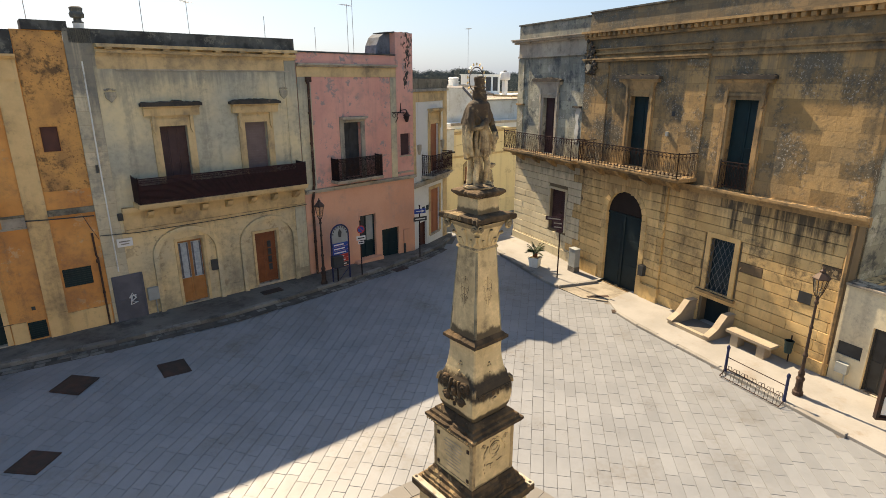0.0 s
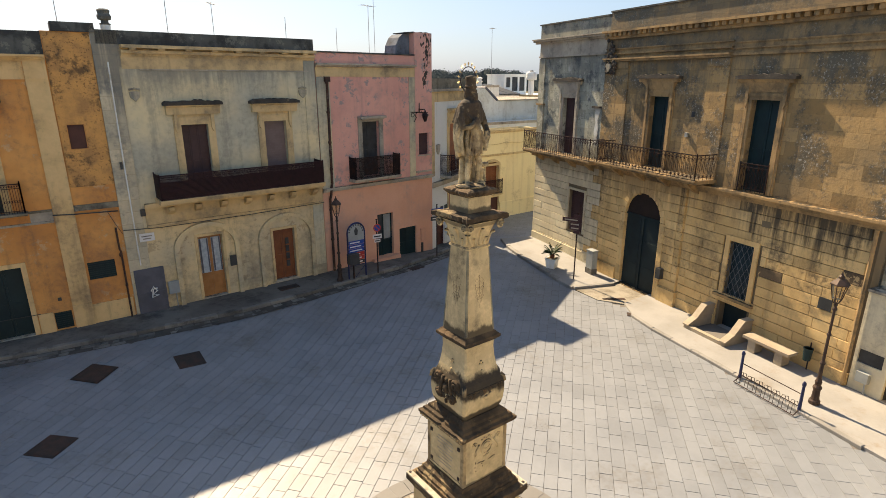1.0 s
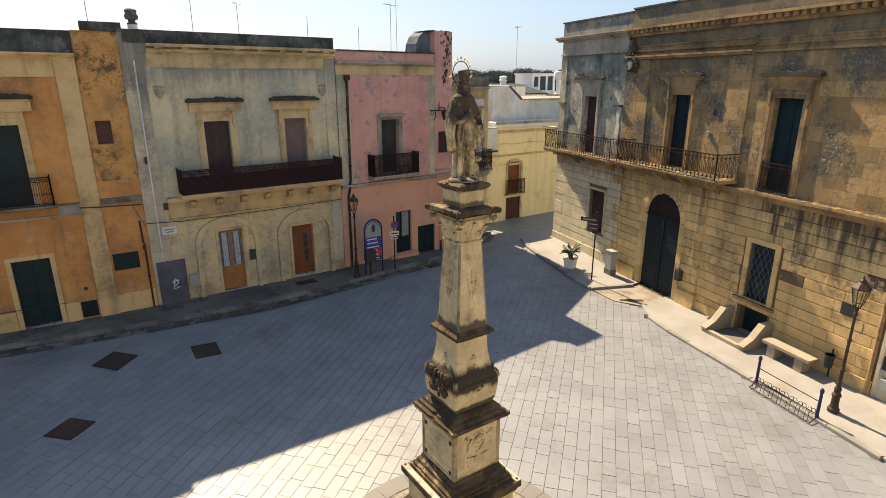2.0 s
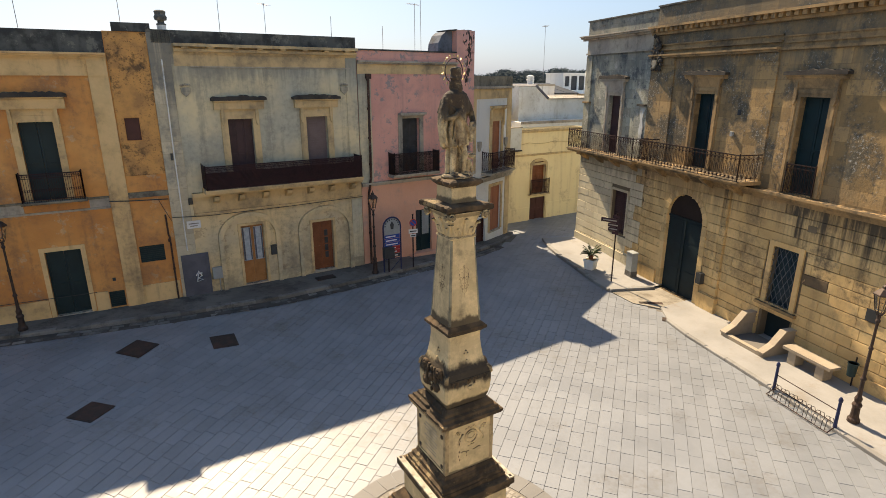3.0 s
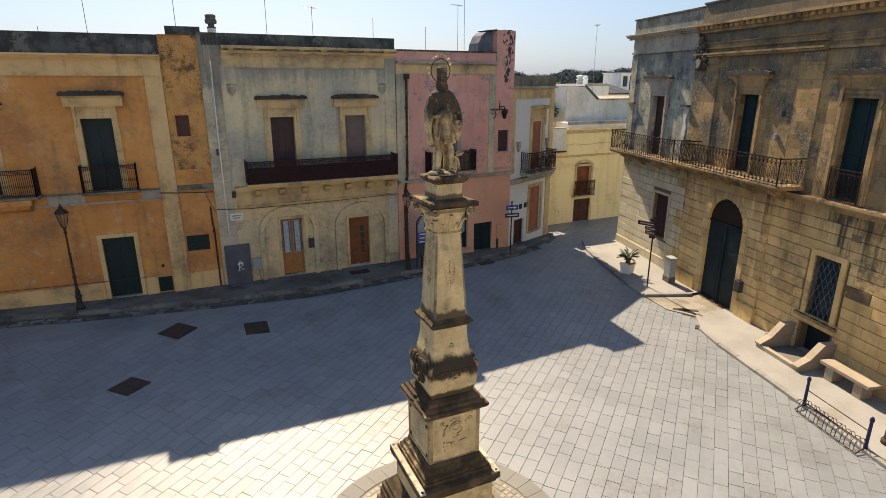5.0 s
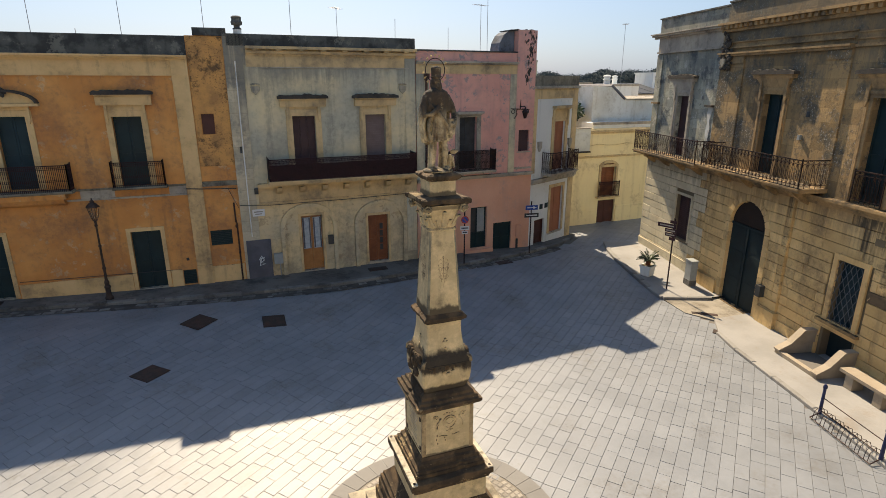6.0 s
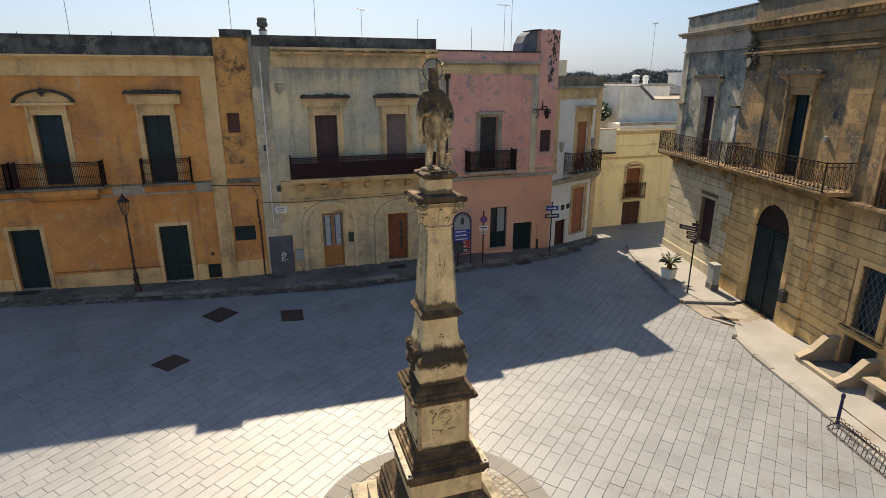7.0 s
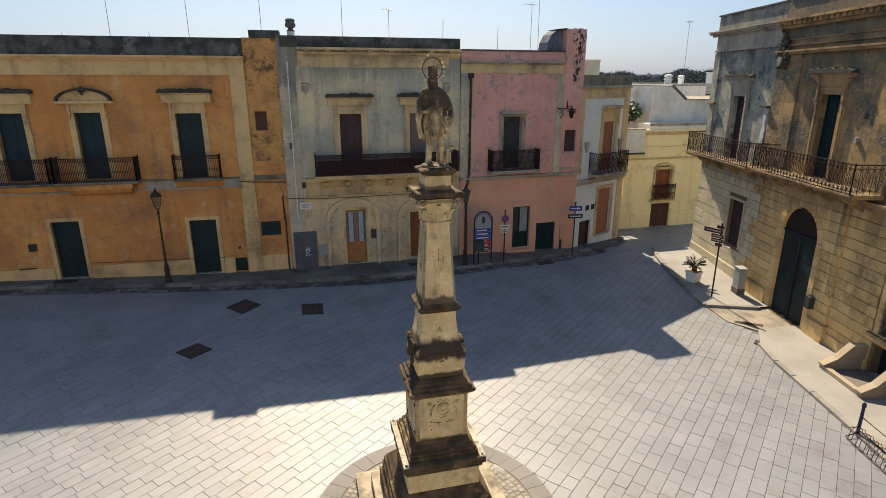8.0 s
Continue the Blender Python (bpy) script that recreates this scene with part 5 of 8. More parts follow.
b2 = balcony(ob_h, 15.95, 18.75, 4.62, 5.52, 0.55, M_RUST, M_PARAPET, 0.10, step=0.055, bar=0.0105)
bm = bmesh.new()
box(bm, 16.2, 18.55, -0.46, 0.0, 4.33, 4.515)
profile(bm, 16.3, 18.45, [(0.0, 4.05), (-0.16, 4.08), (-0.30, 4.17), (-0.38, 4.328), (0.0, 4.328)])
part("soffit", bm, M_OCHRE, b2, bevel=0.03)
balcony(ob_h, 13.3, 15.78, 4.62, 5.52, 0.55, M_RUST, M_PARAPET, 0.10, step=0.055, bar=0.0105)
balcony(ob_h, 10.1, 12.8, 4.62, 5.52, 0.55, M_RUST, M_PARAPET, 0.10, step=0.055, bar=0.0105)
for u0, u1, z0, z1 in ((21.9, 22.38, 0.56, 1.15), (23.06, 23.86, 2.05, 2.66)):
    bm = bmesh.new()
    box(bm, u0, u1, 0.05, 0.09, z0, z1)
    for k in range(int((z1 - z0) / 0.07)):
        box(bm, u0 + 0.02, u1 - 0.02, 0.03, 0.05, z0 + 0.02 + k * 0.07, z0 + 0.05 + k * 0.07)
    part("vent", bm, M_GREEN, ob_h, "dark green louvred vent")
slab_part("hatch", (23.24, 23.68, 0.08, 0.12, 6.4, 7.14), M_DARKBROWN, ob_h, "small dark wooden hatch")
slab_part("meter_box", (14.38, 14.66, -0.06, 0.0, 1.93, 2.22), M_SLATE, ob_h, bevel=0.01)
slab_part("socket_box", (22.08, 22.18, -0.05, 0.0, 1.55, 1.65), M_SLATE, ob_h, bevel=0.01)
slab_part("hatch", (13.9, 14.5, -0.03, 0.0, 0.75, 1.25), M_DARKBROWN, ob_h, "low brown metal hatch")
bm = bmesh.new()
tube(bm, [(21.55, -0.05, 1.22), (16.5, -0.05, 1.32)], 0.012, 4)
part("cable", bm, M_SLATE, ob_h)
bm = bmesh.new()
tube(bm, [(22.4, -0.1, 4.40), (23.0, -0.12, 4.36), (24.2, -0.06, 4.30)], 0.02, 5)
part("cable", bm, M_SLATE, ob_h)
bm = bmesh.new()
tube(bm, [(23.9, -0.04, 4.3), (24.05, -0.04, 3.9), (24.22, -0.05, 3.5)], 0.012, 4)
part("cable", bm, M_SLATE, ob_h)

# ---- grey-cream house ----
gb = thing("house", facade_pose((4.9, 21.95), (12.4, 22.25)), "stained grey and cream two-storey house with a long iron balcony", "house")
GB_DOORS = [(1.67, 2.54, 0.56, 2.96), (4.51, 5.41, 0.62, 2.74)]
GB_WINS = [(1.63, 2.52, 4.58, 7.0), (4.56, 5.42, 4.58, 7.0)]
bm = bmesh.new()
wall_holes(bm, -0.65, 6.76, 3.602, 9.56, 0.4, GB_WINS)
part("wall", bm, M_GREY, gb)
bm = bmesh.new()
wall_holes(bm, -0.65, 6.76, -0.6, 3.6, 0.4, GB_DOORS)
part("wall", bm, M_GREY_LOW, gb, "warm cream ground floor wall")
shell(gb, -0.65, 6.76, 9.55, 9.0, M_GREY)
slab_part("parapet", (-0.52, 6.76, -0.03, 0.3, 9.562, 9.98), M_DARKTOP, gb, "parapet black with lichen", 0.02)
bm = bmesh.new()
box(bm, -0.65, 0.08, -0.03, 0.0, 8.9, 9.95)
part("pilaster_head", bm, M_GREYPIL, gb)
moulding(gb, 0.12, 6.76, [(9.22, 9.30, 0.05), (9.30, 9.40, 0.16), (9.46, 9.56, 0.30)], M_CREAM)
for k in range(8):
    u = 0.35 + k * 0.84
    slab_part("bracket", (u, u + 0.2, -0.26, -0.0, 9.402, 9.458), M_CREAM, gb)
moulding(gb, 0.6, 6.5, [(8.79, 8.83, 0.035)], M_TRIM_GREY, "moulding")
moulding(gb, 0.1, 6.76, [(8.83, 9.22, 0.012)], M_CREAM, "frieze")
moulding(gb, -0.65, 0.0, [(0.3, 8.9, 0.045)], M_GREYPIL, "pilaster")
moulding(gb, 6.3, 6.76, [(0.3, 9.2, 0.03)], M_GREY, "pilaster")
for w, blind in zip(GB_WINS, (M_BROWN, M_MAUVE)):
    window(gb, *w, M_CREAM, blind, 0.24, (7.35, 7.75, w[0] - 0.52, w[1] + 0.52), leaves=3 if blind is M_BROWN else 1, slats=blind is M_MAUVE, hood_mat=M_HOOD)
long_balcony = balcony(gb, 0.54, 6.5, 4.58, 5.42, 0.78, slab=M_CREAM, thick=0.15, step=0.030, bar=0.0135)
# added plates behind the bars stand in for the density of the railing
for k in range(6):
    u = 0.56 + k * 0.985
    slab_part("infill_sheet", (u, u + 0.984, -0.762, -0.757, 4.60, 5.20 + 0.02 * (k % 2)), M_RUST, long_balcony, "thin dark plate added so the dense railing looks opaque")
for u in (0.555, 6.478):
    slab_part("infill_sheet", (u, u + 0.005, -0.74, -0.04, 4.60, 5.20), M_RUST, long_balcony, "thin dark plate added so the dense railing looks opaque")
moulding(gb, 0.1, 6.76, [(3.66, 4.4, 0.05), (3.58, 3.66, 0.12), (4.26, 4.42, 0.22)], M_CREAM, "string_course")
for k in range(7):
    u = 0.9 + k * 0.9
    bm = bmesh.new()
    prism(bm, [(-0.42, 4.26), (0.0, 4.26), (0.0, 3.98), (-0.12, 3.98), (-0.35, 4.12)], u - 0.1, u + 0.1)
    for v in bm.verts:
        v.co = Vector((v.co.y, v.co.x, v.co.z))
    part("corbel", bm, M_CREAM, gb, bevel=0.02)
for (u0, u1, top, mid) in ((0.82, 3.14, 3.5, 2.0), (3.9, 6.26, 3.4, 5.05)):
    bm = bmesh.new()
    r = (u1 - u0) / 2
    c = (u0 + u1) / 2
    zs = top - r * 0.8
    n = 16
    arc = [(u0, 0.5), (u0, zs)] + [(c - r * math.cos(math.pi * k / n), zs + r * 0.8 * math.sin(math.pi * k / n)) for k in range(1, n)] + [(u1, zs), (u1, 0.5)]
    for (xa, za), (xb, zb) in zip(arc, arc[1:]):
        ia = (c + (xa - c) * 0.86, 0.5 + (za - 0.5) * 0.95)
        ib = (c + (xb - c) * 0.86, 0.5 + (zb - 0.5) * 0.95)
        prism(bm, [(xa, za), (xb, zb), ib, ia], -0.13, 0.0)
    part("blind_arch", bm, M_GREY_LOW, gb, "raised plaster arch round the doorway")
door(gb, *GB_DOORS[0], M_OAK, M_CREAM, 0.1)
for k in (0, 1):
    u = GB_DOORS[0][0] + 0.06 + k * 0.44
    g = slab_part("door_glass", (u, u + 0.33, 0.135, 0.155, 1.5, 2.85), M_CURTAIN, gb, "glazed door panel with a striped curtain")
    for x, wide, stripe in ((0.01, 0.06, M_BLUEGREY), (0.27, 0.05, M_BLUEGREY)):
        slab_part("curtain_stripe", (u + x, u + x + wide, 0.131, 0.1345, 1.52, 2.83), stripe, g)
d = door(gb, *GB_DOORS[1], M_WOOD, M_CREAM, 0.1)
for k in range(4):
    slab_part("small_pane", (5.06, 5.2, 0.13, 0.156, 1.1 + k * 0.32, 1.36 + k * 0.32), M_SLATE, gb)
moulding(gb, 3.16, 3.88, [(0.2, 0.95, 0.04)], M_GREY_LOW, "base_course")
moulding(gb, 6.28, 6.76, [(0.2, 0.95, 0.04)], M_GREY_LOW, "base_course")
bm = bmesh.new()
leaf_panels(bm, -0.56, 0.40, 0.42, 2.14, -0.10, 1)
bx = part("cabinet_door", bm, M_BLUEGREY, gb, "blue-grey metal service door with a pale scrawl")
bm = bmesh.new()
tube(bm, [(-0.12, -0.115, 1.30), (-0.02, -0.115, 1.46), (0.08, -0.115, 1.28), (-0.06, -0.115, 1.18), (0.12, -0.115, 1.12), (-0.1, -0.115, 1.06), (-0.04, -0.115, 1.36), (0.1, -0.115, 1.38)], 0.026, 4)
part("scrawl", bm, M_WHITEPAINT, bx)
slab_part("meter_box", (0.47, 0.82, -0.14, 0.0, 1.05, 1.5), M_PLASTIC, gb, "pale grey plastic meter box", 0.015)
bm = bmesh.new()
tube(bm, [(0.7, -0.08, 1.05), (0.7, -0.06, 0.5)], 0.02, 6)
part("conduit", bm, M_PLASTIC, gb)
pl = slab_part("plate", (-0.20, 0.27, -0.075, -0.045, 3.12, 3.40), M_WHITEPAINT, gb, "white marble street plate")
slab_part("plate_lettering", (-0.14, 0.2, -0.077, -0.075, 3.28, 3.32), M_TRIM_GREY, pl)
slab_part("plate_lettering", (-0.10, 0.16, -0.077, -0.075, 3.19, 3.23), M_TRIM_GREY, pl)
slab_part("letter_box", (2.75, 2.99, -0.1, 0.0, 1.65, 2.05), M_SLATE, gb, "black letter box", 0.02)
bm = bmesh.new()
tube(bm, [(-0.28, -0.07, 9.03), (-0.3, -0.07, 6.0), (-0.3, -0.07, 3.4), (-0.3, -0.07, 2.3)], 0.022, 6)
part("downpipe", bm, M_WHITE, gb, "thin white downpipe")
bm = bmesh.new()
tube(bm, [(-0.86, -0.08, 3.75), (-0.85, -0.08, 3.0), (-0.82, -0.08, 2.9), (-0.82, -0.08, 0.45)], 0.032, 8)
blobs(bm, [(-0.84, -0.08, 2.8, 0.06), (-0.82, -0.08, 1.7, 0.05)], (1, 0.8, 1.6))
part("downpipe", bm, M_OLDPIPE, gb, "rusty brown downpipe")
bm = bmesh.new()
tube(bm, [(-0.65, -0.1, 3.62), (0.5, -0.14, 3.55), (3.5, -0.15, 3.56), (6.76, -0.14, 3.62)], 0.016, 4)
part("cable", bm, M_SLATE, gb)
for u in (0.35, 6.2):
    bm = bmesh.new()  # small carved shield with a crown
    prism(bm, [(u - 0.17, 8.12), (u + 0.17, 8.12), (u + 0.15, 7.95), (u, 7.80), (u - 0.15, 7.95)], -0.05, 0.0)
    blobs(bm, [(u + 0.07 * k, -0.03, 8.19 + 0.03 * (1 - abs(k) / 2), 0.05) for k in (-2, -1, 0, 1, 2)], (1, 0.5, 1))
    part("stone_crest", bm, M_GREYPIL, gb, bevel=0.012)
slab_part("junction_box", (-0.42, -0.345, -0.1, -0.045, 5.66, 5.9), M_SLATE, gb, "small black junction box", 0.01)
slab_part("wall_lamp", (-0.05, 0.1, -0.12, -0.0, 4.02, 4.25), M_SLATE, gb)
bm = bmesh.new()
lathe(bm, [(0.15, 9.35), (0.15, 10.18)], 12, -0.05, 0.8)
pot = part("chimney_pot", bm, M_WHITE, gb, "round white chimney with a dark cowl")
bm = bmesh.new()
lathe(bm, [(0.16, 10.182), (0.16, 10.22), (0.11, 10.24), (0.11, 10.32), (0.19, 10.34), (0.21, 10.44), (0.17, 10.52), (0.19, 10.62), (0.13, 10.66)], 12, -0.05, 0.8)
part("cowl", bm, M_DARKTOP, pot)

# ---- pink house ----
pk = thing("house", facade_pose((11.69, 22.22), (17.6, 22.78)), "pink plastered house with peeling upper wall and a tall chimney stub", "house")
PK_HOLES = [(2.05, 2.93, 4.46, 6.78), (5.17, 5.76, 5.13, 6.12), (2.68, 3.56, 0.62, 2.63), (3.93, 4.95, 0.28, 1.76)]
bm = bmesh.new()
wall_holes(bm, 0.0, 5.97, 4.1, 9.1, 0.4, PK_HOLES[:2])
part("wall", bm, M_PINK, pk)
bm = bmesh.new()
wall_holes(bm, 0.0, 5.97, -0.6, 4.098, 0.4, PK_HOLES[2:])
part("wall", bm, M_SALMON, pk, "salmon painted ground floor wall")
shell(pk, 0.0, 5.97, 9.1, 8.0, M_PINK, roof=0.3)
slab_part("parapet", (0.0, 4.95, 0.0, 0.28, 9.102, 9.52), M_PINK, pk, "low pink parapet")
slab_part("coping", (0.0, 4.95, -0.04, 0.32, 9.522, 9.58), M_DARKTOP, pk)
moulding(pk, 0.0, 4.95, [(9.0, 9.06, 0.08), (9.06, 9.13, 0.18)], M_TRIM_GREY)
moulding(pk, 0.0, 4.95, [(8.62, 8.99, 0.03)], M_CREAM, "frieze")
moulding(pk, 0.0, 0.58, [(4.1, 8.61, 0.03)], M_GREY, "pilaster")
moulding(pk, 4.62, 4.95, [(4.1, 8.61, 0.03)], M_GREY, "pilaster")
slab_part("chimney_stub", (4.97, 5.97, 0.0, 0.9, 9.102, 10.5), M_PINK, pk, "tall streaked masonry stub", 0.06)
bm = bmesh.new()
prism(bm, [(4.12, 9.3), (4.22, 9.95), (4.40, 10.28), (4.62, 10.44), (4.96, 10.47), (4.96, 9.3)], 0.35, 1.15)
part("chimney_flank", bm, M_FLANK, pk, bevel=0.04)
rnd = random.Random(31)
bm = bmesh.new()
tops = [(4.62 + 1.36 * k / 12, 10.50 + rnd.uniform(0.0, 0.05) * (1 if 0 < k < 12 else 0)) for k in range(13)]
prism(bm, [(4.62, 10.47)] + tops + [(5.98, 10.47)], 0.05, 1.1)
part("chimney_cap", bm, M_DARKTOP, pk)
rnd = random.Random(8)
bm = bmesh.new()
for k in range(120):
    f = rnd.random() ** 0.8
    blobs(bm, [(min(5.92, 5.56 + 0.16 * f + rnd.gauss(0, 0.05 + 0.06 * f) + (rnd.uniform(-0.3, 0.2) if f > 0.75 else 0)), 0.0, 8.0 + 2.45 * f, rnd.uniform(0.014, 0.05))], (0.75, 0.2, rnd.uniform(1.2, 2.6)))
tagged(part("fallen_render", bm, M_HOOD, pk, smooth=True), "black streak of fallen render", kind="stuff")
moulding(pk, 0.0, 5.97, [(4.0, 4.08, 0.10), (4.08, 4.16, 0.16)], M_TRIM_GREY, "string_course")
window(pk, *PK_HOLES[0], M_TRIM_GREY, M_SLATE, 0.2, (6.99, 7.02, 1.85, 3.15), slats=False)
balcony(pk, 1.35, 3.66, 4.44, 5.34, 0.5, M_IRON, M_TRIM_GREY, step=0.042, bar=0.013)
slab_part("small_window", (5.17, 5.76, 0.12, 0.16, 5.13, 6.12), M_BROWN, pk, "small dark shuttered window")
slab_part("sill", (5.1, 5.83, -0.06, 0.02, 5.07, 5.125), M_TRIM_GREY, pk)
slab_part("sill", (4.97, 5.9, -0.05, 0.0, 4.3, 4.38), M_TRIM_GREY, pk)
bm = bmesh.new()
box(bm, 2.68, 3.56, 0.16, 0.2, 0.62, 2.63)
for u in (2.68, 3.04, 3.50):
    box(bm, u, u + 0.06, 0.12, 0.16, 0.62, 2.63)
box(bm, 2.74, 3.5, 0.12, 0.16, 1.3, 1.36)
sw = part("shop_door", bm, M_GREEN, pk, "dark green half-glazed shop door")
slab_part("pane", (3.11, 3.49, 0.14, 0.158, 1.4, 2.55), M_PLASTIC, sw)
slab_part("pane", (2.75, 3.03, 0.14, 0.158, 1.4, 2.55), M_SLATE, sw)
bm = bmesh.new()
flat_ring(bm, 2.68, 3.56, 0.62, 2.63, 0.07, -0.02, 0.02)
part("door_frame", bm, M_SALMON, pk)
slab_part("door_step", (2.3, 3.8, -0.25, 0.1, 0.25, 0.6), M_SALMON, pk, bevel=0.02)
bm = bmesh.new()
leaf_panels(bm, 3.93, 4.95, 0.28, 1.76, 0.1, 2)
part("cellar_door", bm, M_GREEN, pk, "low dark green double door")
slab_part("meter_box", (5.2, 5.55, -0.08, 0.0, 0.95, 1.55), M_SALMON, pk, bevel=0.01)
slab_part("wall_post", (5.22, 5.3, -0.1, -0.02, 0.2, 0.85), M_SLATE, pk)
bm = bmesh.new()
tube(bm, [(0.45, -0.07, 8.45), (0.43, -0.07, 4.35), (0.36, -0.1, 4.15), (0.34, -0.1, 3.9), (0.3, -0.07, 3.7), (0.3, -0.07, 0.3)], 0.055, 8)
for z in (8.35, 7.2, 6.0, 4.9, 3.2, 1.9):
    lathe(bm, [(0.07, z), (0.075, z + 0.03), (0.07, z + 0.09)], 8, 0.43 if z > 4 else 0.3, -0.07)
box(bm, 0.34, 0.56, -0.16, 0.0, 8.42, 8.62)
part("downpipe", bm, M_OLDPIPE, pk, "rusty brown downpipe with a square head")
wl = thing("wall_lantern", facade_pose((11.69, 22.22), (17.6, 22.78)) @ Matrix.Translation((5.18, 0, 6.88)), "black iron lantern on a wide scrolled wall bracket", "lantern")
bm = bmesh.new()
tube(bm, [(-0.5, -0.03, 0.22), (0.5, -0.03, 0.16)], 0.02, 5)
tube(bm, [(0, -0.01, 0.3), (0, -0.4, 0.34), (0, -0.5, 0.26)], 0.022, 5)
for s_ in (-1, 1):
    tube(bm, [(s_ * (0.12 + 0.16 * f + 0.06 * math.sin(7 * f)), -0.05, 0.18 - 0.36 * f + 0.05 * math.cos(9 * f)) for f in (k / 14 for k in range(15))], 0.016, 4)
    tube(bm, [(s_ * (0.38 + 0.09 * math.cos(a)), -0.04, 0.09 + 0.09 * math.sin(a)) for a in (k * 0.7 for k in range(10))], 0.014, 4)
part("bracket", bm, M_IRON, wl)
bm = bmesh.new()
lathe(bm, [(0.06, -0.2), (0.13, 0.06), (0.17, 0.08), (0.06, 0.2), (0.02, 0.28)], 8, 0, -0.46)
part("lamp_body", bm, M_IRON, wl)
bm = bmesh.new()
tube(bm, [(0.0, -0.03, 0.2), (0.02, -0.03, 0.62)], 0.03, 5, 0.012)
part("finial", bm, M_IRON, wl)

# ---- white house ----
wb = thing("house", facade_pose((17.6, 22.8), (21.2, 24.6)), "narrow white corner house with tan trim and terracotta doors", "house")
WB_HOLES = [(1.85, 2.82, 3.98, 6.4), (1.85, 2.98, 0.68, 3.08), (0.52, 1.42, 0.2, 1.58)]
bm = bmesh.new()
wall_holes(bm, 0.02, 3.88, -0.6, 8.1, 0.4, WB_HOLES)
part("wall", bm, M_WHITE, wb)
shell(wb, 0.02, 3.88, 8.1, 6.0, M_CREAM, roof=0.2)
slab_part("parapet", (0.02, 3.88, -0.04, 0.35, 8.102, 8.56), M_PARAPET, wb, "grey-brown parapet streaked with lichen", 0.02)
slab_part("parapet", (3.5, 3.88, 0.352, 6.0, 8.102, 8.5), M_PARAPET, wb)
moulding(wb, 0.02, 3.9, [(7.98, 8.1, 0.14)], M_TRIM_GREY)
moulding(wb, 0.02, 3.88, [(7.5, 7.97, 0.03)], M_CREAM, "frieze")
moulding(wb, 3.42, 3.89, [(-0.2, 3.6, 0.035), (3.6, 7.5, 0.03)], M_CREAM, "pilaster")
moulding(wb, 0.02, 0.3, [(4.0, 7.5, 0.03)], M_CREAM, "pilaster")
moulding(wb, 0.02, 3.92, [(3.45, 3.55, 0.1), (3.55, 3.7, 0.2)], M_TRIM_GREY, "string_course")
window(wb, *WB_HOLES[0], M_CREAM, M_TERRA, 0.22, (6.95, 7.15, 1.62, 3.12), slats=True, recess=0.09)
balcony(wb, 0.95, 3.3, 3.95, 4.95, 0.6, M_RUST, M_TRIM_GREY, step=0.11, bar=0.011, ornate=True)
door(wb, *WB_HOLES[1], M_TERRA, M_CREAM, 0.16, recess=0.09)
door(wb, *WB_HOLES[2], M_DARKBROWN, None)
for u in (0.6, 3.3):
    bm = bmesh.new()
    prism(bm, [(u - 0.15, 5.5), (u + 0.15, 5.5), (u + 0.12, 5.2), (u, 5.02), (u - 0.12, 5.2)], -0.1, -0.0)
    part("wall_bracket", bm, M_TRIM_GREY, wb, bevel=0.02)
for u in (1.05, 1.5):
    slab_part("tile_plate", (u - 0.12, u + 0.12, -0.03, 0.0, 2.1, 2.35), M_GREEN, wb)

# ---- yellow house across the street ----
yb = thing("house", Matrix.Translation((0, 0, -0.377)) @ facade_pose((21.22, 27.11), (30.1, 27.53)) @ Matrix.Scale(1.045, 4), "low yellow plastered house with an arched brown window", "house")
bm = bmesh.new()
# left stretch is unseen; its added opening shapes the sun patch on the street
wall_holes(bm, -1.6, 8.5, -0.8, 5.55, 0.3, [(3.45, 4.5, 1.85, 3.75), (3.4, 4.62, 0.22, 1.6), (0.45, 1.48, 2.06, 3.34)])
part("wall", bm, M_YELLOW, yb)
shell(yb, 1.5, 8.5, 5.55, 2.25, M_YELLOW, roof=0.15, t=0.3)
moulding(yb, 2.45, 8.5, [(5.46, 5.54, 0.03), (5.54, 5.6, 0.10), (5.6, 5.66, 0.04)], M_CREAM, "coping")
moulding(yb, 1.5, 8.5, [(4.12, 4.17, 0.03), (4.17, 4.23, 0.07)], M_CREAM, "string_course")
slab_part("projecting_wall", (0.2, 2.42, -0.16, -0.002, 4.55, 5.78), M_GABLE, yb, "stained pale block at the top of the wall", 0.02)
slab_part("ledge", (0.2, 2.46, -0.22, -0.002, 4.46, 4.545), M_HOOD, yb, "blackened stone ledge", 0.01)
slab_part("ledge", (0.2, 2.46, -0.2, 0.1, 5.782, 5.83), M_TRIM_GREY, yb, "", 0.01)
bm = bmesh.new()
tube(bm, [(2.46, -0.04, 4.80)] + [(2.46 + 5.8 * k / 9, -0.04, 4.84 + 0.05 * math.sin(k * 1.9)) for k in range(1, 10)], 0.014, 4)
part("cable", bm, M_CREAM, yb)
moulding(yb, 4.7, 8.5, [(-0.5, 1.2, 0.05)], M_YELLOW, "base_course")
moulding(yb, 0.5, 3.3, [(-0.5, 1.05, 0.05)], M_YELLOW, "base_course")
bm = bmesh.new()
flat_ring(bm, 3.45, 4.5, 1.85, 3.55, 0.14, -0.05, 0.02)
n = 10
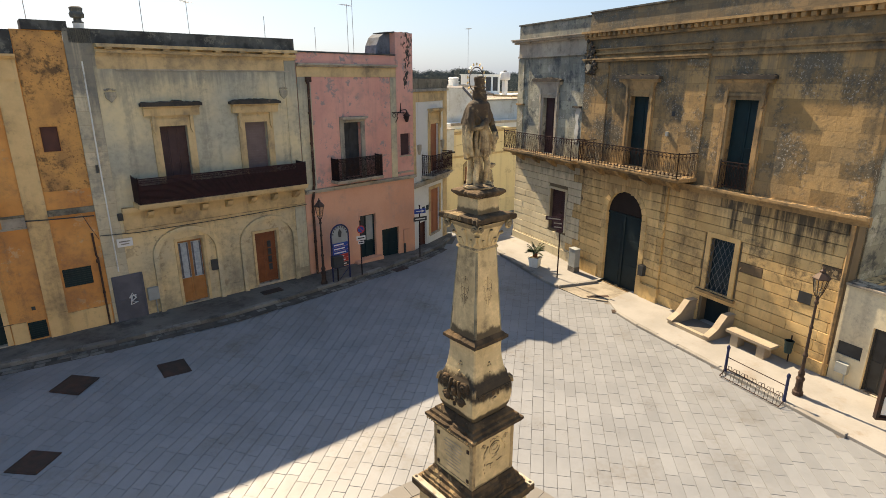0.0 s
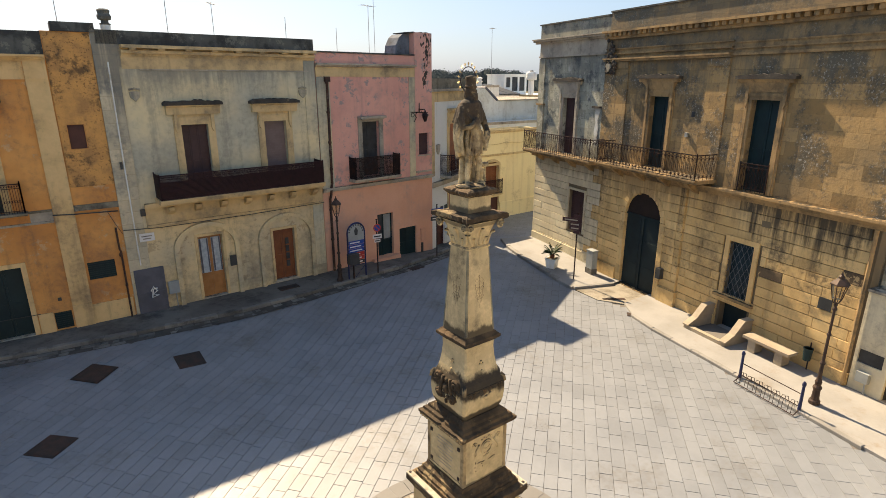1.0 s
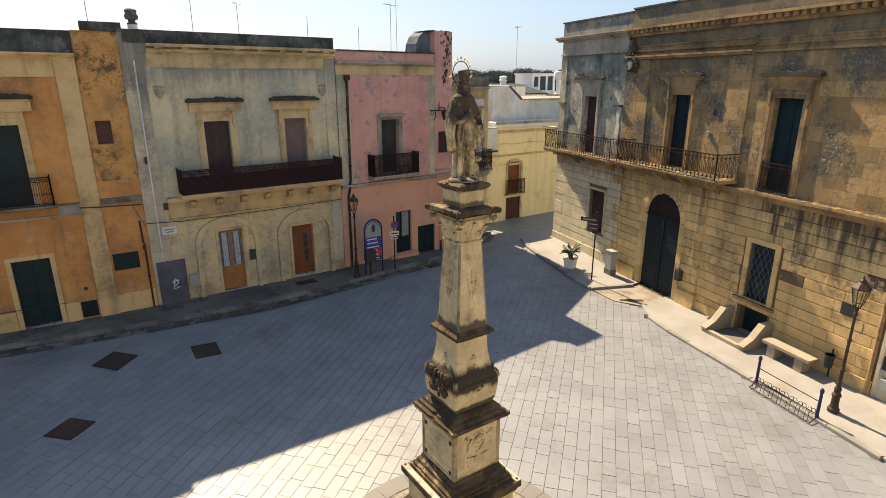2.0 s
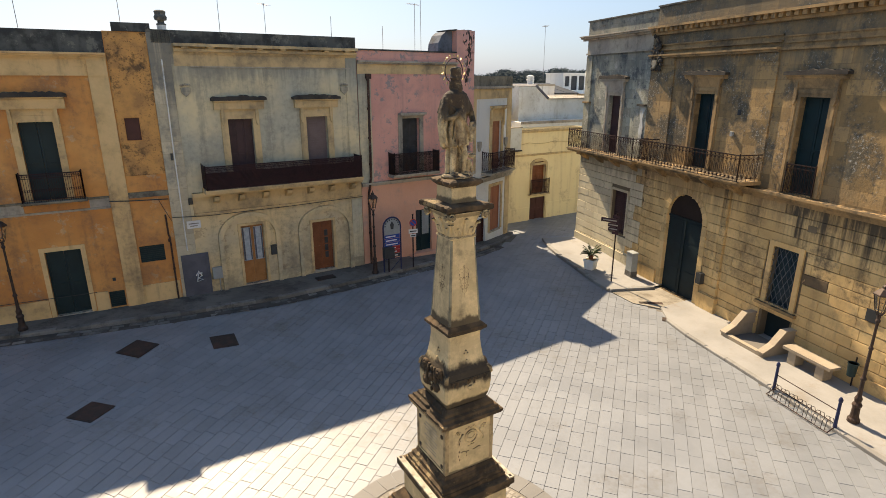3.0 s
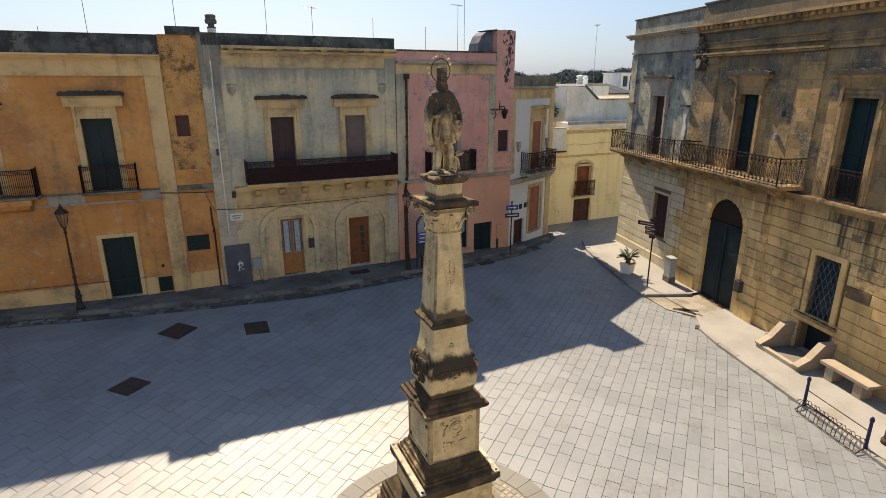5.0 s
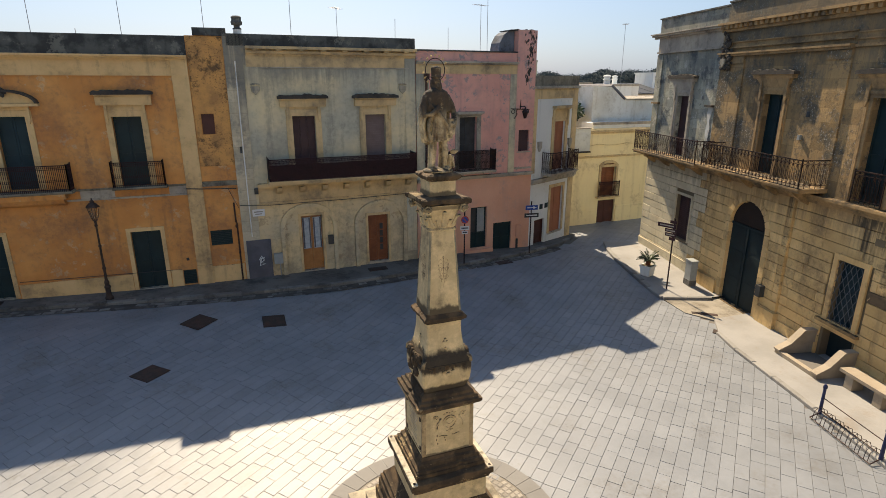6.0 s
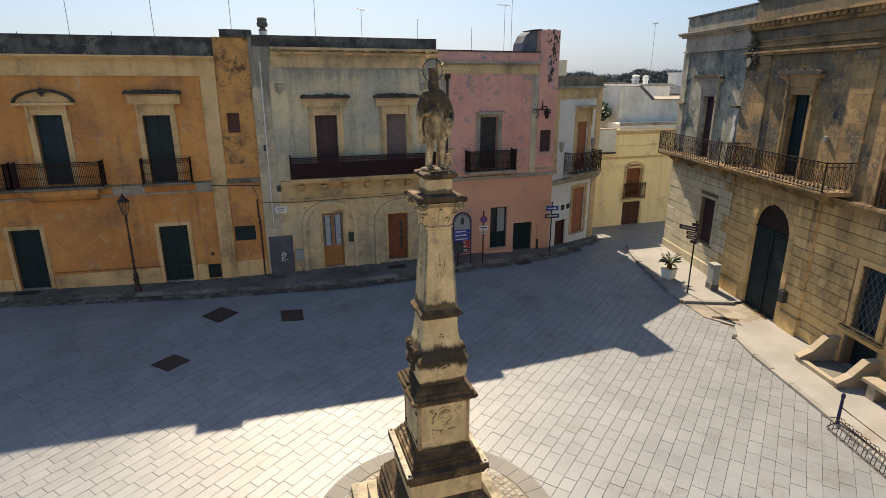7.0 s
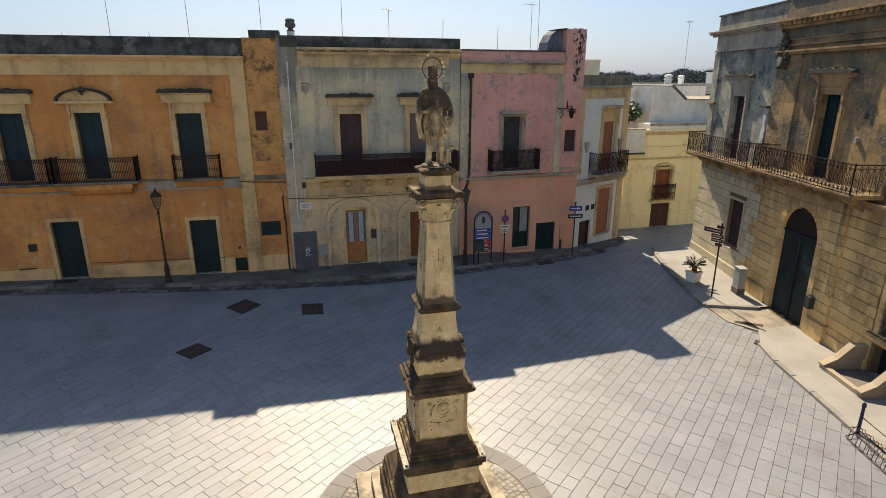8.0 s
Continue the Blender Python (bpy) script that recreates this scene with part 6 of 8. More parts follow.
for k in range(n):
    a, b = math.pi * k / n, math.pi * (k + 1) / n
    prism(bm, [(3.975 - 0.66 * math.cos(a), 3.58 + 0.36 * math.sin(a)), (3.975 - 0.66 * math.cos(b), 3.58 + 0.36 * math.sin(b)), (3.975 - 0.52 * math.cos(b), 3.57 + 0.22 * math.sin(b)), (3.975 - 0.52 * math.cos(a), 3.57 + 0.22 * math.sin(a))], -0.06, 0.0)
box(bm, 3.2, 4.75, -0.25, 0.0, 1.76, 1.84)
yw = part("window", bm, M_CREAM, yb)
bm = bmesh.new()
leaf_panels(bm, 3.45, 4.5, 1.85, 3.75, 0.15, 2, True)
part("shutter", bm, M_WOOD, yw)
bm = bmesh.new()
rail_panel(bm, (3.25, -0.2), (4.7, -0.2), 1.84, 2.7)
part("railing", bm, M_RUST, yw)
bm = bmesh.new()
leaf_panels(bm, 3.4, 4.62, 0.22, 1.6, 0.1, 2)
part("garage_door", bm, M_DARKBROWN, yb, "low dark brown double door")
slab_part("vent", (5.5, 6.0, -0.03, 0.0, 0.7, 0.85), M_SLATE, yb)
bm = bmesh.new()
tube(bm, [(0.9, -0.06, 5.5), (0.9, -0.06, 0.2)], 0.04, 6)
part("downpipe", bm, M_CREAM, yb)

# ---- palazzo ----
PZ_POSE = facade_pose((23.53, 21.4), (20.40, 7.0))
pz = thing("palazzo", PZ_POSE, "large weathered stone palazzo with arched gate and iron balconies", "palazzo")
PZ_UP = [(1.78, 2.72, 5.1, 7.7), (7.47, 8.4, 5.22, 7.9), (11.87, 12.83, 5.02, 7.9)]
PZ_LOW = [(2.7, 3.9, 1.47, 3.46), (11.88, 12.8, 1.32, 3.27), (11.8, 12.88, -0.5, 1.1)]
bm = bmesh.new()
wall_holes(bm, -0.4, 4.64, 4.72, 10.4, 0.5, PZ_UP[:1])
part("wall", bm, M_PZ_COLD, pz, "grey lichen-stained upper wall")
bm = bmesh.new()
wall_holes(bm, 4.642, 16.3, 4.72, 10.4, 0.5, PZ_UP[1:])
part("wall", bm, M_PZ_UP, pz, "stained ochre ashlar upper wall")
bm = bmesh.new()
wall_holes(bm, -0.4, 16.3, -0.6, 4.718, 0.5, PZ_LOW + [(6.79, 8.75, -0.6, 4.14)], y0=0.03)
n, gc, gr = 14, 7.77, 0.98
part("wall", bm, M_MORTAR, pz, "wall core behind the rusticated blocks")
for s in (-1, 1):
    bm = bmesh.new()
    prism(bm, [(gc + s * gr * math.cos(0.5 * math.pi * k / 7), 3.16 + gr * math.sin(0.5 * math.pi * k / 7)) for k in range(8)] + [(gc + s * gr, 4.14)], 0.03, 0.53)
    part("spandrel", bm, M_PZ_LOW, pz)
    bm = bmesh.new()
    prism(bm, [(gc + s * 1.0 * math.cos(0.5 * math.pi * k / 7), 3.17 + 1.0 * math.sin(0.5 * math.pi * k / 7)) for k in range(8)] + [(gc, 4.45), (gc + s * 1.32, 4.45), (gc + s * 1.32, 3.17)], -0.098, 0.028)
    part("arch_backing", bm, M_PZ_LOW, pz)
shell(pz, -0.4, 16.3, 10.4, 12.0, M_PZ_COLD, roof=0.2)
slab_part("parapet", (-0.4, 4.85, -0.03, 0.45, 10.402, 11.04), M_PZ_COLD, pz, "weathered parapet", 0.02)
slab_part("parapet", (4.86, 16.3, -0.08, 0.45, 10.402, 11.14), M_PZ_UP, pz, "weathered ochre parapet", 0.02)
slab_part("coping", (-0.45, 4.85, -0.09, 0.5, 11.042, 11.1), M_DARKTOP, pz)
slab_part("coping", (4.86, 16.35, -0.14, 0.5, 11.142, 11.2), M_DARKTOP, pz)
moulding(pz, -0.4, 4.62, [(10.20, 10.28, 0.12), (10.28, 10.36, 0.26), (10.36, 10.41, 0.34)], M_TRIM_GREY, ends=1.0)
moulding(pz, 4.64, 16.3, [(10.10, 10.2, 0.14), (10.34, 10.42, 0.36)], M_PZ_TRIM)
for k in range(42):
    u = 4.75 + k * 0.275
    slab_part("dentil", (u, u + 0.15, -0.28, 0.0, 10.202, 10.338), M_PZ_TRIM, pz)
moulding(pz, -0.4, 4.62, [(9.54, 9.62, 0.09), (9.62, 10.2, 0.02)], M_TRIM_GREY, "moulding", ends=1.0)
moulding(pz, 4.64, 10.9, [(9.22, 9.3, 0.16), (9.3, 9.36, 0.22), (9.5, 9.56, 0.10), (9.7, 9.74, 0.06)], M_PZ_TRIM, "moulding")
moulding(pz, 10.92, 16.3, [(9.26, 9.34, 0.08), (9.46, 9.5, 0.05), (9.64, 9.68, 0.04)], M_PZ_TRIM, "moulding")
for u0, u1 in ((4.68, 6.1), (10.0, 10.88)):
    moulding(pz, u0, u1, [(4.98, 5.3, 0.08), (5.3, 8.95, 0.05), (8.95, 9.2, 0.09)], M_PZ_UP, "pilaster")
moulding(pz, -0.4, 0.1, [(4.98, 9.5, 0.05)], M_PZ_COLD, "pilaster")
moulding(pz, -0.4, 16.3, [(4.70, 4.80, 0.10), (4.80, 4.90, 0.18), (4.90, 4.98, 0.28)], M_PZ_TRIM, "string_course", ends=1.0)
for w, lm, hd in ((PZ_UP[0], M_BROWN, (8.3, 8.52, 1.05, 3.2)), (PZ_UP[1], M_GREEN, (8.42, 8.64, 6.8, 8.92)), (PZ_UP[2], M_GREEN, (8.42, 8.62, 11.28, 13.32))):
    window(pz, *w, M_TRIM_GREY if lm is M_BROWN else M_PZ_TRIM, lm, 0.24, hd, slats=False, flare=True, hood_mat=M_HOOD)
rnd = random.Random(17)
# grazing sun on the edge of the balcony door, drawn as a white shape
bm = bmesh.new()
edge = [(8.395, 5.24)] + [(8.395 - rnd.uniform(0.04, 0.2) * (1 - 0.6 * k / 15) - 0.03, 5.26 + 1.5 * k / 15) for k in range(16)] + [(8.395, 6.85)]
prism(bm, edge, 0.165, 0.178)
part("peeled_paint", bm, M_WHITEPAINT, pz, "ragged white shape painted as a sun patch on the balcony door")
balcony(pz, -0.35, 5.0, 5.1, 6.02, 0.8, M_RUST, M_PZ_TRIM, corbels=4, step=0.17, bar=0.008, ornate=True)
balcony(pz, 5.7, 10.86, 5.2, 6.06, 0.95, M_IRON, M_PZ_TRIM, corbels=4, corbel_drop=0.5, step=0.18, bar=0.008, ornate=True)
bm = bmesh.new()
ornate_rail(bm, (11.86, -0.1), (12.86, -0.1), 5.02, 5.92, 0.16, 0.009)
part("window_guard", bm, M_IRON, pz, "iron guard rail across the window")
window(pz, *PZ_LOW[0], M_PZ_PALE, M_BROWN, 0.1, slats=True)
gw = window(pz, *PZ_LOW[1], M_PZ_LOW, M_GLASSBLUE, 0.17, slats=False)
slab_part("sill", (11.55, 13.1, -0.14, 0.02, 1.225, 1.315), M_PZ_TRIM, gw, bevel=0.015)
bm = bmesh.new()
for k in range(-9, 12):
    for s in (1, -1):
        pts = []
        for j in range(2):
            z = 1.34 + j * 1.9
            u = 11.88 + 0.2 * k + (0.95 * j if s > 0 else 0.95 * (1 - j))
            pts.append((u, z))
        (ua, za), (ub, zb) = pts
        lo, hi = 11.89, 12.79
        t0, t1 = sorted(((lo - ua) / (ub - ua), (hi - ua) / (ub - ua)))
        t0, t1 = max(0, t0), min(1, t1)
        if t1 - t0 > 0.02:
            tube(bm, [(ua + (ub - ua) * t0, -0.02, za + (zb - za) * t0), (ua + (ub - ua) * t1, -0.02, za + (zb - za) * t1)], 0.008, 4)
part("grille", bm, M_GRILLE, gw, "diamond iron grille")
bm = bmesh.new()
box(bm, 11.8, 12.88, 0.3, 0.36, -0.5, 1.1)
part("cellar_hatch", bm, M_GATE, pz)
# gate
bm = bmesh.new()
arc = [(gc - gr * math.cos(math.pi * k / n), 3.16 + gr * math.sin(math.pi * k / n)) for k in range(n + 1)]
prism(bm, [(6.79, 0.02)] + arc + [(8.75, 0.02)], 0.02, 0.08)
gate = part("gate", bm, M_GATE, pz, "tall blackish green arched double gate")
for u0, u1 in ((6.82, 7.74), (7.8, 8.72)):
    for z0, z1 in ((0.2, 1.1), (1.25, 2.15), (2.3, 3.05)):
        slab_part("panel", (u0 + 0.12, u1 - 0.12, 0.01, 0.018, z0, z1), M_GATE, gate, bevel=0.01)
slab_part("transom", (6.8, 8.74, -0.03, 0.018, 3.12, 3.2), M_GATE, gate)
slab_part("meeting_stile", (7.73, 7.81, -0.02, 0.018, 0.02, 3.118), M_GATE, gate)
bm = bmesh.new()
prism(bm, [(gc - (gr - 0.03) * math.cos(math.pi * k / n), 3.21 + (gr - 0.06) * math.sin(math.pi * k / n)) for k in range(n + 1)], -0.002, 0.018)
part("fanlight", bm, M_FAN, gate, "dark brown boarded arch over the gate")
for k in range(n):
    a, b = math.pi * k / n + 0.01, math.pi * (k + 1) / n - 0.01
    bm = bmesh.new()
    ro, ri = 1.22, 0.985
    prism(bm, [(gc - ri * math.cos(a), 3.16 + ri * math.sin(a)), (gc - ro * math.cos(a), 3.16 + ro * math.sin(a)), (gc - ro * math.cos(b), 3.16 + ro * math.sin(b)), (gc - ri * math.cos(b), 3.16 + ri * math.sin(b))], -0.125, 0.03)
    part("arch_stone", bm, M_PZ_LOW, pz, bevel=0.01)
for u0, u1 in ((6.53, 6.787), (8.753, 9.01)):
    for k in range(8):
        slab_part("jamb_stone", (u0, u1, -0.125, 0.3, 0.062 + k * 0.387, 0.062 + (k + 1) * 0.387 - 0.008), M_PZ_LOW, pz, bevel=0.008)
slab_part("gate_sill", (6.79, 8.75, -0.2, 0.5, -0.1, 0.06), M_PZ_TRIM, pz, bevel=0.02)
slab_part("intercom", (8.98, 9.22, -0.3, -0.1, 1.0, 1.42), M_SLATE, pz, "dark box beside the gate", 0.02)
slab_part("plate", (15.1, 15.48, -0.04, -0.018, 2.05, 2.4), M_SLATE, pz, "dark plate on the wall")
slab_part("putlog", (12.9, 13.2, -0.02, 0.0, 4.0, 4.2), M_MORTAR, pz)
rnd = random.Random(23)
bm = bmesh.new()  # coat of arms at the corner: mantling, crown and helm, a pale shield
for k in range(60):
    f = rnd.random()
    half = 0.34 if f < 0.62 else 0.2 * (1.15 - f) / 0.5
    blobs(bm, [(5.12 + rnd.uniform(-half, half), -0.16 + rnd.uniform(-0.05, 0.05), 8.78 + 1.12 * f, rnd.uniform(0.05, 0.1))], (1, 0.7, 1.1))
blobs(bm, [(4.86, -0.14, 10.06, 0.09), (5.06, -0.14, 10.0, 0.07)], (1, 0.7, 1))
crest = part("carved_crest", bm, M_HOOD, pz, "black weathered carved coat of arms")
bm = bmesh.new()
prism(bm, [(4.98, 9.14), (5.24, 9.14), (5.25, 8.98), (5.11, 8.82), (4.97, 8.98)], -0.28, -0.2)
part("shield", bm, M_GREYPIL, crest, "grey worn shield", bevel=0.015)
slab_part("ledge", (4.1, 4.58, -0.16, 0.0, 7.32, 7.40), M_HOOD, pz, "small blackened stone ledge", 0.01)
slab_part("ledge", (-0.4, 0.2, -0.14, 0.0, 7.28, 7.36), M_PZ_TRIM, pz, "", 0.01)
bm = bmesh.new()  # broken plaster hanging under the ledge
edge = [(4.16, 7.31)] + [(4.16 + rnd.uniform(0.0, 0.12), 7.31 - 1.5 * k / 12) for k in range(1, 13)] + [(4.52 - rnd.uniform(0.0, 0.14), 5.81 + 1.5 * k / 12) for k in range(12)] + [(4.52, 7.31)]
prism(bm, edge, -0.02, 0.0)
part("plaster_patch", bm, M_GABLE, pz, "pale ragged strip of old plaster")
bm = bmesh.new()
tube(bm, [(16.22, -0.08, 4.7), (16.24, -0.08, 0.1)], 0.055, 8)
part("downpipe", bm, M_PZ_TRIM, pz)
slab_part("stain_block", (9.52, 9.66, -0.01, 0.0, 7.24, 7.42), M_SLATE, pz)
slab_part("lamp_box", (9.38, 9.48, -0.08, 0.0, 6.52, 6.68), M_PLASTIC, pz)
# corner return and foot course
moulding(pz, -0.4, 5.12, [(-0.4, 0.62, 0.06)], M_PZ_PALE, "base_course")
moulding(pz, 9.93, 11.7, [(-0.4, 0.45, 0.07)], M_PZ_LOW, "base_course")
moulding(pz, 5.12, 6.5, [(-0.4, 0.66, 0.20)], M_PZ_LOW, "base_course")
moulding(pz, 9.04, 9.93, [(-0.4, 0.66, 0.20)], M_PZ_LOW, "base_course")
moulding(pz, 12.98, 16.3, [(-0.4, 0.45, 0.07)], M_PZ_LOW, "base_course")

# ---- low house past the palazzo ----
nb = thing("house", PZ_POSE, "low plastered house with a dark door beside the palazzo", "house")
bm = bmesh.new()
wall_holes(bm, 16.32, 21.0, -0.6, 3.0, 0.4, [(17.2, 17.9, 0.1, 2.02), (16.42, 17.06, 0.92, 1.33)])
part("wall", bm, M_PZ_PALE, nb)
shell(nb, 16.32, 21.0, 3.0, 7.0, M_CREAM, roof=0.1)
slab_part("coping", (16.32, 21.0, -0.06, 0.5, 3.002, 3.07), M_TRIM_GREY, nb)
slab_part("back_wall", (16.32, 24.0, 3.0, 3.4, 2.9, 8.2), M_WHITE, nb, "pale set-back upper wall")
slab_part("window_pane", (16.42, 17.06, 0.05, 0.1, 0.92, 1.33), M_SLATE, nb)
door(nb, 17.2, 17.9, 0.1, 2.02, M_SLATE, None)
slab_part("meter_box", (16.54, 16.86, -0.14, 0.0, 0.42, 0.72), M_PLASTIC, nb, "white plastic meter box", 0.02)
bm = bmesh.new()
tube(bm, [(16.8, -0.1, 0.42), (16.8, -0.06, 0.05)], 0.025, 6)
part("conduit", bm, M_PLASTIC, nb)
slab_part("buttress", (18.0, 18.9, -0.6, 0.0, -0.2, 1.4), M_CREAM, nb, "", 0.03)

# ---- closing houses behind the camera ----
def plain_house(name, a, b, h, mat, label, depth=8.0, doors=3):
    hs = thing(name, facade_pose(a, b), label, "house")
    L = (Vector(b) - Vector(a)).length
    holes = []
    for k in range(doors):
        u = L * (k + 0.5) / doors
        holes += [(u - 0.5, u + 0.5, 0.15, 2.5), (u - 0.5, u + 0.5, 4.5, 6.8)]
    bm = bmesh.new()
    wall_holes(bm, 0, L, -0.5, h, 0.4, holes)
    part("wall", bm, mat, hs)
    shell(hs, 0, L, h, depth, mat)
    moulding(hs, 0, L, [(h - 0.2, h - 0.05, 0.2)], M_CREAM)
    for i, q in enumerate(holes):
        if i % 2:
            window(hs, *q, M_CREAM, M_GREEN, 0.2, slats=False)
        else:
            door(hs, *q, M_WOOD, M_CREAM)


plain_house("house", (21.5, -16), (-8, -18), 9.0, M_YELLOW, "plain yellow house closing the square", doors=5)
plain_house("house", (-20, -14), (-21, 20), 9.0, M_CREAM, "plain cream house closing the square", doors=5)

# ---- roofs and houses beyond the street ----
def block(x0, x1, y0, y1, z1, mat, label, gable=0.0, windows=()):
    hs = thing("house", pose(x0, y0, 0), label, "house", group="houses beyond the street")
    w, d = x1 - x0, y1 - y0
    bm = bmesh.new()
    wall_holes(bm, 0, w, -0.5, z1, 0.3, list(windows))
    part("wall", bm, mat, hs)
    bm = bmesh.new()
    prism(bm, [(0, 0.3), (0.3, 0.3), (0.3, d - 0.3), (w - 0.3, d - 0.3), (w - 0.3, 0.3), (w, 0.3), (w, d), (0, d)], -0.5, z1, "z")
    part("wall", bm, mat, hs)
    if gable:
        bm = bmesh.new()
        prism(bm, [(0, z1), (w * 0.45, z1 + gable), (w, z1)], 0, d)
        part("roof", bm, mat, hs)
        bm = bmesh.new()
        prism(bm, [(w * 0.45, z1 + gable + 0.01), (w * 0.45, z1 + gable + 0.08), (w, z1 + 0.08), (w, z1 + 0.01)], 0.1, d)
        part("roof_cover", bm, M_ASPH, hs)
    else:
        slab_part("roof", (0.3, w - 0.3, 0.3, d - 0.3, z1 - 0.4, z1 - 0.2), M_WHITE, hs)
        moulding(hs, 0, w, [(z1 - 0.12, z1 + 0.05, 0.05)], M_TRIM_GREY, "coping")
    for q in windows:
        slab_part("window", (q[0], q[1], 0.1, 0.15, q[2], q[3]), M_SLATE, hs)
    return hs


gable = thing("house", pose(0, 0, 0), "pale grey plastered house with a stepped gable and sloping roof strip", "house", group="houses beyond the street")
bm = bmesh.new()
prism(bm, [(26.4, -0.5), (36.0, -0.5), (36.0, 7.06), (28.8, 7.12), (27.76, 7.96), (26.4, 7.98)], 31.0, 37.0)
part("wall", bm, M_GABLE, gable)
bm = bmesh.new()
prism(bm, [(27.72, 8.0), (28.86, 7.1), (29.0, 7.16), (27.8, 8.1)], 30.95, 37.0)
part("roof_strip", bm, M_BLUEGREY, gable)
slab_part("coping", (28.85, 36.0, 30.9, 37.0, 7.125, 7.18), M_TRIM_GREY, gable)
low = block(25.6, 36.0, 29.6, 30.9, 5.75, M_WHITE, "low bright white terrace wall behind the yellow house")
bm = bmesh.new()
prism(bm, [(0, 0), (4.8, -0.55), (4.8, -0.45), (0, 0.1)], -0.1, 0.5)
part("pipe_ledge", bm, M_BLUEGREY, low)
block(23.0, 26.3, 33.5, 40, 6.3, M_WHITE, "white rendered house with a flat roof", windows=[(0.8, 1.6, 4.2, 5.2)])
block(23.0, 37.0, 40, 47, 8.0, M_WHITE, "long white flat-roofed house", windows=[(3, 4, 5.6, 6.8), (9, 10, 5.6, 6.8)])
block(36.5, 46.0, 30, 38, 6.8, M_CREAM, "cream house with a flat roof")
block(28.6, 31.5, 48.0, 52, 10.1, M_GREY, "grey roof room standing above the other roofs")
block(20, 27, 52, 58, 8.2, M_WHITE, "white house with a small dark window", windows=[(2, 3, 5.6, 6.6), (5, 6, 5.6, 6.6)])
block(32, 44, 52, 62, 7.2, M_CREAM, "far cream plastered flat-roofed house", windows=[(2, 3, 5, 6.2), (7, 8, 5, 6.2)])
block(24, 36, 70, 82, 7.9, M_WHITE, "far white rendered house with dark windows", windows=[(2, 3.2, 5.6, 7), (6, 7.2, 5.6, 7)])
block(40, 58, 78, 92, 8.0, M_TRIM_GREY, "far weathered grey flat-roofed house")
block(34, 44, 100, 114, 8.6, M_WHITE, "far white flat-roofed house with dark windows", windows=[(2, 3.4, 6, 7.6), (6, 7.4, 6, 7.6)])
block(46, 64, 44, 58, 7.0, M_CREAM, "far cream plastered flat-roofed house with a roof room")
for x, y, z, h in ((28.35, 32.4, 7.45, 0.9), (36.1, 42.2, 7.6, 0.8), (24.4, 55.0, 7.8, 0.8)):
    bm = bmesh.new()
    lathe(bm, [(0.22, -0.5), (0.22, h), (0.28, h + 0.02), (0.28, h + 0.08), (0.2, h + 0.1), (0.2, h + 0.2), (0.27, h + 0.22), (0.25, h + 0.3), (0.1, h + 0.36)], 8)
    solo("chimney", bm, M_WHITE, "white plastered chimney on a roof", "chimney", pose(x, y, z), group="roof chimneys", bevel=0.02)

# lean-to with a dark roof that slopes to the street
lt = thing("house", pose(40.2, 46.5, 0), "low white outbuilding under a dark sloping roof", "house", group="houses beyond the street")
bm = bmesh.new()
prism(bm, [(0.0, -0.5), (0.0, 7.0), (4.6, 7.9), (4.6, -0.5)], 0.1, 5.4)
for v in bm.verts:
    v.co = Vector((v.co.y, v.co.x, v.co.z))
part("wall", bm, M_WHITE, lt)
bm = bmesh.new()
for k in range(7):
    a = k * 0.785
    prism(bm, [(-0.15, 7.0 + 0.02 * (k % 2)), (4.7, 7.94 + 0.02 * (k % 2)), (4.7, 8.04 + 0.02 * (k % 2)), (-0.15, 7.10 + 0.02 * (k % 2))], a, a + 0.78)
for v in bm.verts:
    v.co = Vector((v.co.y, v.co.x, v.co.z))
part("roof", bm, M_SLATE, lt, "dark sheets of a sloping roof")

# open store room and water tank on the roof of the cream house
sh = thing("roof_room", pose(46.6, 50.0, 6.8), "white roof room with grey glazed openings on a flat roof", "roof room")
SH_HOLES = [(0.3, 0.95, 0.9, 2.0), (1.2, 2.1, 0.5, 2.05), (2.35, 3.2, 0.5, 2.05)]
bm = bmesh.new()
wall_holes(bm, 0, 3.5, -0.02, 2.25, 0.2, SH_HOLES)
part("wall", bm, M_WHITE, sh)
bm = bmesh.new()
prism(bm, [(0, 0.202), (0.2, 0.202), (0.2, 2.8), (3.3, 2.8), (3.3, 0.202), (3.5, 0.202), (3.5, 3.0), (0, 3.0)], -0.02, 2.25, "z")
part("wall", bm, M_WHITE, sh)
slab_part("roof", (-0.1, 3.6, -0.12, 3.1, 2.252, 2.36), M_WHITE, sh, bevel=0.02)
for q in SH_HOLES:
    slab_part("pane", (q[0], q[1], 0.1, 0.13, q[2], q[3]), M_SLATE, sh, "dusty grey pane")
wt = thing("water_tank", pose(46.9, 46.0, 6.8), "white water tank on a plastered post above a flat roof", "water tank")
bm = bmesh.new()
box(bm, -0.22, 0.22, -0.22, 0.22, -0.02, 1.68)
part("post", bm, M_WHITE, wt, bevel=0.02)
bm = bmesh.new()
lathe(bm, [(0.5, 1.70), (0.56, 1.74), (0.57, 2.05), (0.55, 2.10), (0.57, 2.15), (0.56, 2.46), (0.4, 2.56)], 16, 0, 0)
part("tank", bm, M_WHITE, wt, smooth=True)
bm = bmesh.new()
lathe(bm, [(0.2, 2.55), (0.2, 2.66), (0.12, 2.7)], 12, 0, 0)
part("lid", bm, M_SLATE, wt, "dark lid")

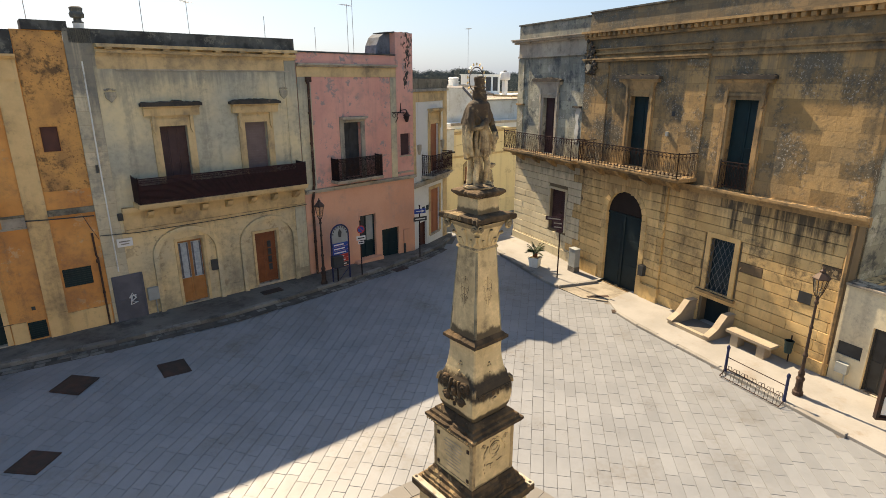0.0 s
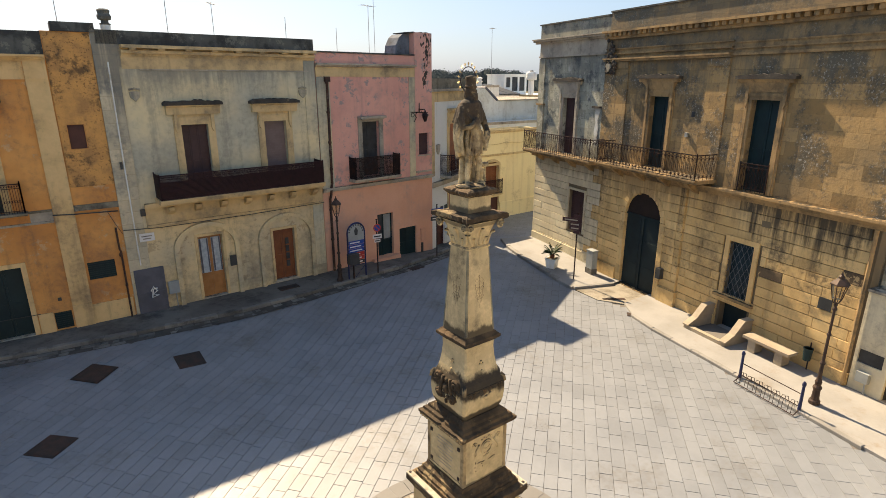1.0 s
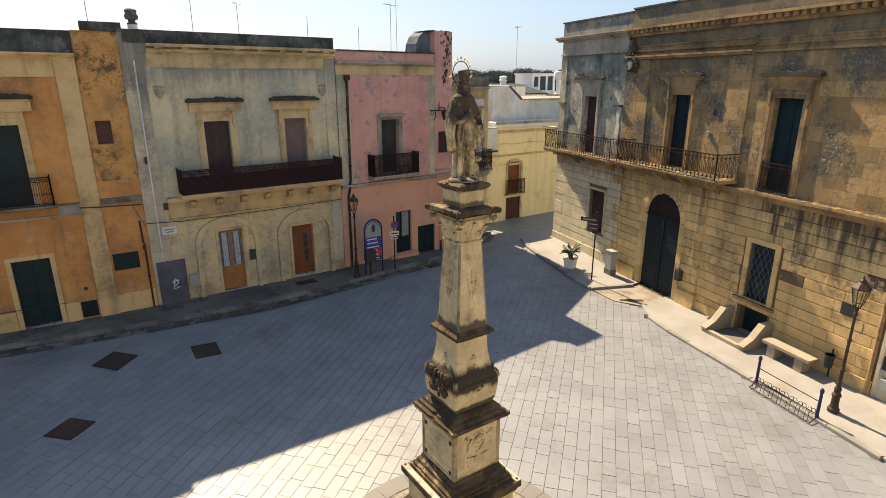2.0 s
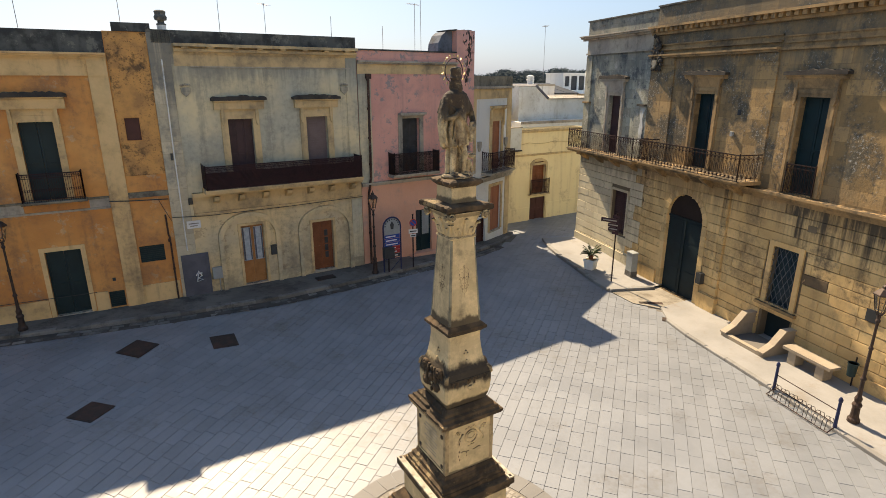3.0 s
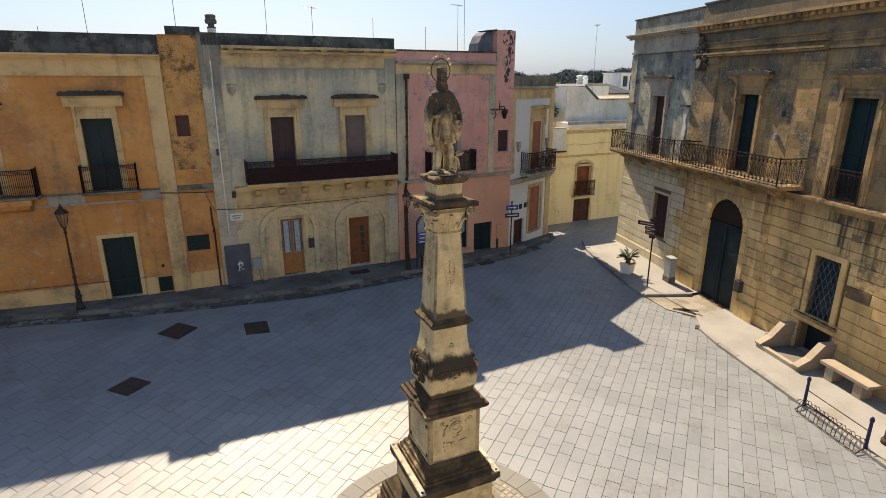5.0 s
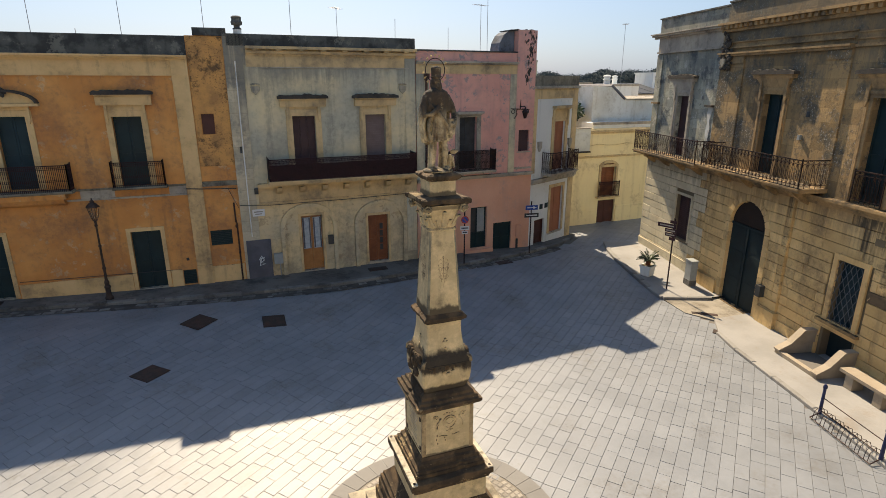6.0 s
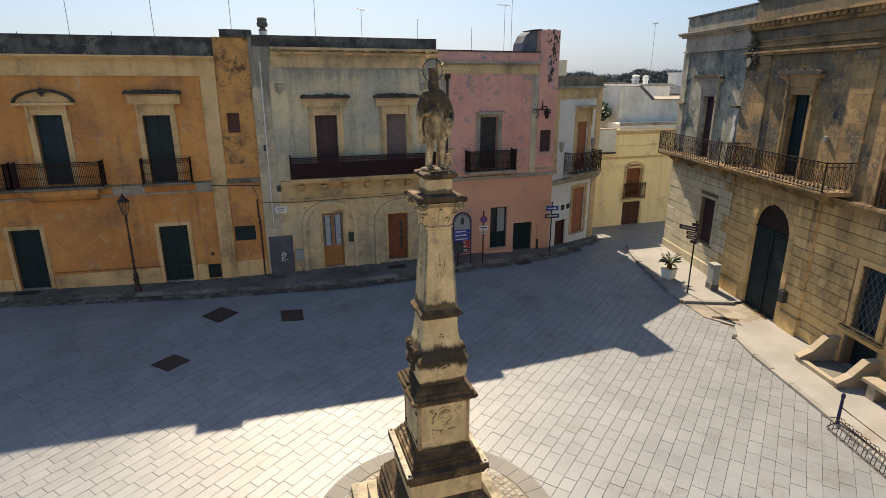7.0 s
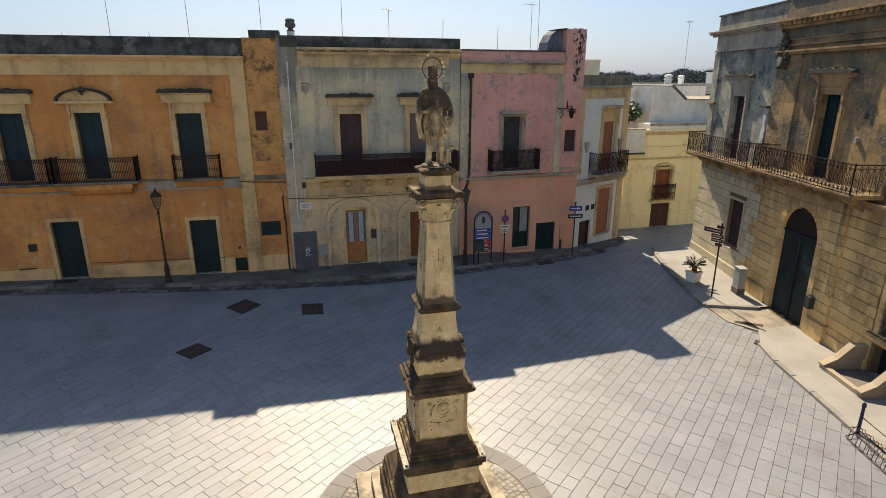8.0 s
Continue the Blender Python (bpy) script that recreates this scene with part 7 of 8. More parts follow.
# far woods: many uneven clumps on the horizon
def woods():
    rnd = random.Random(11)
    verts, faces = [], []
    for k in range(1500):
        d = rnd.uniform(240, 520)
        a = radians(rnd.uniform(42, 84))
        x, y = d * math.cos(a) + 3, d * math.sin(a)
        top = rnd.uniform(4.0, 6.5) + 0.021 * d + 1.5 * math.sin(a * 23) + 0.9 * math.sin(a * 61) + 0.6 * math.sin(a * 140)
        wide, deep = rnd.uniform(2.0, 4.5), rnd.uniform(3.0, 6.0)
        for j in range(170):
            v = Vector((rnd.gauss(0, 1), rnd.gauss(0, 1), rnd.gauss(0, 1))).normalized() * rnd.uniform(0.5, 1.0)
            c = Vector((x + v.x * wide, y + v.y * wide, top - deep + v.z * deep * rnd.uniform(0.8, 1.1)))
            p = Vector((rnd.gauss(0, 1), rnd.gauss(0, 1), rnd.gauss(0, 1))).normalized() * rnd.uniform(0.28, 0.55)
            q = p.orthogonal().normalized() * rnd.uniform(0.2, 0.42)
            i = len(verts)
            verts += [c - p, c + q, c + p, c - q]
            faces.append((i, i + 1, i + 2, i + 3))
    me = bpy.data.meshes.new("far_woods")
    me.from_pydata(verts, [], faces)
    me.materials.append(M_TREE)
    tagged(new("far_woods", me), "dark green line of distant trees on the horizon", "trees", kind="stuff")


woods()

# a bushy tree seen between the white houses
def bush(x, y, z, h, r, label):
    t = thing("tree", pose(x, y, z), label, "tree")
    bm = bmesh.new()
    tube(bm, [(0.02, -0.02, -3.5), (-0.03, 0.0, -1.5), (0, 0, 0), (0.08, 0.03, h * 0.4), (0.0, 0.1, h * 0.75)], 0.12, 7, 0.05)
    tube(bm, [(0.05, 0.02, h * 0.4), (0.5, -0.2, h * 0.7)], 0.06, 5, 0.03)
    tube(bm, [(0.05, 0.02, h * 0.45), (-0.5, 0.2, h * 0.72)], 0.06, 5, 0.03)
    part("trunk", bm, M_WOOD, t)
    rnd = random.Random(4)
    verts, faces = [], []
    for k in range(900):
        v = Vector((rnd.gauss(0, 1), rnd.gauss(0, 1), rnd.gauss(0, 1))).normalized() * r * rnd.uniform(0.45, 1.05)
        c = Vector((v.x, v.y, h * 0.72 + v.z * 0.7))
        d = Vector((rnd.gauss(0, 1), rnd.gauss(0, 1), rnd.gauss(0, 0.6))).normalized() * 0.16
        e = d.orthogonal().normalized() * 0.06
        i = len(verts)
        verts += [c - d, c + e, c + d, c - e]
        faces.append((i, i + 1, i + 2, i + 3))
    me = bpy.data.meshes.new("crown")
    me.from_pydata(verts, [], faces)
    me.materials.append(M_LEAF)
    c = new("crown", me)
    c.parent = t


bush(25.3, 32.0, 4.4, 2.75, 0.95, "small green tree between white walls")

# aerials on the roofs
for x, y, z, h, yg in ((-2.6, 25.5, 9.2, 2.6, True), (0.4, 26, 9.2, 2.4, False), (3.6, 24.0, 9.9, 2.2, False), (6.9, 24.0, 9.3, 2.6, False), (9.3, 27, 9.3, 2.3, True), (11.3, 24.0, 9.3, 1.6, False), (14.5, 26, 9.0, 1.8, False), (16.2, 26.0, 9.0, 2.9, True), (16.8, 26.5, 9.0, 3.6, False), (-4.6, 26, 9.2, 1.0, False), (-1.2, 26, 9.2, 1.1, False), (29.24, 32.1, 7.1, 4.85, True), (24.6, 12.0, 10.2, 2.6, False)):
    antenna(x, y, z, h, 3, random.uniform(-0.05, 0.05), yg)

# ---- street furniture ----
def street_lamp(x, y, h, label, z0):
    t = thing("street_lamp", pose(x, y, z0), label, "street lamp", group="street lamps")
    bm = bmesh.new()
    lathe(bm, [(r * 0.74, z) for r, z in ((0.19, 0), (0.19, 0.09), (0.15, 0.13), (0.13, 0.2), (0.12, 0.42), (0.15, 0.46), (0.15, 0.5), (0.1, 0.56), (0.12, 0.66), (0.07, 0.76), (0.06, 1.15), (0.09, 1.19), (0.09, 1.22), (0.055, 1.28), (0.05, 2.0), (0.072, 2.03), (0.072, 2.06), (0.046, 2.1), (0.042, h - 0.85), (0.075, h - 0.8), (0.075, h - 0.77), (0.045, h - 0.72), (0.065, h - 0.67), (0.035, h - 0.6))], 12)
    part("post", bm, M_LAMPIRON, t, smooth=False)
    bm = bmesh.new()
    for k in range(6):
        a, b = math.pi * k / 3, math.pi * (k + 1) / 3
        tube(bm, [(0.11 * math.cos(a), 0.11 * math.sin(a), h - 0.5), (0.19 * math.cos(a), 0.19 * math.sin(a), h - 0.12)], 0.012, 4)
        tube(bm, [(0.05 * math.cos(a), 0.05 * math.sin(a), h - 0.63), (0.11 * math.cos(a), 0.11 * math.sin(a), h - 0.5)], 0.012, 4)
    lathe(bm, [(0.22, h - 0.12), (0.22, h - 0.09), (0.12, h + 0.02), (0.07, h + 0.05), (0.07, h + 0.1), (0.03, h + 0.14), (0.012, h + 0.22)], 6)
    part("lantern", bm, M_LAMPIRON, t)
    bm = bmesh.new()
    lathe(bm, [(0.10, h - 0.5), (0.175, h - 0.125)], 6)
    part("glass", bm, M_LAMPGLASS, t)


street_lamp(-0.6, 21.15, 3.6, "black cast iron street lamp before the ochre house", ground(-0.6, 21.15) + 0.12)
street_lamp(18.3, 5.61, 3.55, "black cast iron street lamp beside the bench", ground(18.3, 5.6) + 0.09)
street_lamp(11.62, 20.85, 3.35, "black cast iron street lamp before the grey house", ground(11.6, 20.85) + 0.12)


def sign_post(name, x, y, z0, h, turn, label, plates, material=M_IRON):
    t = thing(name, pose(x, y, z0, 0, 0, turn), label, "sign")
    bm = bmesh.new()
    tube(bm, [(0, 0, 0), (0, 0, h)], 0.03, 8)
    tube(bm, [(0, 0, h), (0, 0, h + 0.04)], 0.04, 8)
    part("post", bm, material, t)
    for u0, u1, z0_, z1_, mat, bar in plates:
        p = slab_part("plate", (u0, u1, -0.055, -0.035, z0_, z1_), mat, t, bevel=0.004)
        if bar:
            slab_part("lettering", (u0 + 0.12 * (u1 - u0), u1 - 0.12 * (u1 - u0), -0.058, -0.055, (z0_ + z1_) / 2 - 0.025, (z0_ + z1_) / 2 + 0.025), bar, p)
    return t


sign_post("direction_sign", 20.47, 16.03, ground(20.4, 16) + 0.12, 2.95, -68, "stacked dark brown direction plates on a dark post", [(-0.16, 0.12, 2.78, 2.90, M_BROWNSIGN, None), (-0.66, 0.10, 2.58, 2.75, M_BROWNSIGN, M_TRIM_GREY), (-0.34, 0.14, 2.41, 2.55, M_BROWNSIGN, M_TRIM_GREY), (-0.32, 0.13, 2.24, 2.38, M_BROWNSIGN, M_TRIM_GREY), (-0.14, 0.12, 2.09, 2.21, M_BROWNSIGN, None)])
ow = sign_post("one_way_sign", 17.15, 21.72, ground(17.1, 21.8) + 0.12, 2.5, -8, "blue arrow sign above a black plate on a post", [(-0.3, 0.3, 2.14, 2.36, M_BLUE, None), (-0.34, 0.36, 1.78, 1.98, M_SLATE, M_WHITEPAINT)])
bm = bmesh.new()
prism(bm, [(-0.22, 2.23), (0.08, 2.23), (0.08, 2.18), (0.24, 2.25), (0.08, 2.32), (0.08, 2.27), (-0.22, 2.27)], -0.062, -0.056)
part("arrow", bm, M_WHITEPAINT, ow)
np_ = sign_post("no_parking_sign", 13.42, 20.86, ground(13.4, 20.86) + 0.12, 2.35, -8, "round no parking sign with white plates on a post", [(-0.2, 0.2, 1.56, 1.74, M_WHITEPAINT, M_SLATE), (-0.13, 0.13, 1.39, 1.52, M_WHITEPAINT, M_SLATE)])
for r, mat, y, nm in ((0.17, M_REDP, -0.05, "rim"), (0.128, M_BLUE, -0.056, "face")):
    bm = bmesh.new()
    prism(bm, [(r * math.cos(k * math.pi / 12), 2.02 + r * math.sin(k * math.pi / 12)) for k in range(24)], y - 0.006, y)
    part(nm, bm, mat, np_)
bm = bmesh.new()
prism(bm, [(-0.105, 2.105), (-0.08, 2.13), (0.105, 1.935), (0.08, 1.91)], -0.066, -0.0625)
part("bar", bm, M_REDP, np_)

info = thing("town_map_sign", pose(12.42, 20.82, ground(12.4, 20.8) + 0.12, 0, 0, 4), "arched town sign board with blue and red rows on two posts", "sign")
W = 0.41
bm = bmesh.new()
outer = [(-W, 0.0), (-W, 1.95)] + [(-W * math.cos(math.pi * k / 12), 1.95 + W * math.sin(math.pi * k / 12)) for k in range(1, 12)] + [(W, 1.95), (W, 0.0)]
tube(bm, [(x, 0, z) for x, z in outer], 0.035, 6)
part("frame", bm, M_NAVY, info)
bm = bmesh.new()
prism(bm, [(-W + 0.04, 1.62), (W - 0.04, 1.62)] + [((W - 0.04) * math.cos(math.pi * k / 12), 1.95 + (W - 0.04) * math.sin(math.pi * k / 12)) for k in range(13)], -0.015, 0.015)
part("board_head", bm, M_PLASTIC, info)
bm = bmesh.new()
prism(bm, [(-0.06, 1.85), (0.06, 1.85), (0.09, 2.05), (0.0, 2.2), (-0.09, 2.05)], -0.02, -0.016)
part("emblem", bm, M_SLATE, info)
bm = bmesh.new()
for k in range(9):
    a = math.pi * (k + 0.5) / 9
    box(bm, 0.33 * math.cos(a) - 0.025, 0.33 * math.cos(a) + 0.025, -0.019, -0.0155, 1.95 + 0.33 * math.sin(a) - 0.03, 1.95 + 0.33 * math.sin(a) + 0.03)
part("lettering", bm, M_SLATE, info)
for k in range(6):
    z = 1.46 - k * 0.17
    row = slab_part("row_plate", (-W + 0.05, W - 0.05, -0.015, 0.015, z, z + 0.15), M_BLUE if k < 3 else (M_REDP if k < 5 else M_SLATE), info)
    slab_part("row_lettering", (-W + 0.1, W - 0.25 + 0.05 * (k % 3), -0.018, -0.0155, z + 0.05, z + 0.1), M_WHITEPAINT, row)
bm = bmesh.new()
tube(bm, [(-W, 0, 0.55), (W, 0, 0.55)], 0.02, 5)
tube(bm, [(-0.1, 0, 0.02), (W, 0, 0.5)], 0.015, 5)
part("stay", bm, M_NAVY, info)
bin_l = thing("post_box", pose(12.2, 20.72, ground(12.2, 20.7) + 0.12), "small dark box on a short post beside the sign", "box")
bm = bmesh.new()
tube(bm, [(0, 0, 0), (0, 0, 0.66)], 0.035, 6)
part("post", bm, M_IRON, bin_l)
slab_part("box", (-0.22, 0.22, -0.14, 0.14, 0.65, 1.1), M_SLATE, bin_l, bevel=0.02)

# sago palm in a tapered stone pot
palm = thing("planter", pose(20.75, 17.6, ground(20.75, 17.6) + 0.12, 0, 0, 20) @ Matrix.Scale(0.8, 4), "square white stone planter with a small sago palm", "planter")
bm = bmesh.new()
square_lathe(bm, [(0.23, 0), (0.25, 0.05), (0.29, 0.48), (0.32, 0.5), (0.32, 0.58), (0.27, 0.58)])
part("pot", bm, M_WHITE, palm, bevel=0.015)
slab_part("soil", (-0.265, 0.265, -0.265, 0.265, 0.5, 0.59), M_SOIL, palm)
bm = bmesh.new()
lathe(bm, [(0.13, 0.58), (0.14, 0.75), (0.10, 0.85)], 8)
part("stem", bm, M_WOOD, palm)
rnd = random.Random(2)
for k in range(24):
    a = k * 2.4
    up = 0.1 + 0.9 * ((k * 7) % 24) / 24
    L = 0.62
    bm = bmesh.new()
    spine = [Vector((math.cos(a) * L * f * (1 - 0.35 * up), math.sin(a) * L * f * (1 - 0.35 * up), 0.8 + (0.2 + up * 0.75) * f - 0.3 * f * f)) for f in (j / 9 for j in range(10))]
    tube(bm, spine, 0.012, 4, 0.004)
    side = Vector((-math.sin(a), math.cos(a), 0))
    for j in range(1, 10):
        for s in (-1, 1):
            p = spine[j]
            w = 0.15 * math.sin(math.pi * (0.15 + 0.8 * j / 10))
            tip = p + side * s * w + Vector((math.cos(a), math.sin(a), 0.1)) * 0.1
            q = Vector((math.cos(a), math.sin(a), 0)) * 0.035
            bm.faces.new([bm.verts.new(c) for c in (p - q, p + q, tip)])
            bm.faces.new([bm.verts.new(c) for c in (p - q + Vector((0, 0, 0.02)), p + q, p + (tip - p) * 0.6 + Vector((0, 0, 0.03)))])
    part("frond", bm, M_LEAF, palm)

cab = thing("utility_cabinet", pose(21.75, 16.15, ground(21.7, 16.1) + 0.12, 0, 0, 78), "pale grey utility cabinet on a stone foot by the wall", "cabinet")
slab_part("foot", (-0.22, 0.22, -0.16, 0.16, 0, 0.24), M_KERB, cab, bevel=0.02)
body = slab_part("body", (-0.205, 0.205, -0.145, 0.145, 0.242, 1.05), M_PLASTIC, cab, bevel=0.015)
slab_part("door", (-0.18, 0.18, -0.153, -0.1455, 0.28, 1.02), M_PLASTIC, body, bevel=0.003)
slab_part("lid", (-0.225, 0.225, -0.165, 0.165, 1.052, 1.09), M_PLASTIC, cab, bevel=0.015)

# stone bench
bench = thing("bench", pose(19.98, 7.62, ground(19.9, 7.6) + 0.09, 0, 0, 78), "pale stone bench slab on two blocks before the palazzo", "bench")
slab_part("seat", (-0.78, 0.78, -0.22, 0.22, 0.40, 0.49), M_BENCH, bench, bevel=0.02)
for u in (-0.46, 0.46):
    slab_part("support", (u - 0.13, u + 0.13, -0.18, 0.18, 0, 0.398), M_BENCH, bench, bevel=0.015)

# cellar well with low sloping walls
well = thing("cellar_well", pose(0, 0, 0), "low stone walls round a cellar opening at the palazzo foot", "parapet")
well.matrix_world = PZ_POSE
for u0, u1 in ((11.46, 11.64), (13.0, 13.18)):
    bm = bmesh.new()
    prism(bm, [(-1.2, 0.0), (0.0, 0.0), (0.0, 0.82), (-0.42, 0.82), (-0.8, 0.40), (-1.2, 0.20)], u0, u1)
    for v in bm.verts:
        v.co = Vector((v.co.y, v.co.x, v.co.z))
    part("side_wall", bm, M_BENCH, well, bevel=0.015)
    bm = bmesh.new()
    profile(bm, u0 - 0.03, u1 + 0.03, [(0.0, 0.822), (0.0, 0.87), (-0.44, 0.87), (-0.83, 0.45), (-1.23, 0.25), (-1.23, 0.202), (-0.8, 0.402), (-0.42, 0.822)])
    part("coping", bm, M_BENCH, well, bevel=0.008)
slab_part("front_wall", (11.642, 12.998, -1.2, -1.04, 0.0, 0.20), M_BENCH, well, bevel=0.015)
slab_part("well_floor", (11.642, 12.998, -1.04, 0.0, -0.02, 0.095), M_BED, well)

litter = thing("litter_bin", pose(20.0, 6.55, ground(20, 6.55) + 0.09) @ Matrix.Diagonal((0.68, 0.68, 0.85, 1)), "dark green litter bin on a post by the bench", "bin")
bm = bmesh.new()
tube(bm, [(0.2, 0, 0), (0.2, 0, 1.05)], 0.03, 6)
part("post", bm, M_IRON, litter)
bm = bmesh.new()
lathe(bm, [(0.15, 0.42), (0.19, 0.85), (0.2, 0.87), (0.18, 0.87), (0.145, 0.5)], 12)
part("basket", bm, M_GREEN, litter)
bm = bmesh.new()
lathe(bm, [(0.205, 0.845), (0.205, 0.885), (0.185, 0.885), (0.185, 0.845)], 12)
part("rim", bm, M_GREEN, litter)

rack = thing("bicycle_rack", pose(0, 0, 0), "blue posts with a low iron bicycle rack between them", "bicycle rack")
p0, p1 = Vector((18.05, 7.5, 0)), Vector((17.62, 5.7, 0))
for p in (p0, p1):
    bm = bmesh.new()
    z = ground(p.x, p.y) + 0.08
    lathe(bm, [(0.05, z), (0.042, z + 0.1), (0.036, z + 0.72), (0.05, z + 0.74), (0.05, z + 0.8), (0.025, z + 0.85)], 10, p.x, p.y)
    part("bollard", bm, M_NAVY, rack)
bm = bmesh.new()
tube(bm, [p0 + Vector((0, 0, 0.55)), p1 + Vector((0, 0, 0.55))], 0.014, 5)
tube(bm, [p0 + Vector((0.1, 0, 0.12)), p1 + Vector((0.1, 0, 0.12))], 0.014, 5)
tube(bm, [p0 + Vector((-0.34, 0, 0.05)), p1 + Vector((-0.34, 0, 0.05))], 0.014, 5)
for p in (p0, p1):
    tube(bm, [p + Vector((0.1, 0, 0.12)), p + Vector((-0.34, 0, 0.05))], 0.014, 5)
for k in range(7):
    c = p0.lerp(p1, (k + 0.5) / 7)
    for s_ in (-0.045, 0.045):
        tube(bm, [c + Vector((-0.34, s_, 0.05)), c + Vector((-0.3, s_, 0.27)), c + Vector((-0.15, s_, 0.36)), c + Vector((0.02, s_, 0.28)), c + Vector((0.1, s_, 0.12))], 0.008, 4)
part("rack", bm, M_IRON, rack)

board = thing("notice_board", pose(16.9, 3.1, ground(16.9, 3.1) + 0.09, 0, 0, -50), "glazed notice board on a dark post", "notice board")
bm = bmesh.new()
tube(bm, [(0, 0, 0), (0, 0, 1.2)], 0.06, 8)
lathe(bm, [(0.14, 0), (0.14, 0.06), (0.07, 0.12)], 10)
part("post", bm, M_NAVY, board)
bm = bmesh.new()
flat_ring(bm, -0.55, 0.55, 1.1, 2.2, 0.06, -0.06, 0.06)
box(bm, -0.61, 0.61, -0.06, 0.06, 1.04, 1.1)
box(bm, -0.55, 0.55, 0.0, 0.04, 1.1, 2.2)
part("case", bm, M_IRON, board)
slab_part("paper", (-0.5, 0.5, -0.012, -0.004, 1.15, 1.6), M_WHITEPAINT, board)
slab_part("paper", (-0.5, 0.5, -0.012, -0.004, 1.66, 2.15), M_CURTAIN, board)


def cover(x, y, a, b, turn, label, z=0.004):
    bm = bmesh.new()
    square_lathe(bm, [(a, -0.02), (a, 0.012), (a * 0.93, 0.012), (a * 0.92, 0.006), (a * 0.88, 0.006), (a * 0.87, 0.013)])
    for v in bm.verts:
        v.co.y *= b / a
    m = pose(x, y, ground(x, y) + z + 0.008, math.degrees(math.atan((ground(x, y + 0.2) - ground(x, y - 0.2)) / 0.4)), -math.degrees(math.atan((ground(x + 0.2, y) - ground(x - 0.2, y)) / 0.4)), 0) @ pose(0, 0, 0, 0, 0, turn)
    solo("manhole_cover", bm, M_COVER, label, "manhole cover", m, group="covers in the paving")


cover(1.45, 15.21, 0.38, 0.38, 45, "square dark iron cover set in the paving")
cover(2.61, 18.12, 0.42, 0.42, 45, "square dark iron cover set in the paving")
cover(5.04, 17.65, 0.38, 0.38, 2, "square dark iron cover set in the paving")
cover(-4.45, 21.6, 0.4, 0.16, 0, "dark drain grating in the pavement", 0.125)
cover(9.6, 21.35, 0.4, 0.2, 3, "dark drain grating in the pavement", 0.125)
cover(20.2, 13.66, 0.45, 0.1, -35, "dark drain grating before the gate", 0.022)
cover(15.4, 20.9, 0.4, 0.2, 12, "dark drain grating at the kerb", 0.006)
cover(19.45, 12.35, 0.16, 0.1, 40, "small dark drain by the kerb", 0.006)

# ---- small pieces: rusticated blocks ----
def rustic():
    rnd, dark = random.Random(21), random.Random(5)
    course = 0.335
    holes = [(2.6, 4.0, 1.37, 3.56), (11.62, 13.06, 1.2, 3.52), (11.7, 12.98, -1, 1.12), (6.53, 9.01, -1, 3.16)]
    for j in range(14):
        z0, z1 = 0.03 + j * course, 0.03 + (j + 1) * course - 0.015
        if z1 > 4.71:
            break
        cuts = [-0.4]
        u = -0.4 + rnd.uniform(0.4, 1.2)
        while u < 16.2:
            cuts.append(u)
            u += rnd.uniform(0.85, 1.5)
        cuts = sorted([c for c in cuts if min(abs(c - e) for e in (5.2, 9.85, 4.95, 9.58)) > 0.2] + [16.16, 5.2, 9.85])
        if j > 2:
            cuts = sorted(cuts + [4.95, 9.58])
        for a, b in zip(cuts, cuts[1:]):
            spans = [(a, b)]
            zm = (z0 + z1) / 2
            hs = [h for h in holes if h[2] < zm < h[3]]
            if zm > 3.16 and zm < 4.4:
                half = math.sqrt(max(0.0, 1.24 ** 2 - max(0.0, z1 - 3.16) ** 2))
                if half > 0.02:
                    hs.append((gc - half, gc + half, 0, 9))
            for h in hs:
                out = []
                for s, e in spans:
                    if h[1] <= s or h[0] >= e:
                        out.append((s, e))
                        continue
                    if s < h[0]:
                        out.append((s, h[0]))
                    if e > h[1]:
                        out.append((h[1], e))
                spans = out
            for s, e in spans:
                if e - s < 0.08:
                    continue
                bm = bmesh.new()
                pr = 0.012 + rnd.uniform(-0.004, 0.006)
                mid = (s + e) / 2
                if 5.2 < mid < 9.85:
                    pr += 0.1
                box(bm, s, e - 0.006, -pr, 0.03, z0, z1)
                bmesh.ops.bevel(bm, geom=[ed for ed in bm.edges if all(v.co.y < 0 for v in ed.verts)], offset=0.012, segments=1, affect="EDGES")
                sooty = (mid > 12.7 and z0 > 2.2) or (z0 > 0.9 and (4.95 < mid < 5.2 or 9.58 < mid < 9.85))
                burnt = 13.2 < mid < 15.9 and 1.5 < z0 < 4.2 and e - s < 1.3 and dark.random() < 0.24
                ob = new("stone_block", finish("stone_block", bm, M_PZ_PALE if mid < 4.6 else (M_PZ_BLACK if burnt else (M_PZ_SOOT if sooty else M_PZ_LOW))))
                ob.parent = pz


rustic()
kerb(walk_left, LEFT_KERB, 0.12)


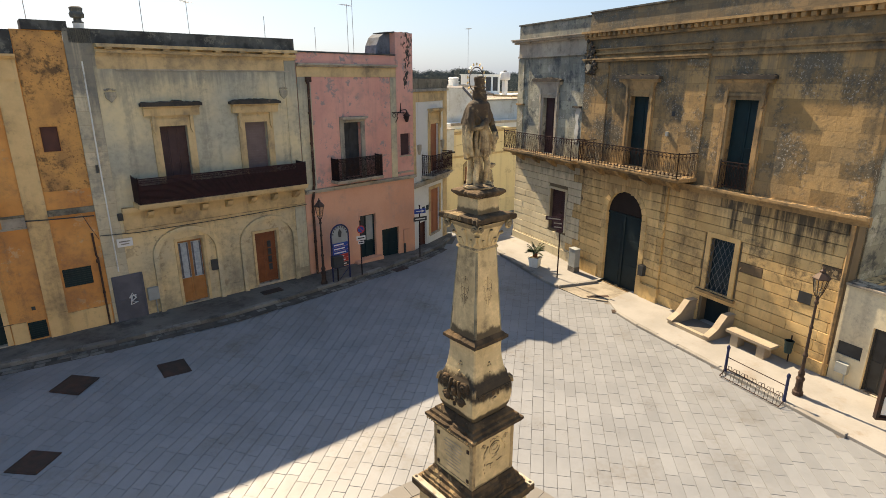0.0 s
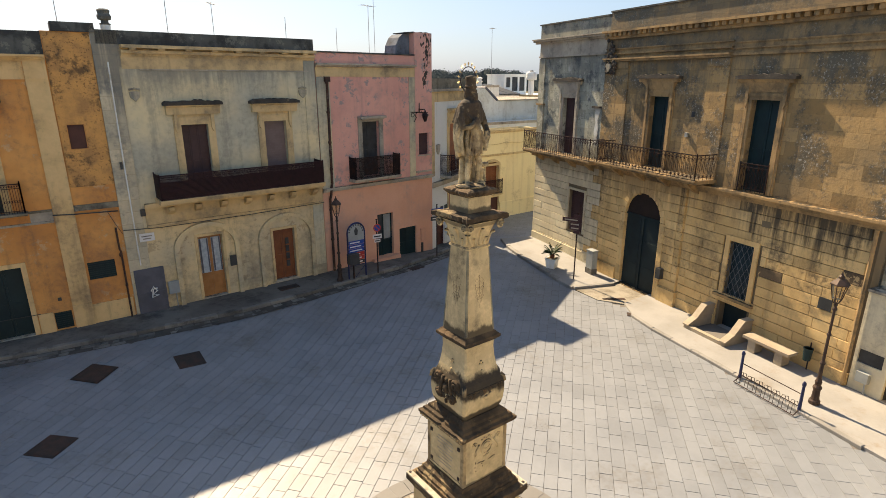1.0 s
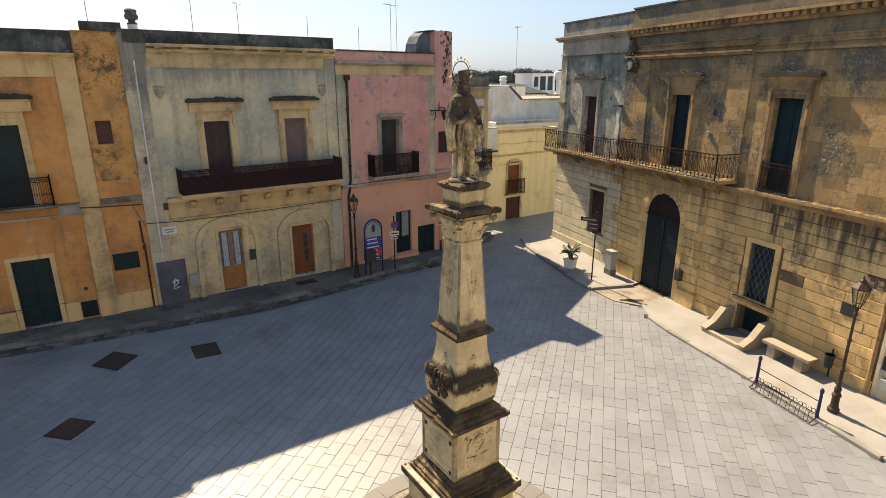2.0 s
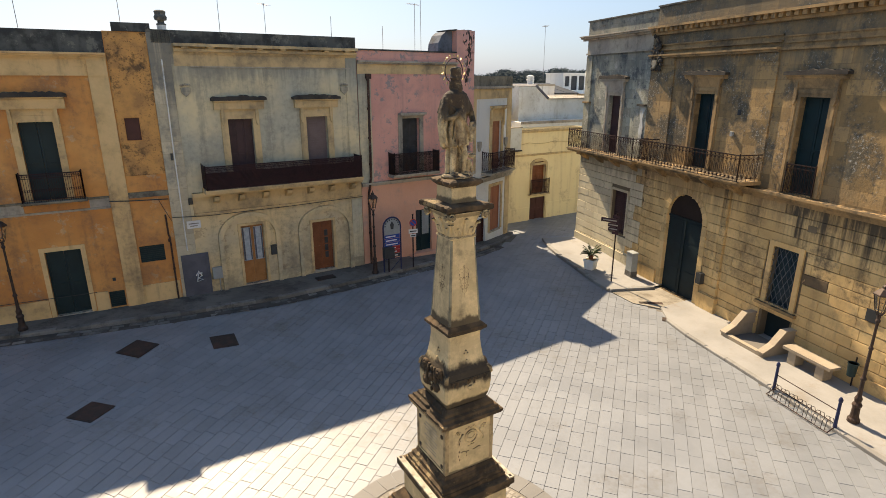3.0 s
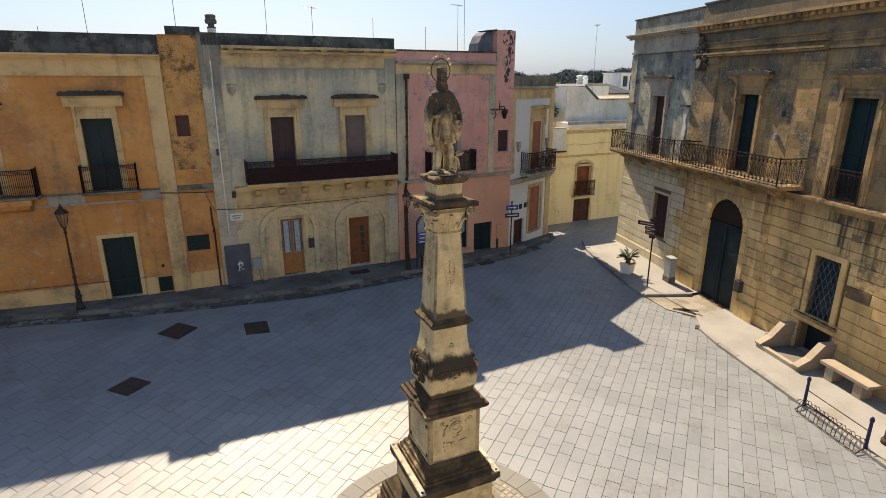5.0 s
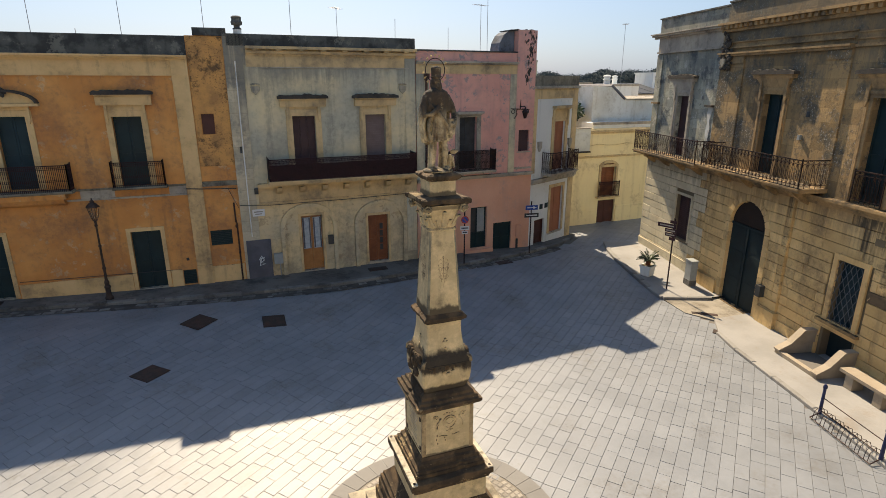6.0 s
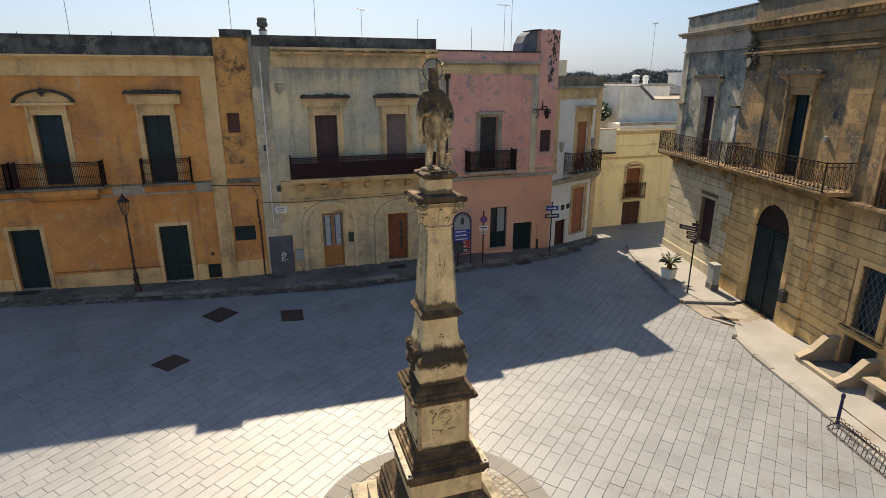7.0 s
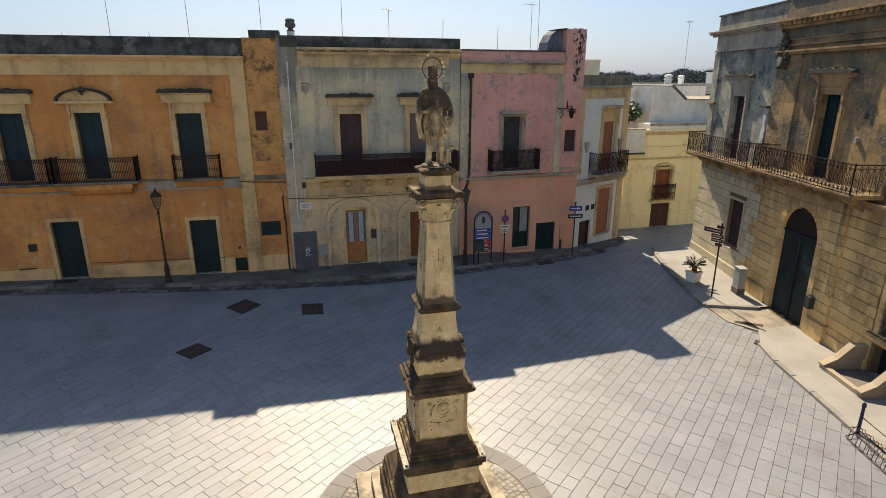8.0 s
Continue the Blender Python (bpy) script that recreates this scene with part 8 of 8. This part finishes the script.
def gutter(owner, line):
    """Two courses of small broken stones along the kerb, some of them missing."""
    rnd = random.Random(9)
    meshes = []
    for k in range(6):
        bm = bmesh.new()
        L = 0.22 + 0.06 * k
        pts = [(-L / 2, -0.1), (L / 2, -0.1), (L / 2, 0.1), (-L / 2, 0.1)]
        pts = [(x + rnd.uniform(-0.02, 0.02), y + rnd.uniform(-0.018, 0.018)) for x, y in pts]
        prism(bm, pts, -0.06, 0.0, "z")
        bmesh.ops.bevel(bm, geom=[e for e in bm.edges if all(v.co.z > -0.01 for v in e.verts)], offset=0.014, segments=1, affect="EDGES")
        meshes.append((L, finish("gutter_stone", bm, M_KERB)))
    pts = [Vector(p) for p in line]
    # dark strip below the gutter stones
    bm = bmesh.new()
    strip = [[bm.verts.new((p.x, p.y - off, ground(p.x, p.y) + 0.007)) for p in pts] for off in (0.05, 0.64)]
    for k in range(len(pts) - 1):
        bm.faces.new((strip[1][k], strip[1][k + 1], strip[0][k + 1], strip[0][k]))
    bed = new("gutter_bed", finish("gutter_bed", bm, M_GUTTER))
    bed.parent = owner
    for row in range(2):
        for a, b in zip(pts, pts[1:]):
            d = (b - a).normalized()
            side = Vector((d.y, -d.x)) * (0.27 + 0.24 * row)
            p = rnd.uniform(0, 0.2)
            while p < (b - a).length - 0.1:
                L, me = meshes[rnd.randrange(6)]
                c = a + d * (p + L / 2) + side
                p += L + rnd.uniform(0.02, 0.1)
                if -6.5 < c.x < 19 and rnd.random() > (0.15, 0.22)[row]:
                    ob = new("gutter_stone", me)
                    ob.parent = owner
                    ob.matrix_world = pose(c.x, c.y, ground(c.x, c.y) + rnd.uniform(0.008, 0.03), rnd.uniform(-3, 3), rnd.uniform(-2, 2), math.degrees(math.atan2(d.y, d.x)) + rnd.uniform(-5, 5))


gutter(walk_left, LEFT_KERB[2:-2])
kerb(walk_north, RIGHT_KERB_N, 0.12, material=M_KERB_PALE)
kerb(walk_south, RIGHT_KERB_S[1:-2], 0.085, 0.16, 1.1, material=M_KERB_PALE)

# ---- small pieces: paving ----
ROW, LENGTHS, TURN, SHIFT = 0.30, (0.40, 0.46, 0.52, 0.58, 0.66, 0.78), radians(41.2), -0.086


def inside(x, y, poly):
    hit = False
    for (xa, ya), (xb, yb_) in zip(poly, poly[1:] + poly[:1]):
        if (ya > y) != (yb_ > y) and x < (xb - xa) * (y - ya) / (yb_ - ya) + xa:
            hit = not hit
    return hit


def slab_mesh(L, name="paving_slab"):
    bm = bmesh.new()
    g, c = 0.0038, 0.003
    x, y = L / 2 - g, ROW / 2 - g
    top = [bm.verts.new((sx * (x - c), sy * (y - c), 0.0)) for sx, sy in ((-1, -1), (1, -1), (1, 1), (-1, 1))]
    mid = [bm.verts.new((sx * x, sy * y, -c)) for sx, sy in ((-1, -1), (1, -1), (1, 1), (-1, 1))]
    low = [bm.verts.new((sx * x, sy * y, -0.05)) for sx, sy in ((-1, -1), (1, -1), (1, 1), (-1, 1))]
    bm.faces.new(top)
    for a, b in ((mid, top), (low, mid)):
        for k in range(4):
            bm.faces.new((a[k], a[(k + 1) % 4], b[(k + 1) % 4], b[k]))
    return finish(name, bm, M_PAVE)


def paving():
    rnd = random.Random(31)
    poly = [(-22, 21.7)] + [(x, y - 0.36) for x, y in LEFT_KERB[1:]] + [(21.3, 27.3), (29, 27.6), (29, 22.4), (23.6, 22.3), (22.3, 22.3), (21.5, 20.8), (20.9, 19.0), (20.2, 16.0), (20.0, 15.2), (20.2, 14.6), (19.9, 13.0), (19.55, 12.2), (19.1, 11.0), (18.7, 9.3), (18.3, 7.7), (18.0, 6.4), (17.7, 5.4), (17.3, 4.1), (16.9, 1.5), (16.4, -9), (-22, -9)]
    ca, sa = math.cos(TURN), math.sin(TURN)
    cells = []
    for row in range(-96, 108):
        q = row * ROW + SHIFT
        p = -45 + rnd.uniform(0, 0.9)
        while p < 55:
            k = rnd.randrange(6)
            m = p + LENGTHS[k] / 2
            p += LENGTHS[k]
            x, y = m * ca - q * sa, m * sa + q * ca
            if not (-16 < x < 29 and -9 < y < 27.6) or math.hypot(x - COL[0], y - COL[1]) < 2.2 or not inside(x, y, poly):
                continue
            cells.append((math.hypot(x - 10.5, y - 8.5), x, y, k))
    cells.sort()
    owner = tagged(new("paving"), "pale limestone slabs laid diagonally across the square", "paving", kind="structure")
    meshes = [slab_mesh(L) for L in LENGTHS]
    for d, x, y, k in cells[:300]:
        ob = new("paving_slab", meshes[k])
        ob.parent = owner
        ob.matrix_world = pose(x, y, ground(x, y) + rnd.uniform(-0.002, 0.003), rnd.uniform(-0.25, 0.25), rnd.uniform(-0.25, 0.25), math.degrees(TURN) + rnd.uniform(-0.25, 0.25))
    verts, faces = [], []
    for d, x, y, k in cells[300:]:
        L = LENGTHS[k]
        dz = rnd.uniform(-0.002, 0.003)
        i0 = len(verts)
        for inset, drop in ((0.0068, 0.0), (0.0038, 0.003), (0.0038, 0.05)):
            for sx, sy in ((-1, -1), (1, -1), (1, 1), (-1, 1)):
                lx, ly = sx * (L / 2 - inset), sy * (ROW / 2 - inset)
                wx, wy = x + lx * ca - ly * sa, y + lx * sa + ly * ca
                verts.append((wx, wy, ground(wx, wy) + dz - drop))
        faces.append((i0, i0 + 1, i0 + 2, i0 + 3))
        for a, b in ((i0 + 4, i0), (i0 + 8, i0 + 4)):
            for j in range(4):
                faces.append((a + j, a + (j + 1) % 4, b + (j + 1) % 4, b + j))
    me = bpy.data.meshes.new("paving_field")
    me.from_pydata(verts, [], faces)
    me.materials.append(M_PAVE_I)
    f = tagged(new("paving_field", me), "the rest of the diagonal limestone paving", kind="stuff")
    f.parent = owner

    # round border and cobbles about the column
    circle = tagged(new("cobbled_circle"), "ring of stone and small cobbles round the column", "paving", kind="structure")
    n = 42
    for k in range(n):
        a0, a1 = 2 * math.pi * k / n + 0.002, 2 * math.pi * (k + 1) / n - 0.002
        bm = bmesh.new()
        pts = []
        for r, seq in ((2.05, (0, 1, 2)), (2.48, (2, 1, 0))):
            for s in seq:
                a = a0 + (a1 - a0) * s / 2
                pts.append((COL[0] + r * math.cos(a), COL[1] + r * math.sin(a)))
        prism(bm, pts, -0.04, 0.006, "z")
        ob = new("ring_stone", finish("ring_stone", bm, M_RING))
        ob.parent = circle
    bm = bmesh.new()
    prism(bm, [(COL[0] + 2.06 * math.cos(2 * math.pi * k / 40), COL[1] + 2.06 * math.sin(2 * math.pi * k / 40)) for k in range(40)], -0.05, -0.006, "z")
    bed = new("mortar_bed", finish("mortar_bed", bm, M_COBBLE_BED))
    bed.parent = circle
    verts, faces = [], []
    for ring in range(8):
        r = 1.05 + ring * 0.128
        m = int(2 * math.pi * r / 0.125)
        for k in range(m):
            a = 2 * math.pi * (k + 0.5 * (ring % 2) + rnd.uniform(-0.12, 0.12)) / m
            cx, cy = COL[0] + r * math.cos(a), COL[1] + r * math.sin(a)
            h = 0.004 + rnd.uniform(-0.006, 0.006)
            i0 = len(verts)
            for f_, z in ((0.040, h), (0.057, h - 0.012), (0.058, -0.04)):
                for j in range(4):
                    b = a + math.pi / 4 + j * math.pi / 2 + rnd.uniform(-0.08, 0.08)
                    verts.append((cx + f_ * 1.41 * math.cos(b), cy + f_ * 1.41 * math.sin(b), z))
            faces.append((i0, i0 + 1, i0 + 2, i0 + 3))
            for s, b in ((i0 + 4, i0), (i0 + 8, i0 + 4)):
                for j in range(4):
                    faces.append((s + j, s + (j + 1) % 4, b + (j + 1) % 4, b + j))
    me = bpy.data.meshes.new("cobbles")
    me.from_pydata(verts, [], faces)
    me.materials.append(M_COBBLE)
    c = tagged(new("cobbles", me), "small rounded worn grey cobbles", kind="stuff")
    c.parent = circle


paving()
